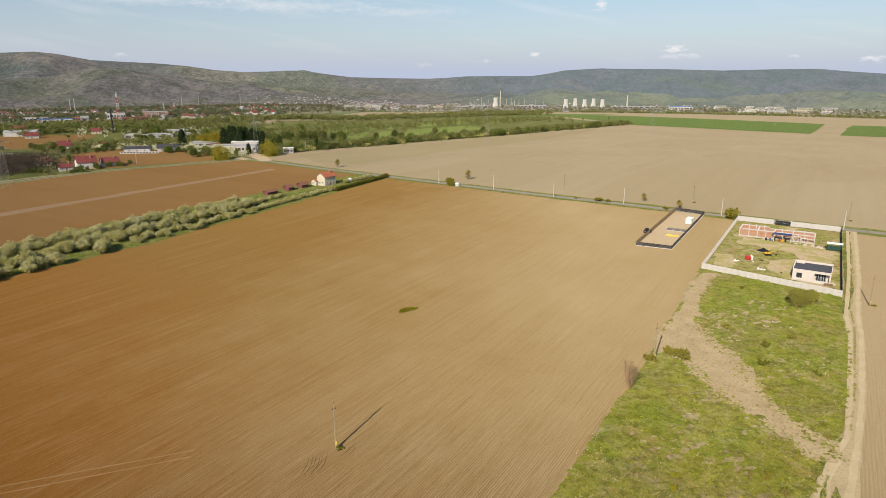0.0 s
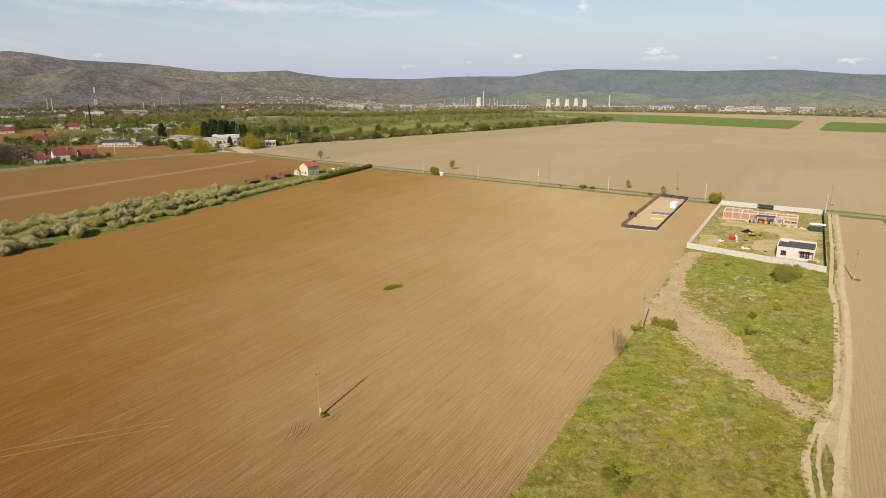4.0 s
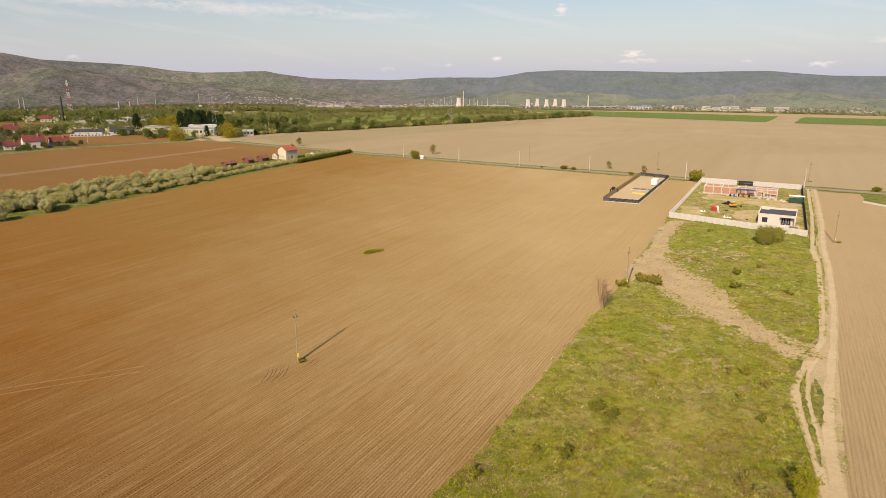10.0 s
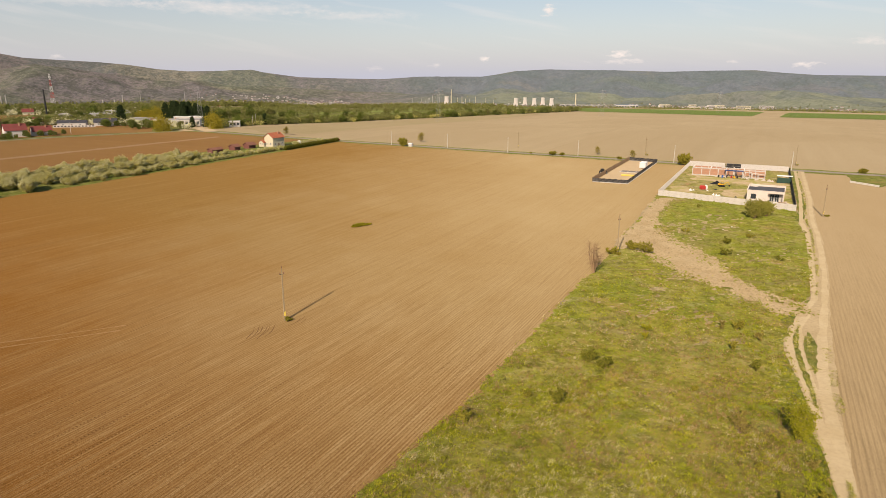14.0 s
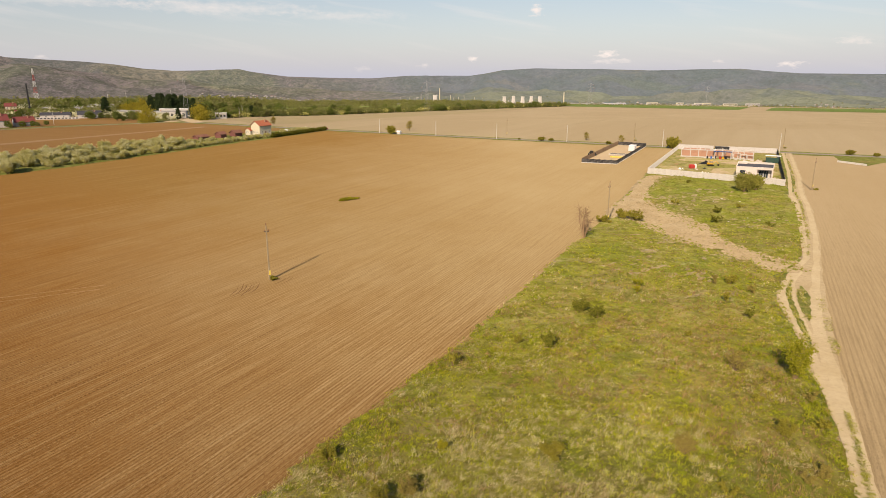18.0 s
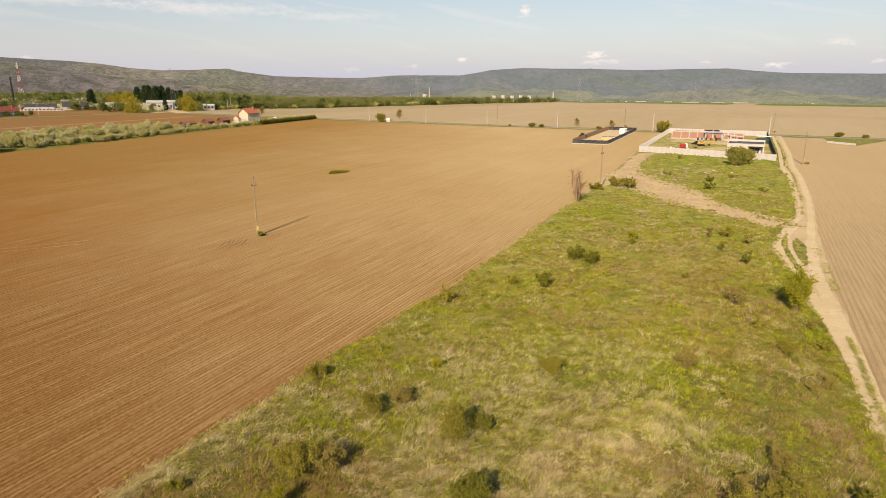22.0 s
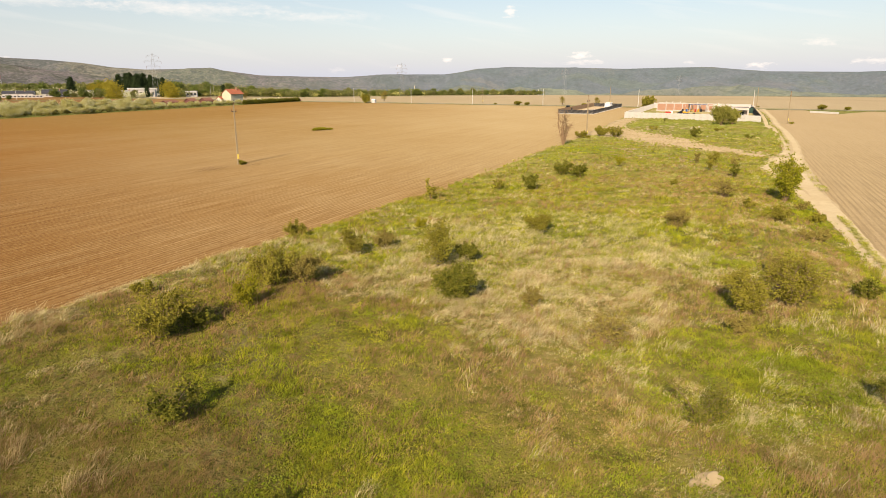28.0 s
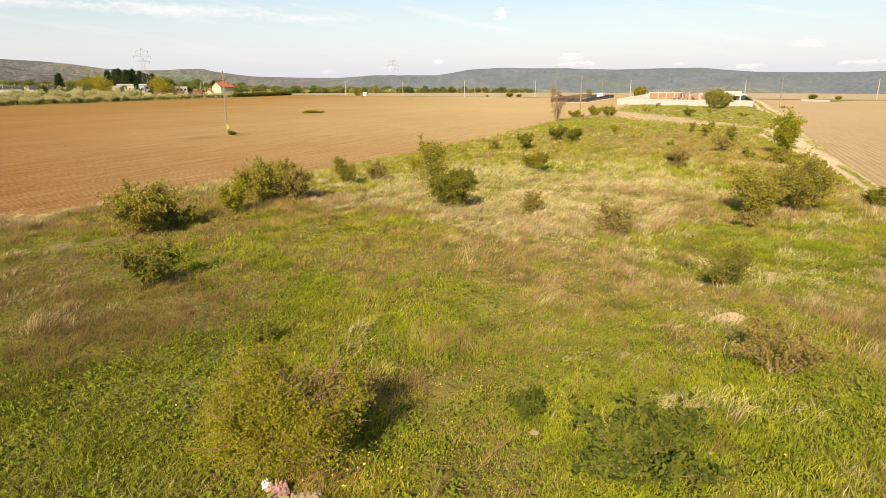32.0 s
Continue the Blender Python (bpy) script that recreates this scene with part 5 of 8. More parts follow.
woods("bare_orchard", 380, band([(-335, 400), (-300, 440), (-275, 402), (-318, 470)], 13), 6, 9, 0.55, 70, 26, "brownish bare trees by the village", LEAF_BARE)
woods("village_blossom", 110, band([(-300, 545), (-262, 550), (-215, 540), (-180, 520), (-162, 508)], 8), 3, 5.5, 0.8, 50, 29, "pale blossoming garden trees", BLOSSOM)


# ---------- building materials ----------
CONCRETE = plain("precast_concrete", (0.68, 0.64, 0.57), 0.85, 0.12, 0.25, object_vary=0.12)
POLE_CONCRETE = plain("pole_concrete", (0.37, 0.285, 0.17), 0.85, 0.12, 0.2)
DARK_BRICK = plain("dark_brick", (0.24, 0.1, 0.08), 0.9, 0.12, 0.5)
WHITE_WALL = plain("white_render", (0.68, 0.64, 0.59), 0.85, 0.06, 0.4)
CREAM_WALL = plain("cream_render", (0.68, 0.62, 0.46), 0.85, 0.06, 0.4)
GREY_WALL = plain("grey_render", (0.5, 0.48, 0.45), 0.85, 0.1, 0.4)
ORANGE_WALL = plain("orange_render", (0.52, 0.27, 0.19), 0.85, 0.08, 0.4)
BRICK = plain("hollow_brick", (0.58, 0.335, 0.215), 0.9, 0.1, 0.15)
MORTAR = plain("mortar", (0.6, 0.52, 0.44), 0.95, 0.1, 0.2)
BITUMEN = plain("bitumen_roof", (0.075, 0.075, 0.085), 0.75, 0.12, 0.5)
OPENING_SHADE = plain("opening_shade", (0.03, 0.03, 0.035), 0.6, 0.05, 0.3)
def netting():
    """Black shade net, faded and dusty in patches, more so on some sheets."""
    m = Mat("black_netting", 0.85, spec=0.2)
    p = m.at(local=True)
    c = m.mix(m.step(m.noise(0.9, 4.0, 0.6, p), 0.44, 0.62), (0.05, 0.047, 0.045), (0.15, 0.14, 0.125))
    c = m.mix(m.math("MULTIPLY", m.step(m.each(), 0.55, 1.0), 0.45), c, (0.2, 0.185, 0.165))
    return m.done(m.mix(m.step(m.noise(0.12, 3.0, 0.7, p), 0.5, 0.7), c, (0.04, 0.038, 0.036)))


NETTING = netting()
STEEL = plain("galvanised_steel", (0.42, 0.42, 0.42), 0.6, 0.1, 0.2, 0.3)
DARK_STEEL = plain("dark_steel", (0.06, 0.06, 0.06), 0.5, 0.1, 0.2, 0.5)
RED_PAINT = plain("red_paint", (0.5, 0.05, 0.035), 0.6, 0.08, 0.3)
RED_TILE = plain("red_tiles", (0.27, 0.075, 0.065), 0.8, 0.1, 0.5)
ORANGE_TILE = plain("orange_tiles", (0.42, 0.14, 0.075), 0.8, 0.1, 0.4)
BROWN_TILE = plain("brown_tiles", (0.24, 0.11, 0.075), 0.85, 0.12, 0.4)
GREY_ROOF = plain("grey_sheet_roof", (0.42, 0.41, 0.39), 0.75, 0.12, 0.8)
BLUE_SHEET = plain("blue_sheet", (0.05, 0.16, 0.45), 0.6, 0.08, 0.6)
BLUE_TARP = plain("blue_tarpaulin", (0.03, 0.05, 0.16), 0.5, 0.15, 0.4)
YELLOW_PAINT = plain("yellow_paint", (0.75, 0.42, 0.03), 0.5, 0.08, 0.3)
PALE_YELLOW = plain("yellow_board", (0.8, 0.62, 0.12), 0.7, 0.06, 0.3)
WHITE_PAINT = plain("white_paint", (0.82, 0.81, 0.78), 0.5, 0.05, 0.4)
TIMBER = plain("weathered_timber", (0.33, 0.22, 0.13), 0.9, 0.18, 0.15)
BLACK_SHEET = plain("black_sheet", (0.02, 0.02, 0.022), 0.55, 0.1, 0.3)
RUBBER = plain("rubber", (0.025, 0.025, 0.025), 0.8, 0.05, 0.2)
PINK_BAG = plain("pink_fabric", (0.56, 0.34, 0.29), 0.9, 0.2, 0.12)
DAMP_SLAB = plain("damp_slab", (0.2, 0.17, 0.14), 0.8, 0.12, 0.4)
GREEN_SHEET = plain("green_sheet", (0.04, 0.1, 0.07), 0.6, 0.1, 0.4)


def glass():
    m = Mat("window_glass", 0.08, spec=0.6)
    return m.done((0.05, 0.06, 0.065))


GLASS = glass()
LOT = Vector((84.5, 197.1, 0.0))


def lot(a, b, z=0.0, turn=0.0):
    """A pose in the building lot: a metres along the road, b metres towards it."""
    p = LOT + U * a + V * b
    return pose(p.x, p.y, z, 0, 0, LOT_TURN + turn)




def yard_mix():
    """Trodden earth with thin grass coming through."""
    m = Mat("trodden_earth", 0.95, spec=0.1)
    a, b, c = m.noise(6.0, 6.0, 0.65, dist=0.7), m.noise(1.1, 5.0, 0.7), m.noise(0.3, 4.0, 0.7)
    earth = m.mix(m.step(b, 0.35, 0.7), (0.48, 0.375, 0.24), (0.37, 0.275, 0.16))
    col = m.mix(m.math("MULTIPLY", m.step(m.math("MULTIPLY_ADD", b, 0.35, a), 0.6, 0.76), 0.85), earth, (0.3, 0.28, 0.08))
    col = m.mix(m.math("MULTIPLY", m.step(c, 0.55, 0.75), 0.4), col, (0.2, 0.16, 0.09))
    return m.done(col, m.math("MULTIPLY_ADD", b, 1.5, c), 0.15, 0.9)


YARD_MIX = yard_mix()
patch("lot_ground", [tuple((LOT + U * a + V * b)[:2]) for a, b in ((0.2, 0.2), (39, -7.3), (36.2, 82), (-1.8, 82.4))], 0.06, LOT_TURF, "patchy grass and bare earth of the building lot", "ground", 0.05)
patch("lot_earth", [tuple((LOT + U * a + V * b)[:2]) for a, b in ((12, 24), (20, 10), (25, 3), (37, -4), (36.5, 46), (27, 50), (16, 51), (6, 50), (3, 44), (14, 40), (24, 36), (25, 28), (17, 22))], 0.075, YARD_MIX, "bare trodden earth between the two buildings", "ground", 1.7, 1.0)
patch("lot_earth", [tuple((LOT + U * a + V * b)[:2]) for a, b in ((3, 6), (8, 5), (9, 15), (4, 24), (1, 20))], 0.072, YARD_MIX, "bare trodden earth in the building lot", "ground", 1.3, 0.9)
patch("lot_earth", [tuple((LOT + U * a + V * b)[:2]) for a, b in ((2, 52), (4, 66), (16, 72), (18, 81), (22, 81), (23, 70), (8, 62), (6, 52))], 0.072, YARD_MIX, "bare trodden earth behind the shell", "ground", 1.3, 0.9)


# ---------- fences ----------
def precast_fence(p0, p1, height, label, mats=(CONCRETE, CONCRETE), rows=4, skip=()):
    """Posts with concrete boards stacked between them."""
    p0, p1 = Vector((*p0, 0)), Vector((*p1, 0))
    d = p1 - p0
    n = max(1, round(d.length / 2.05))
    bay = d.length / n
    ob = thing("precast_fence", pose(p0.x, p0.y, 0, 0, 0, math.degrees(math.atan2(d.y, d.x))), label, "fence", "fences of the building lot", "structure")
    post = raw_box("post", -0.08, -0.075, -0.1, 0.08, 0.075, height + 0.06, 0.02)
    board = raw_box("board", 0.085, -0.03, 0.0, bay - 0.085, 0.03, height / rows - 0.02, 0.012)
    for i in range(n + 1):
        if not any(a < i * bay - 0.01 < b for a, b in skip):
            link("post", post, mats[1], ob).location = (i * bay, 0, 0)
    for i in range(n):
        if any(a <= (i + 0.5) * bay <= b for a, b in skip):
            continue
        for k in range(rows):
            link("board", board, mats[0], ob).location = (i * bay, 0, 0.02 + k * height / rows)
    return ob


def raw_box(name, x0, y0, z0, x1, y1, z1, bevel=0.0):
    bm = box(x0, y0, z0, x1, y1, z1, bevel)
    bmesh.ops.recalc_face_normals(bm, faces=bm.faces)
    me = bpy.data.meshes.new(name)
    bm.to_mesh(me)
    bm.free()
    return me


def net_fence(p0, p1, height, label, bay_wish=2.5, mat=NETTING, sag=0.08, post_mat=DARK_STEEL, seed=1, plinth=False):
    """Steel posts with sheets of dark netting that bulge between them."""
    rng = np.random.default_rng(seed)
    p0, p1 = Vector((*p0, 0)), Vector((*p1, 0))
    d = p1 - p0
    n = max(1, round(d.length / bay_wish))
    bay = d.length / n
    ob = thing("net_fence", pose(p0.x, p0.y, 0, 0, 0, math.degrees(math.atan2(d.y, d.x))), label, "fence", "dark net fences", "structure")
    bm = rod(bmesh.new(), (0, 0, -0.1), (0, 0, height + 0.1), 0.04, None, 8)
    me = bpy.data.meshes.new("post")
    bm.to_mesh(me)
    bm.free()
    for i in range(n + 1):
        link("post", me, post_mat, ob).location = (i * bay, 0, 0)
    sheets = []
    for k in range(4):
        nx, nz = 9, 6
        ph = rng.uniform(0, 6, 4)
        v = [((i / (nx - 1)) * bay, 0.02 + side * 0.012 + sag * math.sin(math.pi * i / (nx - 1)) * math.sin(j * 1.1 + ph[0]) + 0.02 * math.sin(i * 2.0 + ph[1]),
              0.03 + (height - 0.05 - 0.07 * math.sin(math.pi * i / (nx - 1)) * (1 + math.sin(ph[2])) * j / (nz - 1)) * j / (nz - 1)) for side in (0, 1) for j in range(nz) for i in range(nx)]
        f = [(s * nx * nz + j * nx + i, s * nx * nz + j * nx + i + 1, s * nx * nz + (j + 1) * nx + i + 1, s * nx * nz + (j + 1) * nx + i) for s in (0, 1) for j in range(nz - 1) for i in range(nx - 1)]
        sheets.append(raw_mesh("net_sheet", v, f))
    if plinth:
        part("plinth", box(0.0, -0.16, -0.05, d.length, -0.05, 0.22, 0.02), CONCRETE, ob, "pale concrete footing")
    for i in range(n):
        link("net_sheet", sheets[rng.integers(4)], mat, ob).location = (i * bay, 0, 0)
    return ob


C_NL, C_NR, C_FR, C_FL = (84.5, 197.1), (113.4, 169.4), (159.9, 246.5), (128.0, 267.6)
precast_fence(C_NL, C_NR, 1.9, "pale precast concrete fence before the meadow")
precast_fence(C_NL, C_FL, 1.9, "pale precast concrete fence beside the ploughed field")
precast_fence(C_FL, C_FR, 2.1, "white precast concrete fence along the road", (WHITE_WALL, WHITE_WALL), 4, ((14.4, 20.0),))
net_fence((113.9, 170.2), (159.7, 245.8), 1.9, "black net fence beside the dirt track", 2.5, seed=2)
gate = thing("sliding_gate", lot(16.3, 82.6, 0.05, -1.0), "dark metal sliding gate in the road fence", "gate")
for k in range(2):
    part("gate_leaf", box(-3.5 + 2.85 * k, -0.03, 0.0, -0.72 + 2.85 * k, 0.03, 1.9, 0.02), DARK_STEEL, gate)
    part("gate_frame", slab(box(-3.5 + 2.85 * k, -0.05, 1.9, -0.72 + 2.85 * k, 0.05, 1.98), -3.5 + 2.85 * k, -0.05, 0.9, -0.72 + 2.85 * k, 0.05, 0.96), STEEL, gate)

side_gate = thing("side_gate", lot(33.0, 47.6, 0.05), "dark green metal gate with a pale canopy", "gate")
for k in range(3):
    part("gate_leaf", box(0.1 + 1.45 * k, -0.03, 0.1, 1.5 + 1.45 * k, 0.03, 2.0, 0.02), GREEN_SHEET, side_gate)
for k in range(4):
    part("gate_post", rod(bmesh.new(), (0.05 + 1.45 * k, 0, 0), (0.05 + 1.45 * k, 0, 2.5), 0.05), DARK_STEEL, side_gate)
part("canopy", slab(bmesh.new(), -0.2, -0.2, 2.5, 4.9, 2.8, 2.58, 0.02), WHITE_PAINT, side_gate, "pale sheet canopy")


# ---------- the flat-roofed house ----------
def window(parent, x, y, z, w, h, along="x", mat=WHITE_PAINT, depth=0.12):
    """A framed pane with a sill, flush with a wall that faces -y (or -x)."""
    turn = Matrix.Identity(4) if along == "x" else Matrix.Rotation(radians(-90), 4, "Z")
    ob = new("window")
    ob.empty_display_size = 0.1
    ob.parent = parent
    ob.matrix_local = Matrix.Translation((x, y, z)) @ turn
    bm = bmesh.new()
    for a, b, c, d in ((0, 0, w, 0.07), (0, h - 0.07, w, h), (0, 0.07, 0.07, h - 0.07), (w - 0.07, 0.07, w, h - 0.07), (w / 2 - 0.03, 0.07, w / 2 + 0.03, h - 0.07)):
        slab(bm, a, -0.04, b, c, depth - 0.04, d)
    part("window_frame", bm, mat, ob)
    part("pane", box(0.07, 0.0, 0.07, w - 0.07, 0.03, h - 0.07), GLASS, ob)
    part("window_sill", box(-0.05, -0.12, -0.06, w + 0.05, 0.0, -0.005, 0.01), mat, ob)
    return ob


HOUSE_WALL = plain("pale_render", (0.74, 0.665, 0.585), 0.85, 0.05, 0.4)
house = thing("bungalow", lot(25.8, 2.6, 0.06), "single-storey white house with a dark flat roof and parapet", "house")
bm = bmesh.new()
slab(bm, 0, 0, 0, 1.1, 0.3, 3.5)
slab(bm, 2.6, 0, 0, 5.6, 0.3, 3.5)
slab(bm, 1.1, 0, 0, 2.6, 0.3, 1.0)
slab(bm, 1.1, 0, 2.5, 2.6, 0.3, 3.5)
slab(bm, 0, 0.3, 0, 0.3, 9.2, 3.5)
slab(bm, 0.3, 8.9, 0, 10.2, 9.2, 3.5)
slab(bm, 9.9, 1.6, 0, 10.2, 8.9, 3.5)
slab(bm, 5.3, 0.3, 0, 5.6, 2.6, 3.5)
slab(bm, 5.6, 2.3, 2.5, 9.9, 2.6, 3.5)
slab(bm, 5.6, 2.3, 0, 6.2, 2.6, 2.5)
slab(bm, 9.0, 2.3, 0, 9.9, 2.6, 2.5)
part("wall", bm, HOUSE_WALL, house)
part("porch_beam", slab(box(5.6, 0.0, 2.9, 10.2, 0.35, 3.5), 9.85, 0.352, 2.9, 10.2, 1.598, 3.5), HOUSE_WALL, house)
for x in (5.75, 9.95):
    part("porch_column", box(x - 0.13, 0.03, 0, x + 0.13, 0.31, 2.9, 0.01), HOUSE_WALL, house)
bm = slab(bmesh.new(), 0.1, 0.1, 3.505, 10.1, 9.1, 3.58)
part("roof", bm, BITUMEN, house, "dark bitumen roof")
bm = slab(slab(slab(slab(bmesh.new(), -0.1, -0.1, 3.5, 10.3, 0.095, 3.66), -0.1, 9.105, 3.5, 10.3, 9.3, 4.15), -0.1, 0.1, 3.5, 0.095, 9.1, 3.8), 10.105, 0.1, 3.5, 10.3, 9.1, 3.8)
part("parapet", bm, HOUSE_WALL, house)
part("roof_upstand", box(0.3, 7.6, 3.585, 2.6, 8.9, 4.3, 0.02), HOUSE_WALL, house)
window(house, 1.1, 0.1, 1.0, 1.5, 1.5, mat=DARK_STEEL)
window(house, 0.06, 7.2, 0.9, 2.2, 1.7, "y", DARK_STEEL)
window(house, 6.3, 2.35, 0.1, 1.2, 2.3)
window(house, 7.7, 2.35, 0.1, 1.2, 2.3)
part("porch_floor", box(5.6, -0.3, -0.05, 10.3, 2.3, 0.14, 0.01), CONCRETE, house)
part("plinth", slab(box(-0.06, -0.06, -0.06, 5.598, -0.004, 0.35), -0.06, -0.002, -0.06, -0.004, 9.2, 0.35), CONCRETE, house)


# ---------- the roofless brick shell ----------
shell = thing("building_shell", lot(2.9, 54.0, 0.06, 1.5), "roofless building shell of red brick in a pale concrete frame", "building")
brick_mesh = raw_box("brick", 0.0, 0.0, 0.0, 0.49, 0.05, 0.23, 0.012)


def brick_bay(x0, x1, y, z0, z1, hole=None):
    """Brick infill between two columns, with mortar behind and an opening if one is given."""
    bm = bmesh.new()
    if hole:
        hx0, hx1, hz0, hz1 = hole
        for a, b, c, d in ((x0, z0, hx0, z1), (hx1, z0, x1, z1), (hx0, z0, hx1, hz0), (hx0, hz1, hx1, z1)):
            slab(bm, a, y + 0.03, b, c, y + 0.28, d)
    else:
        slab(bm, x0, y + 0.03, z0, x1, y + 0.28, z1)
    part("infill", bm, BRICK, shell)
    z, row = z0 + 0.01, 0
    while z + 0.23 <= z1:
        x = x0 + 0.01 - (0.25 if row % 2 else 0)
        while x + 0.49 <= x1 + 0.01:
            if x >= x0 and not (hole and x < hole[1] and x + 0.49 > hole[0] and z < hole[3] and z + 0.23 > hole[2]):
                link("brick", brick_mesh, BRICK, shell).location = (x, y - 0.015, z)
            x += 0.51
        z, row = z + 0.25, row + 1


cols = [0, 3.3, 6.3, 9.3, 12.0, 13.3]
for i in range(4):
    x0, x1 = cols[i] + 0.3, cols[i + 1]
    brick_bay(x0, x1, 0.0, 0.45, 2.75, None if i == 0 else (x0 + 0.9, x0 + 1.9, 1.45, 2.35))
for x0, x1 in ((20.6, 22.4), (22.7, 25.6)):
    brick_bay(x0, x1, 0.0, 0.45, 2.6)
for x in (*cols[:5], 18.3, 20.3, 22.4, 25.6):
    part("column", box(x, -0.05, 0, x + 0.3, 0.3, 2.75, 0.01), CONCRETE, shell)
for x in (12.3, 15.2, 18.0):
    part("porch_column", box(x, -2.2, 0, x + 0.25, -1.95, 2.6, 0.01), CONCRETE, shell)
part("ring_beam", box(0, -0.06, 2.76, 12.3, 0.32, 3.1), CONCRETE, shell)
part("ring_beam", box(18.3, -0.06, 2.76, 25.95, 0.32, 3.05), CONCRETE, shell)
part("foundation", box(-0.1, -0.12, -0.06, 12.2, 0.34, 0.44), CONCRETE, shell)
part("foundation", box(18.4, -0.12, -0.06, 26, 0.34, 0.44), CONCRETE, shell)
part("canopy", slab(bmesh.new(), 11.8, -2.4, 2.62, 18.4, 0.6, 2.72), BLUE_TARP, shell, "dark blue sheet canopy over the entrance")
for x0, y0, x1, y1, h in ((0, 8.2, 10, 8.5, 3.0), (10.2, 6.4, 26, 6.7, 2.8), (0, 0.35, 0.3, 8.15, 3.0), (6.3, 0.35, 6.6, 8.1, 2.9), (12.0, 0.35, 12.3, 6.35, 2.9), (18.3, 0.35, 18.6, 6.35, 2.9), (25.6, 0.35, 25.9, 6.35, 2.5), (20.2, 9.0, 25.0, 9.3, 2.4), (20.2, 6.75, 20.5, 8.95, 2.4), (24.7, 6.75, 25.0, 8.95, 2.4)):
    part("inner_wall", box(x0, y0, 0, x1, y1, h - 0.26), BRICK, shell)
for x0, y0, x1, y1, h in ((-0.05, 8.15, 10.05, 8.55, 3.0), (10.15, 6.36, 26, 6.74, 2.8), (-0.03, 0.35, 0.33, 8.14, 3.0), (6.27, 0.35, 6.63, 8.14, 2.9), (11.97, 0.35, 12.33, 6.35, 2.9), (18.27, 0.35, 18.63, 6.35, 2.9), (25.57, 0.35, 25.93, 6.35, 2.5), (20.17, 8.96, 25.03, 9.34, 2.4), (20.17, 6.75, 20.53, 8.95, 2.4), (24.67, 6.75, 25.03, 8.95, 2.4)):
    part("wall_cap", box(x0, y0, h - 0.255, x1, y1, h), CONCRETE, shell)
for x, y, h in ((2.5, 8.2, 3.4), (5.0, 8.2, 3.4), (8.0, 8.2, 3.4), (14.5, 6.4, 3.2), (22.0, 6.4, 3.2)):
    part("column", box(x, y - 0.02, 0, x + 0.3, y + 0.34, h, 0.01), CONCRETE, shell)
for x, y, w, h in ((18.9, -1.6, 2.2, 2.3), (21.4, -1.9, 1.9, 2.0), (23.6, -1.5, 2.0, 1.7), (13.0, 1.4, 2.4, 2.5), (15.8, 2.2, 2.1, 2.4)):
    for px in (x, x + w):
        part("frame_post", box(px, y, 0, px + 0.24, y + 0.24, h, 0.01), CONCRETE, shell)
    part("frame_beam", box(x, y + 0.01, h + 0.005, x + w + 0.24, y + 0.23, h + 0.28, 0.01), CONCRETE, shell)
part("floor_slab", box(0.3, 0.35, -0.06, 25.6, 6.35, 0.1), YARD_SOIL, shell)


def heap(name, m, label, category, w, d, h, mat, seed, lumps=5):
    """An uneven pile: a fan of displaced rings."""
    rng = np.random.default_rng(seed)
    rings, seg = 6, 18
    v, f = [(0, 0, h)], []
    ph = rng.uniform(0, 6.3, 4)
    for k in range(1, rings + 1):
        q = k / rings
        for j in range(seg):
            a = 2 * math.pi * j / seg
            wob = 1 + 0.18 * math.sin(2 * a + ph[0]) + 0.12 * math.sin(lumps * a + ph[1])
            v.append((math.cos(a) * w / 2 * q * wob, math.sin(a) * d / 2 * q * wob, max(-0.05, h * (1 - q) ** 1.3 * (1 + 0.25 * math.sin(3 * a + k + ph[2])) - (0.05 if k == rings else 0))))
    for j in range(seg):
        f.append((0, 1 + j, 1 + (j + 1) % seg, 1 + (j + 1) % seg))
    quads = [(1 + (k - 1) * seg + j, 1 + k * seg + j, 1 + k * seg + (j + 1) % seg, 1 + (k - 1) * seg + (j + 1) % seg) for k in range(1, rings) for j in range(seg)]
    me = bpy.data.meshes.new(name)
    me.from_pydata(v, [], [t[:3] for t in f] + quads)
    me.polygons.foreach_set("use_smooth", [True] * len(me.polygons))
    ob = link(name, me, mat)
    ob.matrix_world = m
    return tagged(ob, label, category)


# loose things in the lot
digger = thing("mini_digger", lot(16.3, 28.6, 0.08, 25), "small yellow digger standing on the bare earth", "digger")
part("cab", slab(slab(bmesh.new(), -0.5, -0.5, 0.65, 0.6, 0.5, 0.95, 0.05), -0.4, -0.4, 1.9, 0.4, 0.4, 2.0), YELLOW_PAINT, digger)
for x, y in ((-0.36, -0.36), (0.36, -0.36), (-0.36, 0.36), (0.36, 0.36)):
    part("cab_post", rod(bmesh.new(), (x, y, 0.94), (x, y, 1.91), 0.035), DARK_STEEL, digger)
part("engine_cover", box(-1.3, -0.5, 0.6, -0.52, 0.5, 1.15, 0.08), YELLOW_PAINT, digger)
for y in (-0.75, 0.45):
    part("crawler_track", box(-1.2, y, 0.0, 1.0, y + 0.3, 0.5, 0.14), RUBBER, digger)
part("boom", rod(rod(bmesh.new(), (0.6, 0, 0.8), (1.9, 0, 1.7), 0.1), (1.9, 0, 1.7), (2.6, 0, 0.7), 0.08), YELLOW_PAINT, digger)
part("bucket", box(2.35, -0.3, 0.15, 2.85, 0.3, 0.65, 0.08), DARK_STEEL, digger)
heap("covered_mound", lot(14.0, 34.2, 0.05), "heap of earth under black plastic sheet", "heap", 4.2, 3.0, 1.2, BLACK_SHEET, 4)
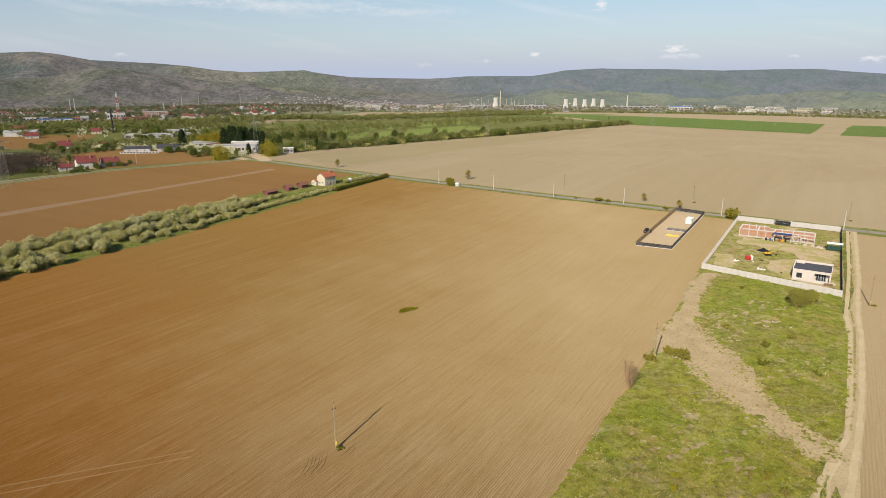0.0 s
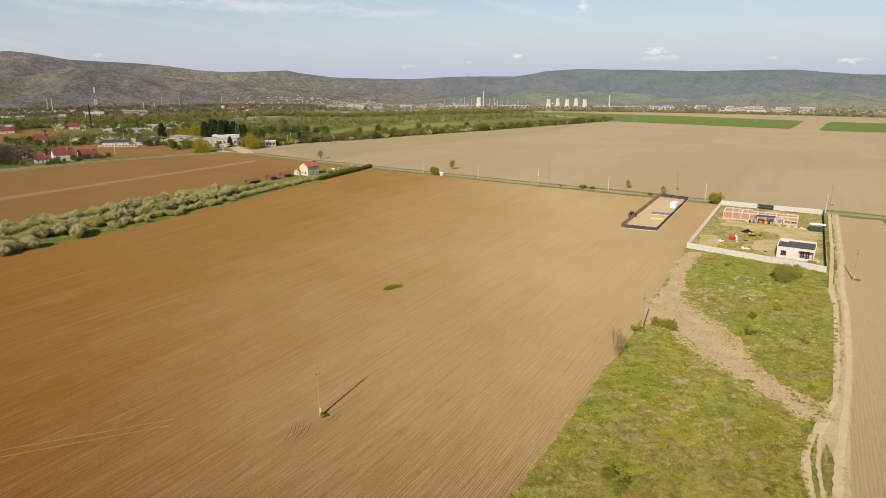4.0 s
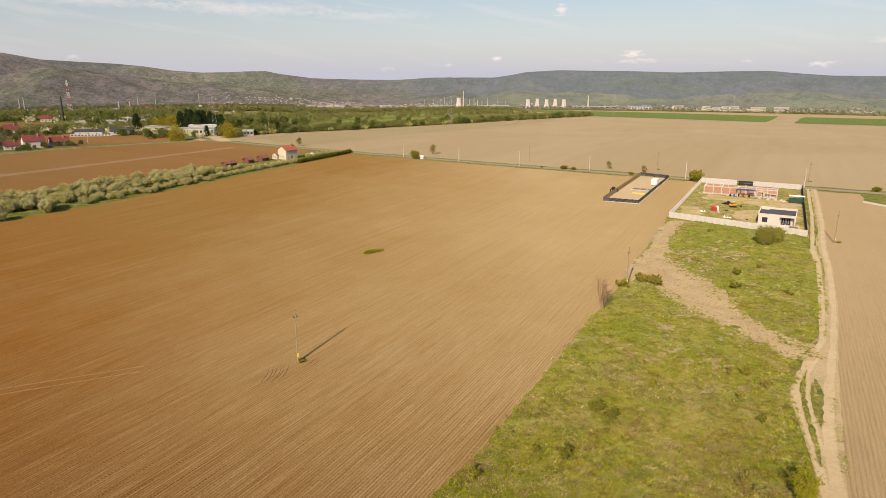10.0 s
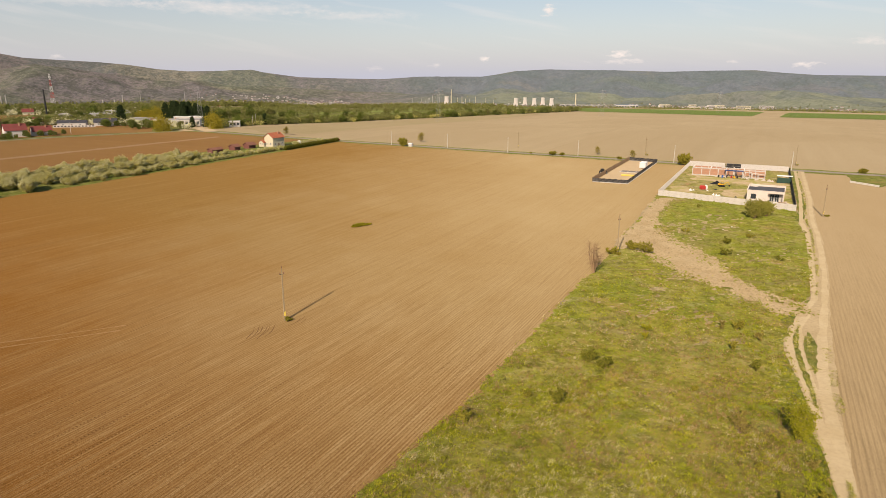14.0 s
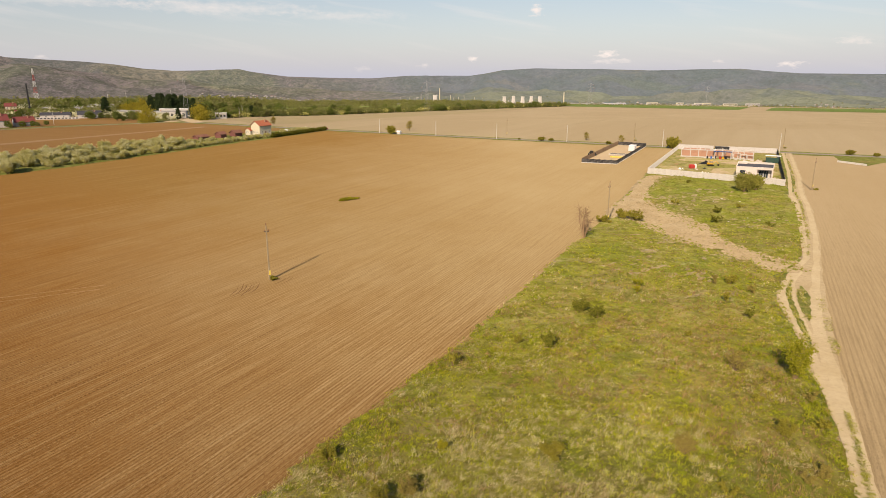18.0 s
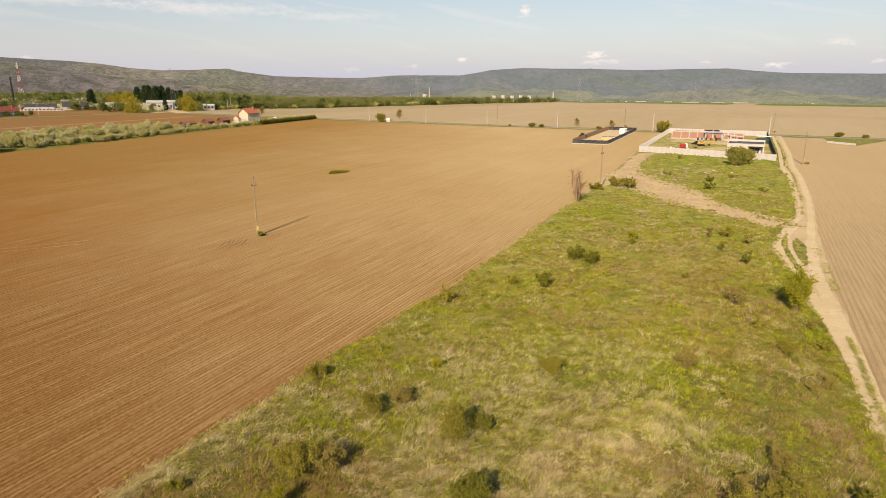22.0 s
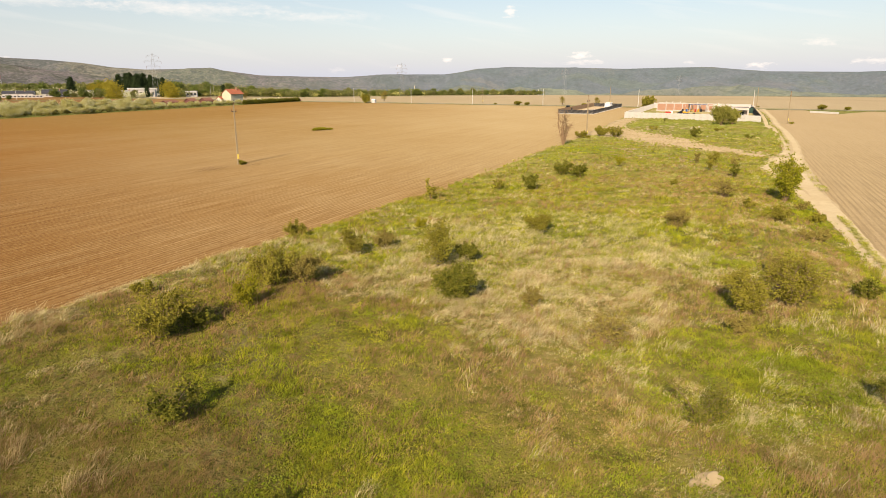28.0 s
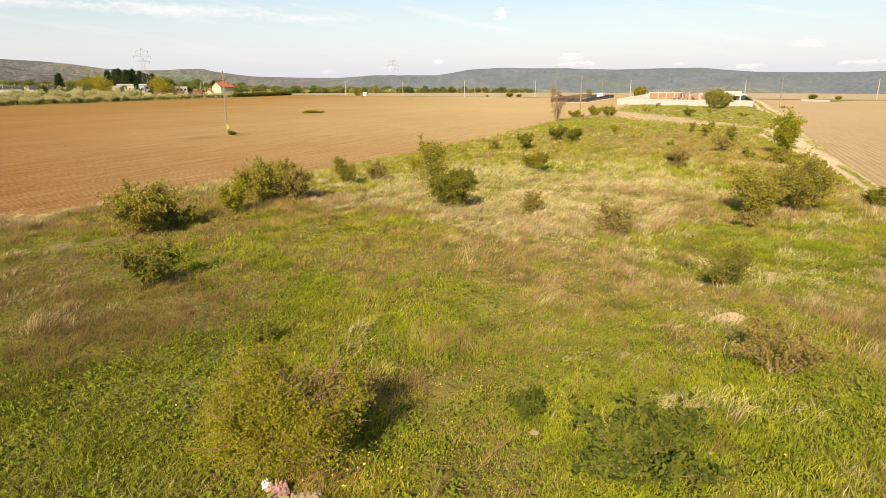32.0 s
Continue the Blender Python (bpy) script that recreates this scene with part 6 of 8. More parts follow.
tent = thing("cement_shelter", lot(11.3, 19.4, 0.07, 20), "red tarpaulin shelter with a white side", "shelter")
part("cover", slab(bmesh.new(), -1.1, -0.9, 0.0, 0.7, 0.9, 1.3, 0.25), RED_PAINT, tent)
part("side_sheet", slab(bmesh.new(), 0.72, -0.95, 0.0, 1.2, 0.9, 1.5, 0.15), WHITE_PAINT, tent)
for a, b, s in ((7.8, 15.2, 1.2), (8.6, 16.0, 0.7), (15.6, 9.5, 1.1), (16.6, 8.8, 0.9), (17.4, 9.0, 0.7), (13.0, 17.0, 0.6)):
    heap("bag_pile", lot(a, b, 0.07, a * 40), "pile of white building bags on the ground", "bags", 1.5 * s, 0.9 * s, 0.5 * s, WHITE_PAINT, int(a * 10), 3)
heap("earth_mound", lot(15.2, 20.4, 0.07), "low heap of dark rubble", "heap", 1.4, 0.9, 0.4, DARK_STEEL, 12)
heap("earth_mound", lot(22.4, 8.0, 0.07), "low heap of dark rubble", "heap", 1.1, 0.7, 0.4, DARK_STEEL, 13)
for a, b, s in ((26.0, 51.5, 1.0), (28.5, 51.2, 1.2), (30.5, 50.0, 1.3), (31.5, 49.4, 1.0), (23.0, 51.8, 0.9), (12.0, 52.6, 0.8)):
    heap("earth_mound", lot(a, b, 0.07, a * 30), "heap of pale building rubble", "heap", 1.8 * s, 1.2 * s, 0.6 * s, MORTAR, int(a * 7))
for a, b, mat, label in ((14.3, 51.4, BLUE_SHEET, "blue barrel under the canopy"), (15.6, 52.9, DARK_STEEL, "dark barrel under the canopy"), (17.4, 51.9, RED_PAINT, "red barrel under the canopy"), (18.4, 52.2, YELLOW_PAINT, "yellow barrel under the canopy"), (19.4, 52.9, DARK_STEEL, "dark barrel under the canopy"),
                         (12.9, 51.5, DARK_STEEL, "dark barrel beside the shell")):
    barrel = thing("barrel", lot(a, b, 0.08), label, "barrel", "barrels by the shell")
    bm = rod(bmesh.new(), (0, 0, 0), (0, 0, 0.95), 0.32, None, 14)
    part("drum", bm, mat, barrel)
    part("lid", rod(bmesh.new(), (0, 0, 0.955), (0, 0, 0.99), 0.335, None, 14), DARK_STEEL, barrel)
board_stack = thing("board_stack", lot(34.6, 1.0, 0.07, 8), "stack of weathered boards beside the house", "boards")
for k in range(5):
    part("board", box(-0.1 + 0.03 * k, 0, 0.13 * k, 2.2 + 0.04 * (k % 2), 1.0 - 0.1 * (k % 3), 0.11 + 0.13 * k, 0.01), TIMBER, board_stack)
heap("earth_mound", lot(36.6, 3.6, 0.07), "heap of pale building rubble", "heap", 2.4, 1.6, 0.7, MORTAR, 77)

# ---------- the small net-fenced lot ----------
N_NL, N_NR, N_FR, N_FL = (71.6, 226.1), (82.7, 220.2), (118.0, 279.0), (108.6, 288.4)
patch("plot_ground", [(72, 226.3), (82.5, 220.7), (117.6, 279), (108.6, 287.8)], 0.07, YARD_SOIL, "bare tan earth inside the net fence", "ground", 0.05)
net_fence(N_NL, N_NR, 1.55, "black net fence round the small plot", 2.2, seed=3, plinth=True)
net_fence(N_NR, N_FR, 1.55, "black net fence round the small plot", 2.4, seed=4, plinth=True)
net_fence(N_FL, N_FR, 1.55, "black net fence round the small plot", 2.4, seed=5)
net_fence(N_NL, N_FL, 1.8, "brown board and net fence round the small plot", 2.4, TIMBER, 0.03, TIMBER, seed=6)
cabin = thing("site_cabin", pose(104.6, 261.2, 0.08, 0, 0, LOT_TURN + 90), "white site cabin with a rounded roof", "cabin")
part("body", slab(bmesh.new(), -2.2, -1.2, 0.15, 2.2, 1.2, 2.3, 0.08), WHITE_PAINT, cabin)
part("roof", slab(bmesh.new(), -2.3, -1.3, 2.31, 2.3, 1.3, 2.55, 0.12), WHITE_PAINT, cabin)
part("door", box(-0.5, -1.225, 0.2, 0.4, -1.205, 2.1), GREY_WALL, cabin)
for x in (-1.8, 1.7):
    part("foot", box(x, -1.0, 0.0, x + 0.2, 1.0, 0.14), DARK_STEEL, cabin)
for k in range(3):
    p = Vector((92.3, 250.4, 0)) + U * 2.9 * k + V * 1.0
    slab_ob = thing("foundation_slab", pose(p.x, p.y, 0.07, 0, 0, LOT_TURN), "dark grey foundation panel with pale edges", "foundation", "foundation panels")
    part("panel", box(-1.3, -2.4, 0, 1.3, 2.4, 0.16, 0.01), DAMP_SLAB, slab_ob)
    part("edge", slab(box(-1.42, -2.5, -0.01, -1.305, 2.5, 0.22), -1.3, -2.52, -0.01, 1.42, -2.405, 0.22), CONCRETE, slab_ob)
boards = thing("yellow_boards", pose(89.9, 239.6, 0.08, 0, 0, LOT_TURN), "stack of bright yellow formwork boards", "boards")
for k in range(5):
    part("board", box(-2.4, -0.9 + 0.37 * k, 0.02 * (k % 2), 2.2 + 0.1 * (k % 3), -0.56 + 0.37 * k, 0.3 + 0.06 * (k % 3), 0.01), PALE_YELLOW, boards)
mixer = thing("tractor", pose(81.6, 244.6, 0.08, 0, 0, 30), "dark old tractor beside the board fence", "tractor")
part("bonnet", box(0.2, -0.35, 0.7, 1.9, 0.35, 1.25, 0.08), DARK_STEEL, mixer)
part("cab", slab(bmesh.new(), -0.9, -0.6, 0.8, 0.2, 0.6, 2.2, 0.12), DARK_STEEL, mixer)
for x, y, r in ((-0.6, -0.85, 0.75), (-0.6, 0.65, 0.75), (1.5, -0.7, 0.42), (1.5, 0.5, 0.42)):
    w = part("wheel", rod(bmesh.new(), (x, y, r), (x, y + 0.25, r), r, None, 18), RUBBER, mixer)
    part("rim", rod(bmesh.new(), (x, y - 0.02, r), (x, y + 0.27, r), r * 0.5, None, 12), GREY_WALL, w)

# the walled plot beside the road
low = precast_fence((168.6, 207.6), (165.8, 218.4), 0.7, "low pale concrete wall of an empty plot", (CONCRETE, CONCRETE), 2)
patch("plot_grass", [(168.6, 207), (166, 218), (183, 246), (190, 236), (200, 226)], 0.05, VERGE, "overgrown green plot beside the road", "ground", 0.5)


# ---------- poles ----------
def pole_parts(ob, h, arm=True, band=None):
    bm = bmesh.new()
    bmesh.ops.create_cone(bm, cap_ends=True, segments=4, radius1=0.18, radius2=0.1, depth=h + 0.3, matrix=Matrix.Translation((0, 0, h / 2 - 0.15)) @ Matrix.Rotation(radians(45), 4, "Z"))
    part("shaft", bm, POLE_CONCRETE, ob)
    if arm:
        part("cross_arm", slab(bmesh.new(), -0.36, -0.05, h * 0.88, 0.36, 0.05, h * 0.88 + 0.09), DARK_STEEL, ob)
        for x in (-0.31, 0.31):
            bm = rod(rod(bmesh.new(), (x, 0, h * 0.88 + 0.09), (x, 0, h * 0.88 + 0.2), 0.05), (x, 0, h * 0.88 + 0.2), (x, 0, h * 0.88 + 0.34), 0.07, 0.05)
            part("insulator", bm, BROWN_TILE, ob)
        part("insulator", rod(bmesh.new(), (0, 0, h), (0, 0, h + 0.3), 0.06, 0.05), BROWN_TILE, ob)
    if band:
        part("marker_plate", box(-0.13, -0.2, 0.8, 0.13, -0.17, 1.5), PALE_YELLOW, ob, "yellow warning plate")
    return ob


field_pole = pole_parts(thing("utility_pole", pose(-18.2, 94.0, 0.02, 0, 0, 30), "slim concrete power pole standing in the ploughed field", "pole", "power poles in the fields"), 8.5, True, True)
for x, y in ((46.7, 128.2), (116.6, 162.2), (186.0, 196.5), (123.7, 307.2), (175.2, 265.7), (67, 346), (-83, 60)):
    copy_thing(field_pole, pose(x, y, 0.02, 0, 0, 30))


def road_pole_parts(ob):
    part("shaft", rod(bmesh.new(), (0, 0, -0.1), (0, 0, 7.8), 0.16, 0.1, 8), CONCRETE, ob)
    part("bracket", slab(bmesh.new(), -0.04, -0.35, 7.2, 0.04, 0.35, 7.28), STEEL, ob)
    return ob


road_pole = road_pole_parts(thing("road_pole", pose(88.7, 304.6, 0.05, 0, 0, -33), "pale concrete pole beside the country road", "pole", "poles along the road"))
for x, y in ((57.2, 322.8), (27.9, 345.5), (125.0, 277.2), (163.4, 250.2), (200.8, 222.6), (-2.5, 366), (-115.2, 531.2), (-118, 556), (-221.3, 455.3)):
    copy_thing(road_pole, pose(x, y, 0.05, 0, 0, -33))
for x, y in ((-18.2, 94.0), (46.2, 127.6), (116.9, 162.0), (123.7, 306.9), (175.2, 265.4)):
    shrub("weed_tuft", pose(x + 0.5, y - 0.3, 0.02), "tuft of weeds at the foot of a pole", shrub_data(int(x + 400), 0.6, 1.4, 14, 7, 10, 0.1), LEAF_GREEN, TWIG, "weeds round the poles")
clump_ob = shrub("grass_clump", pose(-10.5, 158.6, 0.02, 0, 0, 20), "oblong clump of weeds standing in the ploughed field", shrub_data(301, 0.6, 2.4, 24, 9, 16, 0.16), LEAF_YELLOW, TWIG, "weeds in the field")
for x, y, s in ((-9.2, 159.6, 1.1), (-7.8, 160.4, 0.8), (-11.3, 157.8, 0.7)):
    put_copy(clump_ob, x, y, x * 50, s, s * 0.8, 0.02)


# ---------- lattice pylons ----------
def lattice(bm, h, base, top, bays, r):
    for k in range(bays):
        z0, z1 = h * k / bays, h * (k + 1) / bays
        a, b = base + (top - base) * k / bays, base + (top - base) * (k + 1) / bays
        for sx, sy, tx, ty in ((1, 1, 1, -1), (1, -1, -1, -1), (-1, -1, -1, 1), (-1, 1, 1, 1)):
            rod(bm, (sx * a, sy * a, z0), (sx * b, sy * b, z1), r, None, 4)
            rod(bm, (sx * a, sy * a, z0), (tx * b, ty * b, z1), r * 0.6, None, 3)
            rod(bm, (tx * a, ty * a, z0), (sx * b, sy * b, z1), r * 0.6, None, 3)
    return bm


pylon = thing("power_pylon", pose(-145.1, 493.6, 0, 0, 0, 20), "tall grey steel lattice power pylon", "pylon", "power pylons")
part("mast", lattice(bmesh.new(), 31, 2.2, 0.45, 10, 0.03), STEEL, pylon)
for z, w in ((22, 4.6), (25.5, 5.8), (29, 4.2)):
    bm = rod(rod(rod(bmesh.new(), (-w, 0, z), (w, 0, z), 0.05, None, 4), (-w, 0, z), (0, 0, z + 1.2), 0.04, None, 4), (w, 0, z), (0, 0, z + 1.2), 0.04, None, 4)
    part("cross_arm", bm, STEEL, pylon)
    for x in (-w + 0.2, w - 0.2):
        part("insulator", rod(bmesh.new(), (x, 0, z - 1.5), (x, 0, z), 0.09, None, 6), BROWN_TILE, pylon)
for x, y in ((41.7, 615), (-246.0, 352), (246, 753), (486, 936)):
    copy_thing(pylon, pose(x, y, land_at(x, y), 0, 0, 20))
mast = thing("radio_mast", pose(-409, 811, 0), "red and white steel lattice radio mast", "mast")
for k in range(6):
    bm = lattice(bmesh.new(), 7, 2.3 - 0.32 * k, 1.98 - 0.32 * k, 3, 0.08)
    bmesh.ops.translate(bm, verts=bm.verts, vec=(0, 0, 7 * k))
    part("mast_section", bm, WHITE_PAINT if k % 2 else RED_PAINT, mast)
for z in (24, 30, 37):
    part("antenna", slab(slab(bmesh.new(), -1.2, -0.2, z, -1.0, 0.2, z + 2.0), 1.0, -0.2, z, 1.2, 0.2, z + 2.0), WHITE_PAINT, mast)


# ---------- houses ----------
def gable_house(name, m, label, w, d, h, rise, wall_mat, roof_mat, group="", windows=True, chimney=True, over=0.5):
    """Walls with two gables, a pitched roof (ridge along x), windows, door and chimney."""
    ob = thing(name, m, label, "house", group)
    me = bpy.data.meshes.new("wall")
    v = [(0, 0, 0), (w, 0, 0), (w, d, 0), (0, d, 0), (0, 0, h), (w, 0, h), (w, d, h), (0, d, h), (0, d / 2, h + rise - 0.06), (w, d / 2, h + rise - 0.06)]
    me.from_pydata(v, [], [(0, 1, 5, 4), (2, 3, 7, 6), (1, 2, 6, 9, 5), (3, 0, 4, 8, 7), (0, 3, 2, 1)])
    link("wall", me, wall_mat, ob)
    k = over * rise / (d / 2)
    bm = bmesh.new()
    for s in (0, 1):
        y0, y1 = (-over, d / 2) if s == 0 else (d + over, d / 2)
        a = [bm.verts.new(p) for p in ((-over, y0, h - k), (w + over, y0, h - k), (w + over, y1, h + rise), (-over, y1, h + rise))]
        b = [bm.verts.new((p.co.x, p.co.y, p.co.z + 0.16)) for p in a]
        bm.faces.new(a)
        bm.faces.new(b)
        for i in range(4):
            bm.faces.new((a[i], a[(i + 1) % 4], b[(i + 1) % 4], b[i]))
    part("roof", bm, roof_mat, ob)
    if chimney:
        part("chimney", box(w * 0.7, d * 0.3, h, w * 0.7 + 0.6, d * 0.3 + 0.6, h + rise + 0.9, 0.03), BRICK, ob)
    if windows:
        storeys = max(1, int(h // 2.7))
        for s in range(storeys):
            for x in np.linspace(w * 0.2, w * 0.8, 3):
                if s == 0 and abs(x - w / 2) < 0.1:
                    continue
                window(ob, x - 0.55, 0.0, 0.95 + 2.8 * s, 1.1, 1.25)
            for y in (d * 0.3, d * 0.7):
                window(ob, 0.0, y + 0.5, 0.95 + 2.8 * s, 1.0, 1.25, "y")
        part("door", box(w / 2 - 0.5, -0.05, 0.0, w / 2 + 0.5, 0.0, 2.05, 0.01), TIMBER, ob)
    return ob


gable_house("farmhouse", pose(-67.5, 357.0, 0, 0, 0, 57), "two-storey cream house with an orange tiled roof", 9.0, 6.2, 5.2, 2.3, CREAM_WALL, ORANGE_TILE)
annex = gable_house("farm_annex", pose(-72.9, 358.6, 0, 0, 0, 57), "low cream annex with an orange tiled roof", 4.5, 3.6, 2.4, 1.2, CREAM_WALL, ORANGE_TILE, over=0.3)
gable_house("shed", pose(-79.0, 349.5, 0, 0, 0, 57), "low brick shed with a rusty brown roof", 5.0, 4.0, 2.0, 1.2, DARK_BRICK, BROWN_TILE, "farm sheds", False, False)
gable_house("shed", pose(-84.5, 341.0, 0, 0, 0, 57), "dark brick shed with a brown roof", 4.0, 4.0, 2.0, 1.1, DARK_BRICK, BROWN_TILE, "farm sheds", False, False)
gable_house("shed", pose(-92.5, 328.0, 0, 0, 0, 57), "long low shed with a brown roof", 7.0, 3.4, 1.7, 0.8, DARK_BRICK, BROWN_TILE, "farm sheds", False, False)
tank = thing("water_tank", pose(-55.5, 372, 0.06), "round white plastic water tank", "tank")
part("tank_body", rod(bmesh.new(), (0, 0, 0), (0, 0, 1.9), 1.1, None, 18), WHITE_PAINT, tank)
part("lid", rod(bmesh.new(), (0, 0, 1.9), (0, 0, 2.2), 1.1, 0.4, 18), WHITE_PAINT, tank)
hut = gable_house("road_hut", pose(7.0, 356.0, 0.05, 0, 0, -33), "tiny white hut beside the road", 2.0, 1.6, 1.4, 0.5, WHITE_WALL, WHITE_PAINT, "", False, False, 0.15)


def car(name, m, label, paint):
    ob = thing(name, m, label, "car")
    bm = slab(bmesh.new(), -2.0, -0.85, 0.35, 2.0, 0.85, 0.9, 0.15)
    part("body", bm, paint, ob)
    part("cabin", slab(bmesh.new(), -1.1, -0.72, 0.9, 1.0, 0.72, 1.42, 0.2), GLASS, ob)
    part("roof", slab(bmesh.new(), -0.8, -0.66, 1.42, 0.7, 0.66, 1.47), paint, ob)
    for x in (-1.25, 1.25):
        for y in (-0.88, 0.66):
            w = part("wheel", rod(bmesh.new(), (x, y, 0.32), (x, y + 0.22, 0.32), 0.32, None, 14), RUBBER, ob)
            part("rim", rod(bmesh.new(), (x, y - 0.01, 0.32), (x, y + 0.23, 0.32), 0.18, None, 10), STEEL, w)
    return ob


car("parked_car", pose(-36.0, 395.5, 0.1, 0, 0, -37), "red hatchback standing on the country road", RED_PAINT)

# the village beside the works
VILLAGE = ((-246, 424, 12, 9, 4.6, 3.6, WHITE_WALL, RED_TILE, "white house with a bright red tiled roof", 40), (-236, 437, 11, 8, 3.0, 3.0, WHITE_WALL, RED_TILE, "long low house with a bright red roof", 40), (-253, 415, 8, 6, 2.8, 2.4, WHITE_WALL, RED_TILE, "small white house with a red roof", 40),
           (-284, 441, 9, 8, 2.8, 2.6, CREAM_WALL, BROWN_TILE, "cream house with a brown tiled roof", 30), (-330, 545, 10, 8, 3.0, 4.0, WHITE_WALL, RED_TILE, "white house with a steep red roof", 35), (-297, 552, 9, 7, 2.8, 2.6, ORANGE_WALL, RED_TILE, "orange house with a red roof", 20),
           (-340, 470, 16, 7, 2.6, 1.8, WHITE_WALL, GREY_ROOF, "long low white outbuilding", 25), (-262, 520, 20, 7, 3.2, 1.6, WHITE_WALL, BITUMEN, "long white house with a black roof", 12), (-238, 528, 16, 9, 3.0, 2.6, WHITE_WALL, BITUMEN, "white house with a large black roof", 15),
           (-200, 545, 8, 6, 2.6, 2.0, CREAM_WALL, BROWN_TILE, "cream cottage with a brown roof", 20), (-186, 540, 9, 6, 2.8, 2.0, WHITE_WALL, GREY_ROOF, "white cottage with a grey roof", 10), (-420, 640, 12, 8, 3.0, 3.0, WHITE_WALL, RED_TILE, "white house with a red roof", 30),
           (-440, 600, 14, 8, 3.0, 3.0, ORANGE_WALL, BROWN_TILE, "orange house with a brown roof", 30), (-455, 660, 30, 12, 4.5, 2.0, WHITE_WALL, GREY_ROOF, "long white hall with a grey roof", 15), (-380, 690, 10, 8, 3.4, 3.0, CREAM_WALL, RED_TILE, "cream house with a red roof", 25), (-470, 700, 12, 9, 5.0, 3.0, ORANGE_WALL, RED_TILE, "tall orange house with a red roof", 25))
for x, y, w, d, h, rise, wm, rm, label, turn in VILLAGE:
    gable_house("village_house", pose(x, y, 0, 0, 0, turn), label, w, d, h, rise, wm, rm, "village houses")
garden_wall = thing("garden_wall", pose(-262, 513, 0, 0, 0, 8), "white garden wall with dark panels as openings", "wall", kind="structure")
part("wall_body", box(0, 0, 0, 30, 0.3, 1.7, 0.02), WHITE_WALL, garden_wall)
# no holes: dark panels on the face paint the shade inside openings
for k in range(12):
    part("opening", box(0.8 + 2.45 * k, -0.03, 0.5, 2.2 + 2.45 * k, -0.004, 1.35, 0.01), OPENING_SHADE, garden_wall)


def hall(name, m, label, w, d, h, wall_mat, roof_mat, windows=6, storeys=1, group="works halls"):
    """A flat-roofed hall with rows of windows."""
    ob = thing(name, m, label, "building", group)
    part("wall", box(0, 0, 0, w, d, h), wall_mat, ob)
    part("roof", box(-0.3, -0.3, h + 0.005, w + 0.3, d + 0.3, h + 0.4, 0.03), roof_mat, ob)
    for s in range(storeys):
        z = h * (s + 0.35) / storeys
        for i in range(windows):
            part("window", box(w * (i + 0.2) / windows, -0.06, z, w * (i + 0.8) / windows, -0.005, z + h * 0.38 / storeys), GLASS, ob)
    return ob


hall("works_hall", pose(-172, 522, 0, 0, 0, 10), "white flat-roofed hall of the works", 17, 12, 5.0, WHITE_WALL, GREY_ROOF)
hall("works_hall", pose(-196, 536, 0, 0, 0, 5), "low white hall of the works", 22, 10, 4.0, WHITE_WALL, GREY_ROOF)
hall("works_hall", pose(-182, 546, 0, 0, 0, 5), "white hall with a pale roof", 24, 8, 6.0, WHITE_WALL, WHITE_PAINT)
hall("works_hall", pose(-222, 560, 0, 0, 0, 8), "long low grey hall of the works", 34, 16, 4.0, GREY_WALL, GREY_ROOF)
hall("works_hall", pose(-130, 515, 0, 0, 0, 8), "small white works gatehouse", 8, 6, 4.0, WHITE_WALL, WHITE_PAINT, 3)
hall("works_hall", pose(-320, 640, 0, 0, 0, 12), "long grey hall behind the village", 46, 18, 3.4, GREY_WALL, GREY_ROOF)
hall("works_hall", pose(-300, 690, 0, 0, 0, 10), "pale hall behind the village", 26, 14, 4.0, GREY_WALL, GREY_ROOF)
hall("works_hall", pose(-270, 655, 0, 0, 0, 8), "grey hall behind the village", 36, 14, 3.6, GREY_WALL, GREY_ROOF)
stack = thing("chimney_stack", pose(-367, 711, 0), "slim dark brick factory chimney", "chimney")
part("shaft", rod(bmesh.new(), (0, 0, 0), (0, 0, 25), 1.1, 0.7, 14), DARK_STEEL, stack)
part("rim", rod(bmesh.new(), (0, 0, 25), (0, 0, 25.5), 0.8, None, 14), DARK_STEEL, stack)

# ---------- the town on the river plain ----------
school = hall("school_block", pose(-802, 1723, land_at(-802, 1723), 0, 0, 24), "orange and white three-storey block", 61, 20, 16, ORANGE_WALL, GREY_ROOF, 0, 1, "town blocks")
for s in range(3):
    part("window_band", box(5.4, -0.14, 1.6 + 5.2 * s, 55.6, -0.008, 5.0 + 5.2 * s), WHITE_WALL, school)
    for i in range(11):
        part("window", box(6.6 + 4.4 * i, -0.25, 2.1 + 5.2 * s, 9.4 + 4.4 * i, -0.15, 4.5 + 5.2 * s), GLASS, school)
templates = []
for k, (wm, rm) in enumerate(((WHITE_WALL, RED_TILE), (CREAM_WALL, BROWN_TILE), (WHITE_WALL, BROWN_TILE), (GREY_WALL, GREY_ROOF))):
    x, y = -1150 + 70 * k, 1900 + 40 * k
    templates.append(gable_house("town_house", pose(x, y, land_at(x, y), 0, 0, 20 * k), "far town house with a pitched roof", 12, 9, 5, 3.5, wm, rm, "houses of the far town", False, False))
rng = np.random.default_rng(31)
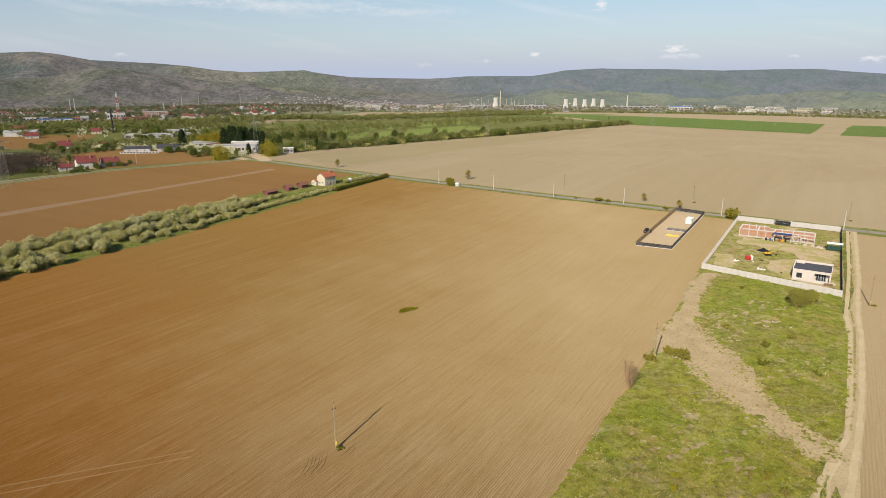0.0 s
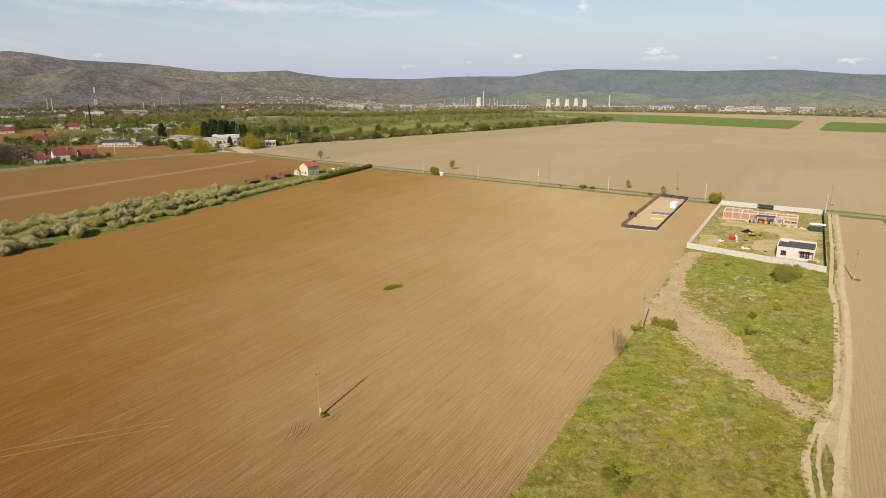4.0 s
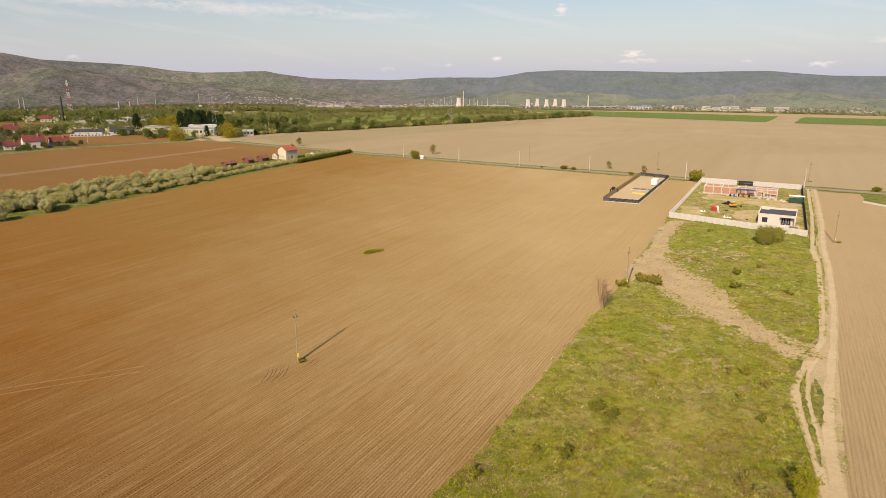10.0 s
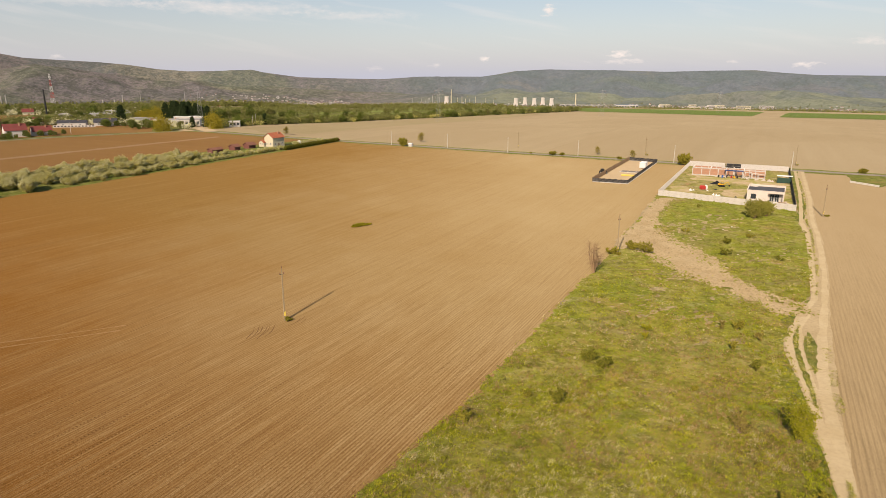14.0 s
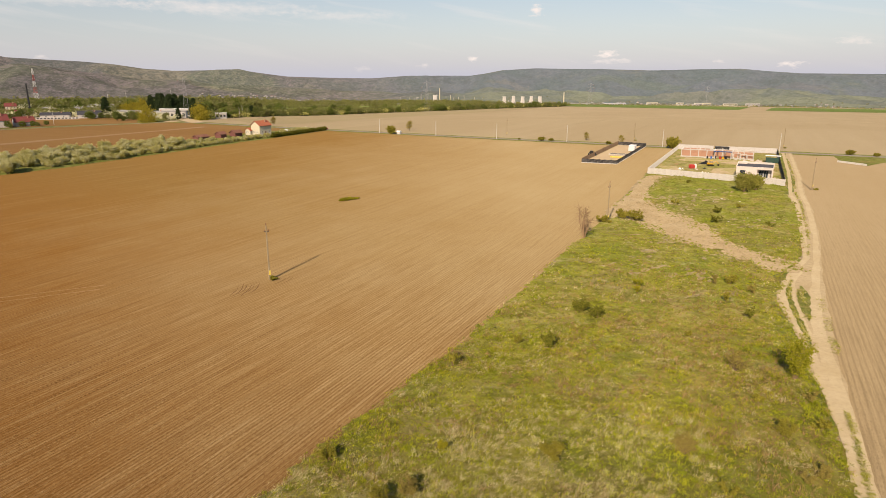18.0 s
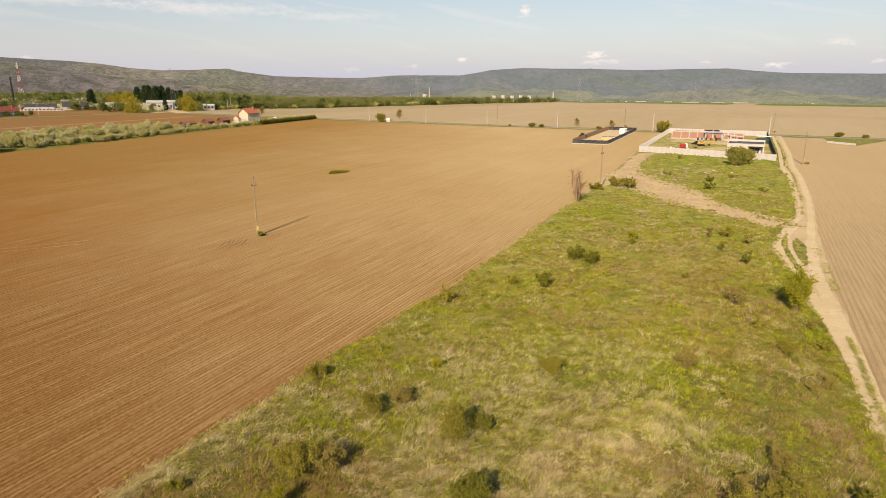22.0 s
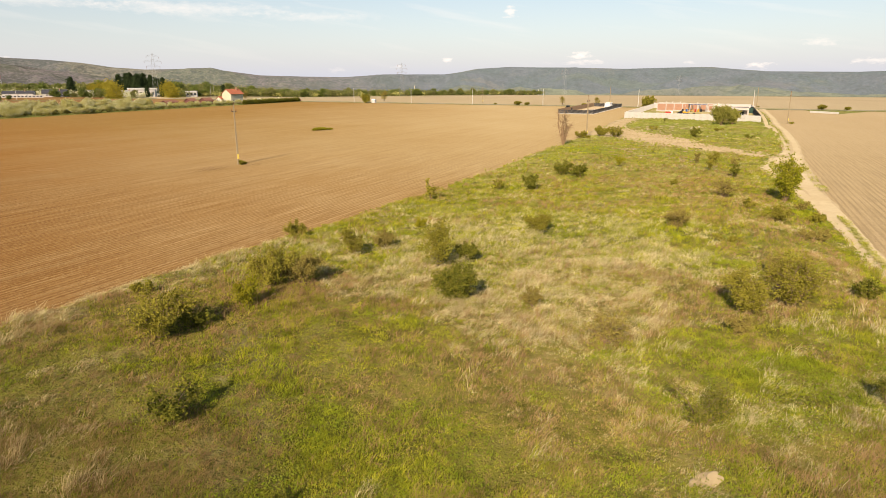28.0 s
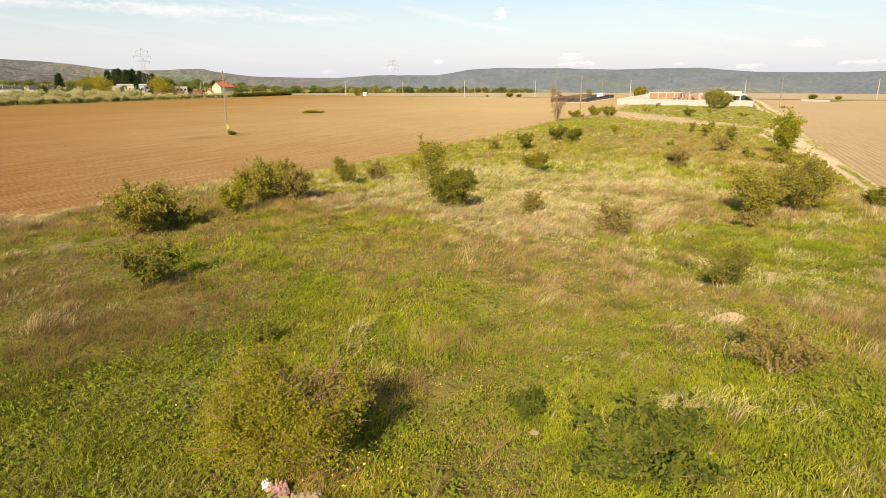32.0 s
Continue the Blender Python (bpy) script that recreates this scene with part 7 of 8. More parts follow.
for _ in range(170):
    az, r = rng.uniform(-37, -14), rng.uniform(1620, 2900)
    if rng.random() < 0.35:
        az = rng.uniform(-16, 30)
        r = rng.uniform(2850, 3400)
    x, y = r * math.sin(radians(az)), r * math.cos(radians(az))
    s = rng.uniform(0.8, 1.35) if az < -14 else rng.uniform(0.5, 0.85)
    put_copy(templates[rng.integers(4)], x, y, rng.uniform(0, 360), s, s * rng.uniform(0.8, 1.2), land_at(x, y))


def far_roofs(name, count, spots, seed, label):
    """The rest of the far town: small houses with pitched roofs, joined."""
    r = np.random.default_rng(seed)
    vs, walls, roofs = [], [], []
    for k in range(count):
        az, d = spots(r)
        x, y = d * math.sin(radians(az)), d * math.cos(radians(az))
        w, l, h, up = r.uniform(2.5, 4), r.uniform(3, 6), r.uniform(1.5, 3.5), r.uniform(1.5, 3)
        t = r.uniform(0, math.pi)
        z = land_at(x, y)
        for px, py, pz in ((-l, -w, -2), (l, -w, -2), (l, w, -2), (-l, w, -2), (-l, -w, h), (l, -w, h), (l, w, h), (-l, w, h), (-l, 0, h + up), (l, 0, h + up)):
            vs.append((x + px * math.cos(t) - py * math.sin(t), y + px * math.sin(t) + py * math.cos(t), z + pz))
        o = 10 * k
        walls += [(o, o + 1, o + 5, o + 4), (o + 2, o + 3, o + 7, o + 6), (o + 1, o + 2, o + 6, o + 9, o + 5), (o + 3, o, o + 4, o + 8, o + 7)]
        roofs += [(o + 4, o + 5, o + 9, o + 8), (o + 6, o + 7, o + 8, o + 9)]
    for faces, mats in ((walls, GREY_WALL), (roofs, TOWN_TILE)):
        me = bpy.data.meshes.new(name)
        me.from_pydata(vs, [], faces)
        tagged(link(name, me, mats), label, "houses", kind="stuff")


def town_tile():
    m = Mat("mixed_roof_tiles", 0.85, spec=0.2)
    pick = m.island()
    col = m.mix(m.step(pick, 0.35, 0.4), (0.22, 0.13, 0.11), (0.18, 0.14, 0.125))
    col = m.mix(m.step(pick, 0.75, 0.8), col, (0.34, 0.33, 0.32))
    return m.done(m.mix(m.math("MULTIPLY", m.noise(6.0), 0.4), col, (0.15, 0.12, 0.1)))


TOWN_TILE = town_tile()
far_roofs("far_town_roofs", 900, lambda r: (r.uniform(-14, 12), r.uniform(2800, 3350)), 51, "small pale houses of the far town")
far_roofs("far_town_roofs", 420, lambda r: (r.normal(-6, 4.5), 3280 + abs(r.normal(0, 120))), 52, "small pale houses on the lower hillside")
far_roofs("far_town_roofs", 330, lambda r: (r.uniform(12, 37), r.uniform(2850, 3400)), 53, "small pale houses of the far town")
far_roofs("far_town_roofs", 420, lambda r: (r.uniform(-38, -12), r.uniform(1650, 3150)), 54, "small houses at the near end of the town")
for k in range(40):
    az, r = (rng.uniform(22.5, 31), rng.uniform(2900, 3250)) if k < 22 else (rng.uniform(-9, 3), rng.uniform(2950, 3120))
    x, y = r * math.sin(radians(az)), r * math.cos(radians(az))
    b = thing("apartment_block", pose(x, y, land_at(x, y), 0, 0, rng.uniform(-30, 30)), "pale apartment block in the far town", "building", "far apartment blocks")
    w, d, h = rng.uniform(22, 60), 12, rng.choice([8, 10, 14])
    part("wall", box(0, 0, -2, w, d, h), WHITE_WALL if rng.random() < 0.75 else CREAM_WALL, b)
    part("roof", box(-0.3, -0.3, h + 0.01, w + 0.3, d + 0.3, h + 0.6), GREY_ROOF, b)
    for s in range(int(h // 3.2)):
        part("window_row", box(1.5, -0.12, 1.0 + 3.1 * s, w - 1.5, -0.02, 2.3 + 3.1 * s), GLASS, b)


def cooling_tower(az, r, h, name="cooling_tower"):
    x, y = r * math.sin(radians(az)), r * math.cos(radians(az))
    ob = thing(name, pose(x, y, land_at(x, y)), "pale concrete hyperbolic cooling tower", "cooling tower", "cooling towers")
    seg, n = 28, 10
    v, f = [], []
    for side, shift in ((0, 0.0), (1, -0.5)):
        for k in range(n + 1):
            q = k / n
            rad = h * (0.215 + 0.12 * abs((0.78 - q) / 0.78) ** 1.6 if q < 0.78 else 0.215 + 0.02 * (q - 0.78) / 0.22) + shift
            for j in range(seg):
                a = 2 * math.pi * j / seg
                v.append((math.cos(a) * rad, math.sin(a) * rad, h * q))
    for side in (0, 1):
        o = side * (n + 1) * seg
        f += [(o + k * seg + j, o + k * seg + (j + 1) % seg, o + (k + 1) * seg + (j + 1) % seg, o + (k + 1) * seg + j) for k in range(n) for j in range(seg)]
    shell_ob = raw("shell", v, f, WHITE_WALL, ob)
    shell_ob.data.polygons.foreach_set("use_smooth", np.ones(len(f), bool))
    part("rim", bmesh_ring(h * 0.237, h * 0.22, h - 0.2, h + 0.4, seg), CONCRETE, ob)


def bmesh_ring(ro, ri, z0, z1, seg):
    bm = bmesh.new()
    rings = [[bm.verts.new((math.cos(2 * math.pi * j / seg) * r, math.sin(2 * math.pi * j / seg) * r, z)) for j in range(seg)] for r, z in ((ro, z0), (ro, z1), (ri, z1), (ri, z0))]
    for a in range(4):
        for j in range(seg):
            bm.faces.new((rings[a][j], rings[a][(j + 1) % seg], rings[(a + 1) % 4][(j + 1) % seg], rings[(a + 1) % 4][j]))
    return bm


for az, r, h in ((4.65, 3170, 46), (10.75, 3180, 39), (11.55, 3320, 37), (12.35, 3190, 39), (13.1, 3330, 37), (13.85, 3200, 39)):
    cooling_tower(az, r, h)
for az, r, h, w in ((5.05, 3190, 78, 3.0), (3.4, 3180, 48, 1.6), (6.0, 3160, 46, 1.2), (6.7, 3170, 36, 1.2), (15.9, 3200, 58, 4.0), (-20.7, 2900, 50, 1.0), (-17.4, 2950, 55, 1.0), (-29.7, 2690, 46, 2.2), (-30.0, 2700, 43, 2.2), (-22.0, 2900, 42, 2.4), (-23.4, 2600, 26, 3.0), (-22.6, 2600, 26, 3.0), (1.6, 3150, 38, 1.0), (5.6, 3190, 40, 1.0), (6.3, 3200, 34, 1.4), (7.2, 3180, 44, 1.0), (8.1, 3190, 36, 1.2), (8.8, 3210, 30, 1.0), (3.0, 3200, 36, 1.0), (2.8, 3160, 30, 1.0), (4.0, 3170, 40, 1.2), (2.4, 3180, 34, 1.2)):
    x, y = r * math.sin(radians(az)), r * math.cos(radians(az))
    s = thing("factory_chimney", pose(x, y, land_at(x, y)), "slim pale factory chimney on the plain", "chimney", "far chimneys")
    part("shaft", rod(bmesh.new(), (0, 0, 0), (0, 0, h), w * 0.9, w * 0.55, 12), CREAM_WALL if az > 4 else GREY_WALL, s)
    part("rim", rod(bmesh.new(), (0, 0, h), (0, 0, h + 1), w * 0.8, None, 12), GREY_WALL, s)
for az, r, w, d, h, wm, rm, label in ((19.3, 3100, 100, 40, 13, WHITE_WALL, BLUE_SHEET, "white hall with a bright blue roof"), (14.6, 3150, 200, 30, 10, GREY_WALL, GREY_ROOF, "long greyish factory hall"), (6.5, 3100, 140, 30, 12, GREY_WALL, GREY_ROOF, "grey flat-roofed factory hall"), (2.0, 3100, 120, 30, 12, GREY_WALL, GREY_ROOF, "grey flat-roofed factory hall"), (26, 3000, 110, 30, 8, WHITE_WALL, GREY_ROOF, "white flat-roofed factory hall"),
                                      (-32.3, 1735, 70, 24, 9, WHITE_WALL, BLUE_SHEET, "white hall with a blue roof"), (-27.6, 1840, 42, 20, 16, WHITE_WALL, GREY_ROOF, "tall white grain silo block"), (-27.2, 1650, 76, 30, 11, DARK_BRICK, DARK_BRICK, "dark red brick factory hall"), (-33.2, 1890, 54, 22, 9, WHITE_WALL, GREY_ROOF, "low white factory hall"), (-30.0, 1810, 28, 20, 10, ORANGE_WALL, RED_TILE, "small reddish factory hall with a red roof")):
    x, y = r * math.sin(radians(az)), r * math.cos(radians(az))
    hall("factory_hall", pose(x, y, land_at(x, y), 0, 0, -az), label, w, d, h, wm, rm, 8, 1, "far factory halls")


# ---------- grass of the meadow ----------
def blades(p, height, width, lean, wind, per, rng, flop=0.35, spread=0.05):
    """Grass blades as arrays: each a bent sliver, widest at its middle."""
    n = len(p) * per
    root = np.repeat(p, per, 0) + np.c_[rng.normal(0, spread, (n, 2)), np.zeros(n)]
    h = height * np.repeat(tussock(p[:, 0], p[:, 1]), per) * rng.uniform(0.5, 1.25, n)
    wind = np.asarray(wind)
    d = rng.normal(0, flop, (n, 2)) + (np.repeat(wind, per, 0) if wind.ndim == 2 else wind) * lean * rng.uniform(0.4, 1.3, (n, 1))
    side = rng.normal(0, 1, (n, 2))
    side /= np.linalg.norm(side, axis=1)[:, None]
    w = (width * rng.uniform(0.6, 1.3, n))[:, None]
    z = np.zeros((n, 1))
    s = np.hstack([side * w / 2, z])
    mid = root + np.hstack([d * h[:, None] * 0.3, (h * 0.5)[:, None]])
    tip = root + np.hstack([d * h[:, None], (h * np.clip(1.0 - 0.3 * np.linalg.norm(d, axis=1), 0.35, 1))[:, None]])
    v = np.stack([root, mid + s, mid - s, tip], 1).reshape(-1, 3)
    i = np.arange(n)[:, None] * 4
    return v, np.vstack([i + [[0, 1, 2]], i + [[2, 1, 3]]])


def blot(x, y, cx, cy, rx, ry):
    return np.exp(-(((x - cx) / rx) ** 2) - ((y - cy) / ry) ** 2)


def meadow_points(y0, y1, density, rng, keep=None):
    area = (y1 - y0) * 62
    n = int(area * density)
    y = rng.uniform(y0, y1, n) + rng.normal(0, 0.08, n) * (4 + np.abs(y1))
    mid = np.interp(y, EDGE_Y, EDGE_X)
    x = mid - 3 + rng.uniform(0, 62, n)
    ok = (x > west(y) - 0.25 + rng.normal(0, 0.25, n)) & (x < east(y) + rng.normal(0, 0.2, n))
    # sparser beyond the sides of the low camera's view
    out_of_view = (y < 40) & ((x < -0.62 * (y + 3) - 2) | (x > 1.05 * (y + 3) + 2))
    ok &= ~(out_of_view & (rng.random(n) < 0.7))
    # nothing grows on the sandy path
    path = np.interp(y, [90, 97, 105, 115, 128, 134, 150, 164, 192], [60.5, 60, 57, 54, 54, 49, 57, 66, 82])
    pathr = np.interp(y, [90, 97, 105, 115, 128, 137, 156, 189], [65, 64.5, 63, 64, 65.5, 63.5, 66, 85])
    ok &= ~((y > 91) & (x > path) & (x < pathr) & (rng.random(n) < 0.97))
    ok &= ~((y > 135) & (x < path))
    x, y = x[ok], y[ok]
    if keep is not None:
        k = rng.random(len(x)) < keep(x, y)
        x, y = x[k], y[k]
    return np.c_[x, y, meadow_z(x, y)]


def lush(x, y):
    rim = 0.5 * soft((x - east(y) + 3.2) / 2.0) * soft((70 - y) / 15.0)
    spots = 0.75 * blot(x, y, -6.5, 10.2, 6, 2.6) + 0.5 * blot(x, y, -2, 14.5, 3.5, 2.5) + 0.5 * blot(x, y, 13.5, 17.5, 3, 3) + 0.45 * blot(x, y, 6, 9.5, 3.5, 2.5)
    return soft(0.5 + spots + rim + 0.35 * blot(x, y, -3, 22, 6, 5) + 0.35 * blot(x, y, 15, 26, 5, 7) - 0.55 * browny_spots(x, y) + 1.2 * field_noise(x, y, 6.0, 1.3) + 1.2 * field_noise(x, y, 1.4, 2.1))


def browny_spots(x, y):
    return blot(x, y, -9.5, 15.5, 5.5, 3.2) + 0.6 * blot(x, y, -7, 28, 5, 5) + 0.5 * soft((x - 16 - 0.12 * y) / 7.0) * soft((98 - y) / 25.0) * soft((east(y) - 1.5 - x) / 2.5) + 0.7 * blot(x, y, 1.2, 11, 2.6, 2.2) + 0.9 * blot(x, y, 11.5, 11, 4.5, 4) + 0.6 * blot(x, y, 3, 20, 4, 4)


def strawy(x, y):
    centre = np.exp(-(((y - 38) / 20.0) ** 2)) * 0.4 + 0.05 + 0.16 * np.exp(-(((x - west(y) - 3.0) / 3.0) ** 2)) - 0.4 * blot(x, y, -7, 27, 5, 6) - 0.4 * blot(x, y, -2.5, 26, 4.5, 4.5) - 0.8 * blot(x, y, 11.5, 9, 7, 5) - 0.5 * soft((x - 15 - 0.12 * y) / 7.0) * soft((60 - y) / 15.0) + 0.6 * blot(x, y, 11, 33, 9, 12) + 0.3 * blot(x, y, 6, 24, 4, 6) - 0.5 * blot(x, y, -6, 10.5, 7, 3) - 0.5 * blot(x, y, -4.5, 21, 8, 7) - 0.4 * blot(x, y, 14, 23, 5, 6)
    return np.maximum(soft(centre + 1.1 * field_noise(x, y, 5.0, 4.2) + 1.1 * field_noise(x, y, 1.2, 7.7)), 0.12 * (1 - lush(x, y)) * (x > 3) * soft((46 - y) / 20))


def browny(x, y):
    own = soft(0.4 - 0.3 * blot(x, y, 8, 24, 8, 12) + 0.75 * browny_spots(x, y) + 1.2 * field_noise(x, y, 7.0, 9.4) + 1.1 * field_noise(x, y, 1.3, 3.3))
    return np.maximum(own, 0.8 * (1 - lush(x, y)) ** 1.3 * soft((46 - y) / 20))


def tussock(x, y):
    """How tall the growth stands, from trodden gaps to tufts."""
    return 0.3 + 1.25 * soft(0.5 + 0.9 * field_noise(x, y, 0.55, 5.5) + 0.8 * field_noise(x, y, 1.7, 6.6))


def grass_material(name, a, b, c, west_tone=None, bright=None):
    """Blades tinted one by one, with other kinds of grass in patches; darker in the near west, paler in the near east.
    """
    m = Mat(name, 0.7, spec=0.15)
    col = m.mix(m.step(m.island(), 0.0, 1.0), a, b)
    col = m.mix(m.math("MULTIPLY", m.step(m.noise(2.6, 4.0, 0.6), 0.42, 0.66), 0.7), col, c)
    clump = m.noise(0.75, 3.0, 0.6)
    col = m.mix(m.math("MULTIPLY", m.step(clump, 0.5, 0.66), 0.7), col, tuple(v * 0.55 for v in a))
    col = m.mix(m.math("MULTIPLY", m.step(clump, 0.45, 0.32), 0.5), col, tuple(min(1.0, v * 1.15) for v in b))
    where = m.n.new("ShaderNodeSeparateXYZ")
    m.l.new(m.geo.outputs["Position"], where.inputs[0])
    drift = m.math("MULTIPLY_ADD", m.noise(3.0, 4.0, 0.6), 9.0, where.outputs[0])
    if bright:
        f = m.math("MULTIPLY", m.step(drift, 3.0, 7.0), m.step(where.outputs[1], 50.0, 32.0))
        col = m.mix(m.math("MULTIPLY", f, 0.14), col, m.mix(m.island(), bright, tuple(min(1.0, v * 1.35) for v in bright)))
    if west_tone:
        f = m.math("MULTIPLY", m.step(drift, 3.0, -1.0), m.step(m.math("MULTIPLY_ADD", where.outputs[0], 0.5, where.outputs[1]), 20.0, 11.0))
        col = m.mix(m.math("MULTIPLY", f, 0.64), col, m.mix(m.island(), west_tone, tuple(v * 1.8 for v in west_tone)))
    m.done(col)
    t = m.n.new("ShaderNodeBsdfTranslucent")
    m.l.new(col, t.inputs["Color"])
    s = m.n.new("ShaderNodeMixShader")
    s.inputs[0].default_value = 0.3
    m.l.new(m.b.outputs[0], s.inputs[1])
    m.l.new(t.outputs[0], s.inputs[2])
    m.l.new(s.outputs[0], m.n["Material Output"].inputs["Surface"])
    return m.m


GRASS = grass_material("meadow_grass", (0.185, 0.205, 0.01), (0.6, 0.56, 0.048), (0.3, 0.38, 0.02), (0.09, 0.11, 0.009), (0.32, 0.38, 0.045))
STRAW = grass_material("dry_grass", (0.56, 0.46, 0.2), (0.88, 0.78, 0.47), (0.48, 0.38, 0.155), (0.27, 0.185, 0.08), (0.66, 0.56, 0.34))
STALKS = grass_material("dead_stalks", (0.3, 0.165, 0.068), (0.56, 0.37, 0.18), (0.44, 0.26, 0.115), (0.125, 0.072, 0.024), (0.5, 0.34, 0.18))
WEEDS = foliage("meadow_weeds", (0.2, 0.26, 0.02), (0.36, 0.39, 0.05), None, 0.3)
WIND = (0.8, 0.45)


def grow(name, mat, label, bands, per, lean, flop, seed, keep):
    rng = np.random.default_rng(seed)
    vs, fs, base = [], [], 0
    for y0, y1, density, height, width in bands:
        p = meadow_points(y0, y1, density, rng, keep)
        v, f = blades(p, height, width, lean, WIND, per, rng, flop)
        vs.append(v)
        fs.append(f + base)
        base += len(v)
    tagged(raw(name, np.concatenate(vs), np.concatenate(fs), mat), label, "grass", kind="stuff")


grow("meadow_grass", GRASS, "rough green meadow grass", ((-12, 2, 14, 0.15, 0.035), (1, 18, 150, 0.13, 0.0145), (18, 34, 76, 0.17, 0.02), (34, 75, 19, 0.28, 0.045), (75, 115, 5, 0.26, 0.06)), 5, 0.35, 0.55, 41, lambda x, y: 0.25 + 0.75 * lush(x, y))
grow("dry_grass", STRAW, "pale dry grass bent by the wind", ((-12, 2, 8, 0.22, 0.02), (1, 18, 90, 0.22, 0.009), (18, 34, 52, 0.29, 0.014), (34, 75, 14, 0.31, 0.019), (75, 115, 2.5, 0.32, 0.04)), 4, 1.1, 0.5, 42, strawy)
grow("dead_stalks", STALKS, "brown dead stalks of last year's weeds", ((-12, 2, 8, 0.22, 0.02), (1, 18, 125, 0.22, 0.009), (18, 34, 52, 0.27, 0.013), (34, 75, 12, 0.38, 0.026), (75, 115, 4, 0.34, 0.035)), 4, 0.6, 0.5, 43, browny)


def build_tufts(name, mat, label, bands, lean, flop, seed, keep):
    """Separate tussocks whose blades bend with the drift of the wind."""
    rng = np.random.default_rng(seed)
    vs, fs, base = [], [], 0
    for y0, y1, density, height, width, per in bands:
        p = meadow_points(y0, y1, density, rng, keep)
        a = 0.5 + 2.4 * field_noise(p[:, 0], p[:, 1], 6.0, 2.9)
        v, f = blades(p, height, width, lean, np.c_[np.cos(a), np.sin(a)], per, rng, flop, 0.1 + height * 0.16)
        vs.append(v)
        fs.append(f + base)
        base += len(v)
    tagged(raw(name, np.concatenate(vs), np.concatenate(fs), mat), label, "grass", kind="stuff")


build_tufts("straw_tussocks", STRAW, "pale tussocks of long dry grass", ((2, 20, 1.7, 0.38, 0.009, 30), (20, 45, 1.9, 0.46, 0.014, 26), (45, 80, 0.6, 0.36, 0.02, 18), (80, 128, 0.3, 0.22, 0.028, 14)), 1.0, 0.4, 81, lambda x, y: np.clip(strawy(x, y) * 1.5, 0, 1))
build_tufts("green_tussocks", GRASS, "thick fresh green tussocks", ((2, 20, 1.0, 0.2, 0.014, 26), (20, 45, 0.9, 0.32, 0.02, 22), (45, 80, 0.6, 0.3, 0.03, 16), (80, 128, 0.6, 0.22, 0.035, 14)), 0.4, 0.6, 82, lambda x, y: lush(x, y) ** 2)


def build_weeds():
    rng = np.random.default_rng(44)
    p = np.vstack([meadow_points(1, 20, 24, rng, lambda x, y: lush(x, y) ** 1.5), meadow_points(20, 60, 3.5, rng, lambda x, y: lush(x, y) ** 2)])
    q = np.repeat(p, 7, 0) + rng.normal(0, 1, (len(p) * 7, 3)) * [0.1, 0.1, 0.04] + [0, 0, 0.09]
    v, f = leaves(q, 0.04, rng, 0.0, 2.0)
    tagged(raw("broadleaf_weeds", v, f, WEEDS), "fresh green broad-leaved weeds in the meadow", "weeds", kind="stuff")
    p = np.vstack([np.c_[rng.normal(-1.1, 0.25, 40), rng.normal(7.5, 0.3, 40)], np.c_[rng.uniform(-6, 9, 40), rng.uniform(5, 11, 40)]])
    p = np.c_[p, meadow_z(p[:, 0], p[:, 1]) + 0.3]
    v, f = leaves(p, 0.035, rng, 0.0, 1.0)
    tagged(raw("yellow_flowers", v, f, PALE_YELLOW), "small yellow wild flowers in the grass", "flowers", kind="stuff")


build_weeds()


def build_verge_weeds():
    """Rough grass and dry weeds between the wheel ruts, and between the track and the sown field."""
    rng = np.random.default_rng(46)
    for mat, share, label in ((GRASS, 0.6, "rough green grass between the wheel ruts"), (STRAW, 0.4, "patchy dry weeds beside the wheel ruts")):
        vs, fs, base = [], [], 0
        for line, half, thick in RUT_GRASS:
            p = resample(line, 0.25)
            n = int(len(p) * 0.25 * thick * share)
            q = p[rng.integers(len(p), size=n)] + rng.normal(0, half * 0.6, (n, 2))
            q = q[field_noise(q[:, 0], q[:, 1], 2.2, 8.1) > -0.16]
            v, f = blades(np.c_[q, np.full(len(q), 0.115)], 0.15, 0.014, 0.2, WIND, 14, rng, 0.7, 0.06)
            vs.append(v)
            fs.append(f + base)
            base += len(v)
        tagged(raw("verge_weeds", np.concatenate(vs), np.concatenate(fs), mat), label, "weeds", kind="stuff")


build_verge_weeds()


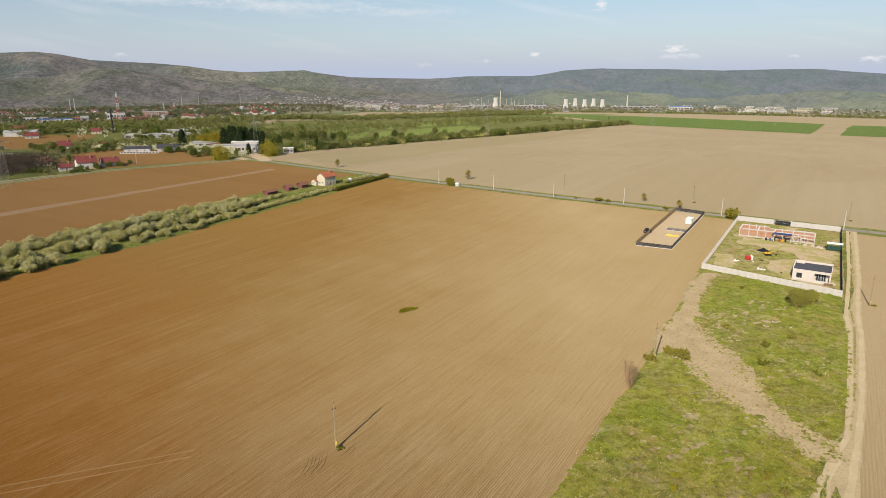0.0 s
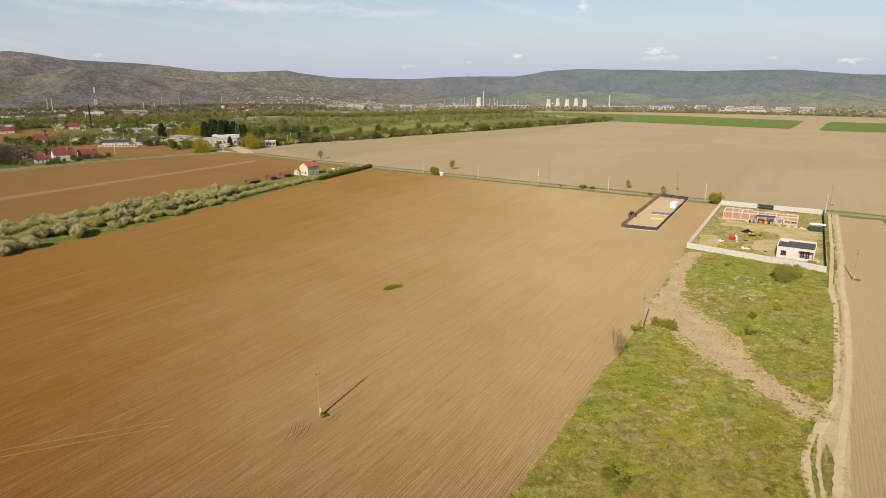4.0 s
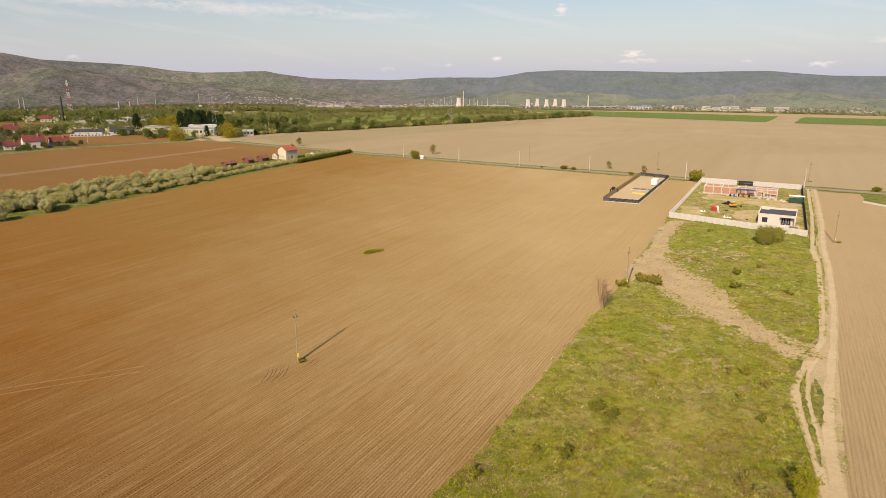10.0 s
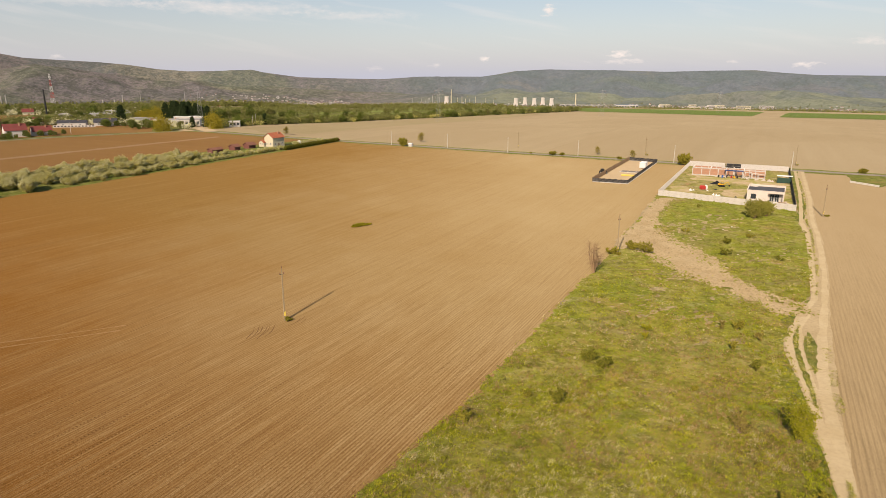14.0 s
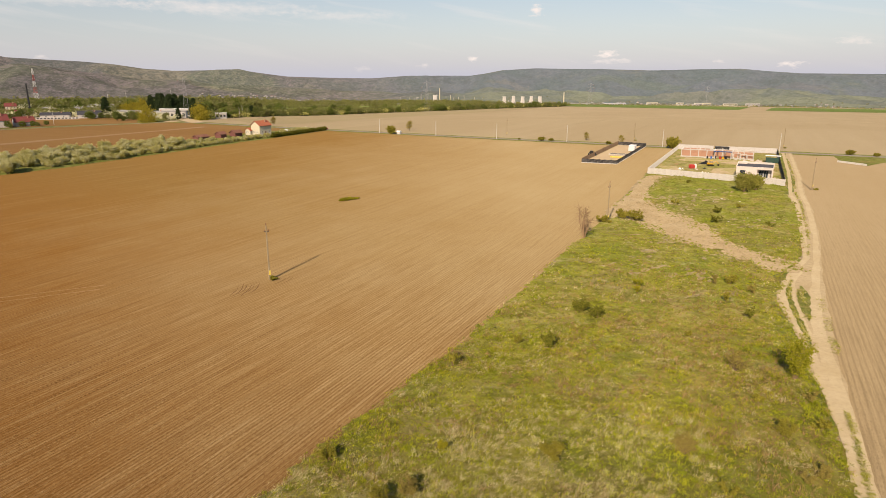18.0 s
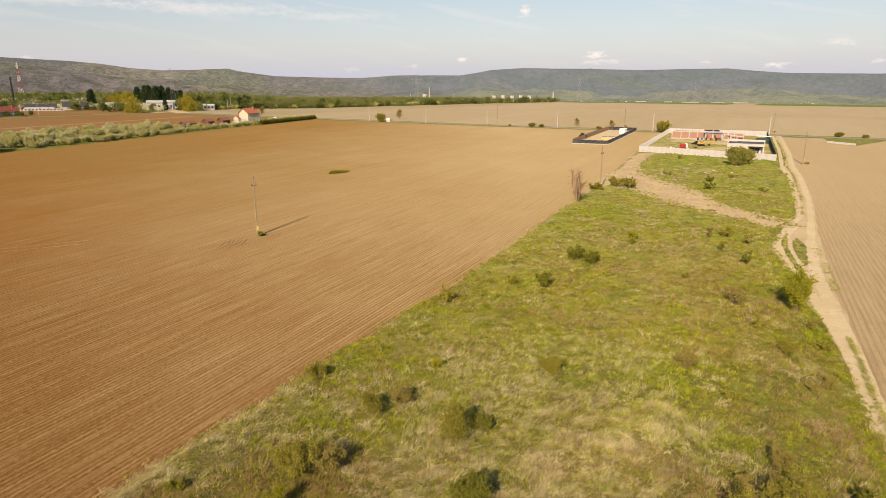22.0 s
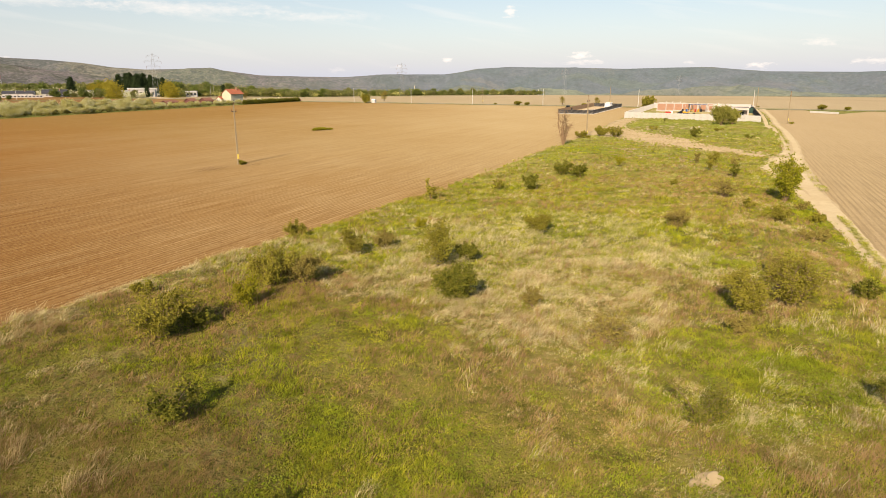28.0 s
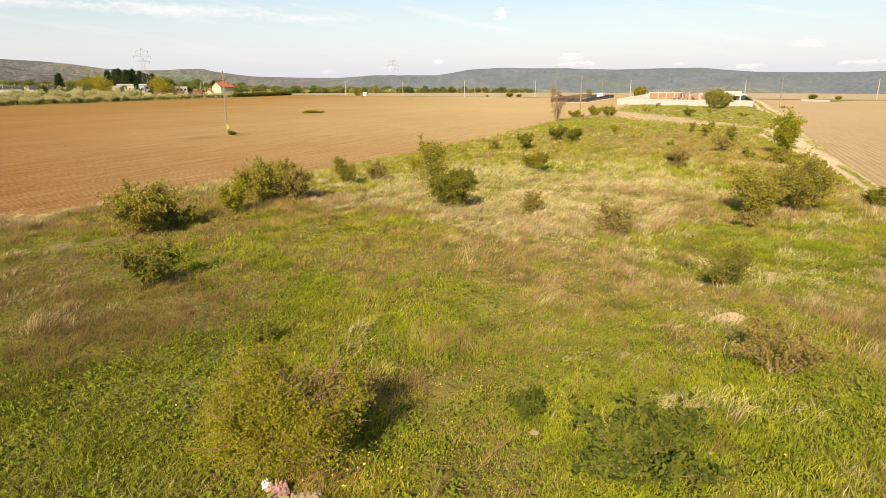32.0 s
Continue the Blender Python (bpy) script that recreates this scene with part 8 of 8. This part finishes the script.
def build_clods():
    """Lumps of churned earth over the sandy path, and rough tussocks in the far meadow."""
    rng = np.random.default_rng(48)
    def lumps(x, y, size, rise, base):
        n = len(x)
        a = np.linspace(0, 2 * np.pi, 6)[:5]
        r = size[:, None] * rng.uniform(0.6, 1.3, (n, 5))
        ring = np.stack([x[:, None] + np.cos(a) * r, y[:, None] + np.sin(a) * r, np.repeat((base - 0.03)[:, None], 5, 1)], -1)
        top = np.stack([x + rng.normal(0, 0.3, n) * size, y + rng.normal(0, 0.3, n) * size, base + rise * rng.uniform(0.5, 1.2, n)], -1)[:, None]
        i = np.arange(n)[:, None] * 6
        f = np.concatenate([i + [[k, (k + 1) % 5, 5]] for k in range(5)])
        return np.concatenate([ring, top], 1).reshape(-1, 3), f
    y = rng.uniform(91, 190, 4200)
    lo = np.interp(y, [90, 97, 105, 115, 128, 134, 150, 164, 192], [60.8, 60, 57, 54.5, 54, 49, 57.5, 66.5, 82.5])
    hi = np.interp(y, [90, 97, 105, 115, 128, 137, 156, 189], [65, 64, 62.5, 63.5, 65, 63, 65.5, 84.5])
    x = lo + (hi - lo) * rng.uniform(-0.04, 1.04, len(y))
    k = field_noise(x, y, 4.0, 2.2) + 0.6 * field_noise(x, y, 1.3, 3.2) > -0.12
    x, y = x[k], y[k]
    s = rng.uniform(0.12, 0.5, len(x)) ** 1.2
    v, f = lumps(x, y, s, s * 0.9, np.full(len(x), 0.11))
    tagged(raw("earth_clods", v, f, SAND), "clods of churned tan earth on the sandy path", "earth", kind="stuff")
    rim_y = rng.uniform(90, 190, 2600)
    rim_x = np.where(rng.random(2600) < 0.5, np.interp(rim_y, [90, 97, 105, 115, 128, 134], [60.8, 60, 57, 54.5, 54, 49]), np.interp(rim_y, [90, 97, 105, 115, 128, 137, 156, 189], [65, 64, 62.5, 63.5, 65, 63, 65.5, 84.5]))
    rim_x += rng.normal(0, 0.9, 2600) + 1.4 * field_noise(rim_x, rim_y, 2.5, 5.1)
    k = ~((rim_y > 132) & (rim_x < np.interp(rim_y, [132, 189], [55, 84])))
    rim_x, rim_y = rim_x[k], rim_y[k]
    s = rng.uniform(0.1, 0.42, len(rim_x))
    half = len(s) // 2
    for name, mat, label, cut in (("rim_tufts", MEADOW, "small tufts of grass at the rim of the sandy path", slice(0, half)), ("rim_clods", SAND, "tan clods strewn at the rim of the sandy path", slice(half, None))):
        v, f = lumps(rim_x[cut], rim_y[cut], s[cut], s[cut] * 0.5, np.full(len(s[cut]), 0.13))
        tagged(raw(name, v, f, mat), label, "grass" if mat is MEADOW else "earth", kind="stuff")
    p = meadow_points(70, 197, 1.5, rng, lambda x, y: soft(0.5 + 1.2 * field_noise(x, y, 8.0, 1.0) + 0.9 * field_noise(x, y, 2.2, 1.0)))
    s = rng.uniform(0.15, 0.6, len(p))
    v, f = lumps(p[:, 0], p[:, 1], s, s * 0.7, p[:, 2])
    tagged(raw("meadow_tussocks", v, f, MEADOW), "rough green tussocks of the far meadow", "grass", kind="stuff")


build_clods()

# ---------- small things in the meadow ----------
heap("sand_mound", pose(8.0, 12.6, float(meadow_z(8.0, 12.6)) + 0.1, 0, 0, 20), "small flat heap of pale sand in the grass", "sand", 1.1, 0.5, 0.12, SAND, 5)
heap("sand_mound", pose(7.5, 12.5, float(meadow_z(7.5, 12.5)) + 0.1, 0, 0, 60), "small flat heap of pale sand in the grass", "sand", 0.35, 0.2, 0.1, SAND, 6)


def crumpled(w, d, h, seed):
    """A rounded lump with an uneven skin."""
    bm = bmesh.new()
    bmesh.ops.create_icosphere(bm, subdivisions=3, radius=0.5)
    for v in bm.verts:
        k = 1 + 0.3 * noise.noise(v.co * 4 + Vector((seed, 0, 0))) + 0.15 * noise.noise(v.co * 11)
        v.co = Vector((v.co.x * w * k, v.co.y * d * k, max(0.0, (v.co.z + 0.42) * h * k)))
    return bm


def rag(w, d, h, seed, at=(0.0, 0.0, 0.0)):
    """A torn sheet lying in sharp folds, with an uneven outline and a turned-down hem."""
    n = 16
    rows = []
    bm = bmesh.new()
    for j in range(n + 1):
        row = []
        for i in range(n + 1):
            u, v = 2 * i / n - 1, 2 * j / n - 1
            p = Vector((u * 2.3 + seed, v * 2.3, seed * 0.7))
            fold = abs(noise.noise(p)) * 1.1 + 0.5 * abs(noise.noise(p * 2.6)) + 0.2 * abs(noise.noise(p * 6.0))
            k = 1 + 0.28 * noise.noise(Vector((u * 1.7, v * 1.7, seed)))
            rim = max(abs(u), abs(v))
            row.append(bm.verts.new((at[0] + u * w / 2 * k, at[1] + v * d / 2 * k, at[2] + (h * fold * (1 - 0.75 * rim ** 3) if rim < 1 else -0.02))))
        rows.append(row)
    for j in range(n):
        for i in range(n):
            bm.faces.new((rows[j][i], rows[j][i + 1], rows[j + 1][i + 1], rows[j + 1][i]))
    return bm


bag = thing("rubbish_bag", pose(-2.17, 7.3, float(meadow_z(-2.17, 7.3)) + 0.14, 0, 0, 20), "torn pink rubbish bag with a white end", "bag")
part("bag_body", rag(0.32, 0.27, 0.17, 3.3), PINK_BAG, bag)
part("bag_end", rag(0.12, 0.09, 0.13, 5.1, (-0.12, 0.12, 0.05)), WHITE_PAINT, bag, "white torn end")
for x, y, w, d, mat, seed, label in ((-1.72, 7.12, 0.34, 0.2, TRACK, 8.4, "crumpled tan paper sack in the grass"), (-1.98, 7.08, 0.3, 0.16, TRACK, 2.9, "crumpled tan paper sack in the grass"), (-2.2, 6.85, 0.24, 0.14, WHITE_PAINT, 6.2, "scrap of white plastic sheet in the grass")):
    sack = part("paper_sack", rag(w, d, 0.09, seed), mat)
    sack.location = (x, y, float(meadow_z(x, y)) + 0.13)
    tagged(sack, label, "rubbish")


def dry_stems(x0, y0, x1, y1, count, seed):
    """A bundle of long dead stems fallen over in the grass."""
    rng = np.random.default_rng(seed)
    segs = []
    for _ in range(count):
        a = np.array([x0, y0]) + rng.normal(0, 0.07, 2)
        b = np.array([x1, y1]) + rng.normal(0, 0.16, 2)
        p = [np.array([*(a + (b - a) * k), float(meadow_z(*(a + (b - a) * k))) + 0.12 + 0.1 * math.sin(math.pi * k) + rng.normal(0, 0.02)]) for k in (0, 0.35, 0.7, 1.0)]
        segs += [(p[i], p[i + 1], 0.005 - 0.001 * i, 0.004 - 0.001 * i) for i in range(3)]
    v, f = tubes(segs, 4)
    tagged(raw("dry_stems", v, f, STALKS), "bundle of long dead stems fallen in the grass", "stems")


dry_stems(0.75, 7.5, 1.75, 8.4, 4, 91)
dry_stems(-0.1, 6.7, 0.45, 7.5, 6, 92)
dry_stems(8.2, 22.6, 7.6, 23.6, 5, 93)
for x, y, s in ((1.85, 8.29, 0.16), (4.3, 7.2, 0.08), (0.5, 35.0, 0.2), (84.0, 150.0, 0.5), (86.5, 146.0, 0.45), (80.5, 147.5, 0.4), (78.0, 128.0, 0.3), (72.0, 125.0, 0.3)):
    st = part("stone", crumpled(s, s * 0.6, s * 0.45, int(x * 3) % 17), CONCRETE if s > 0.2 else TRACK)
    st.location = (x, y, float(meadow_z(x, y)) + 0.12)
    tagged(st, "pale stone lying in the grass", "stone")
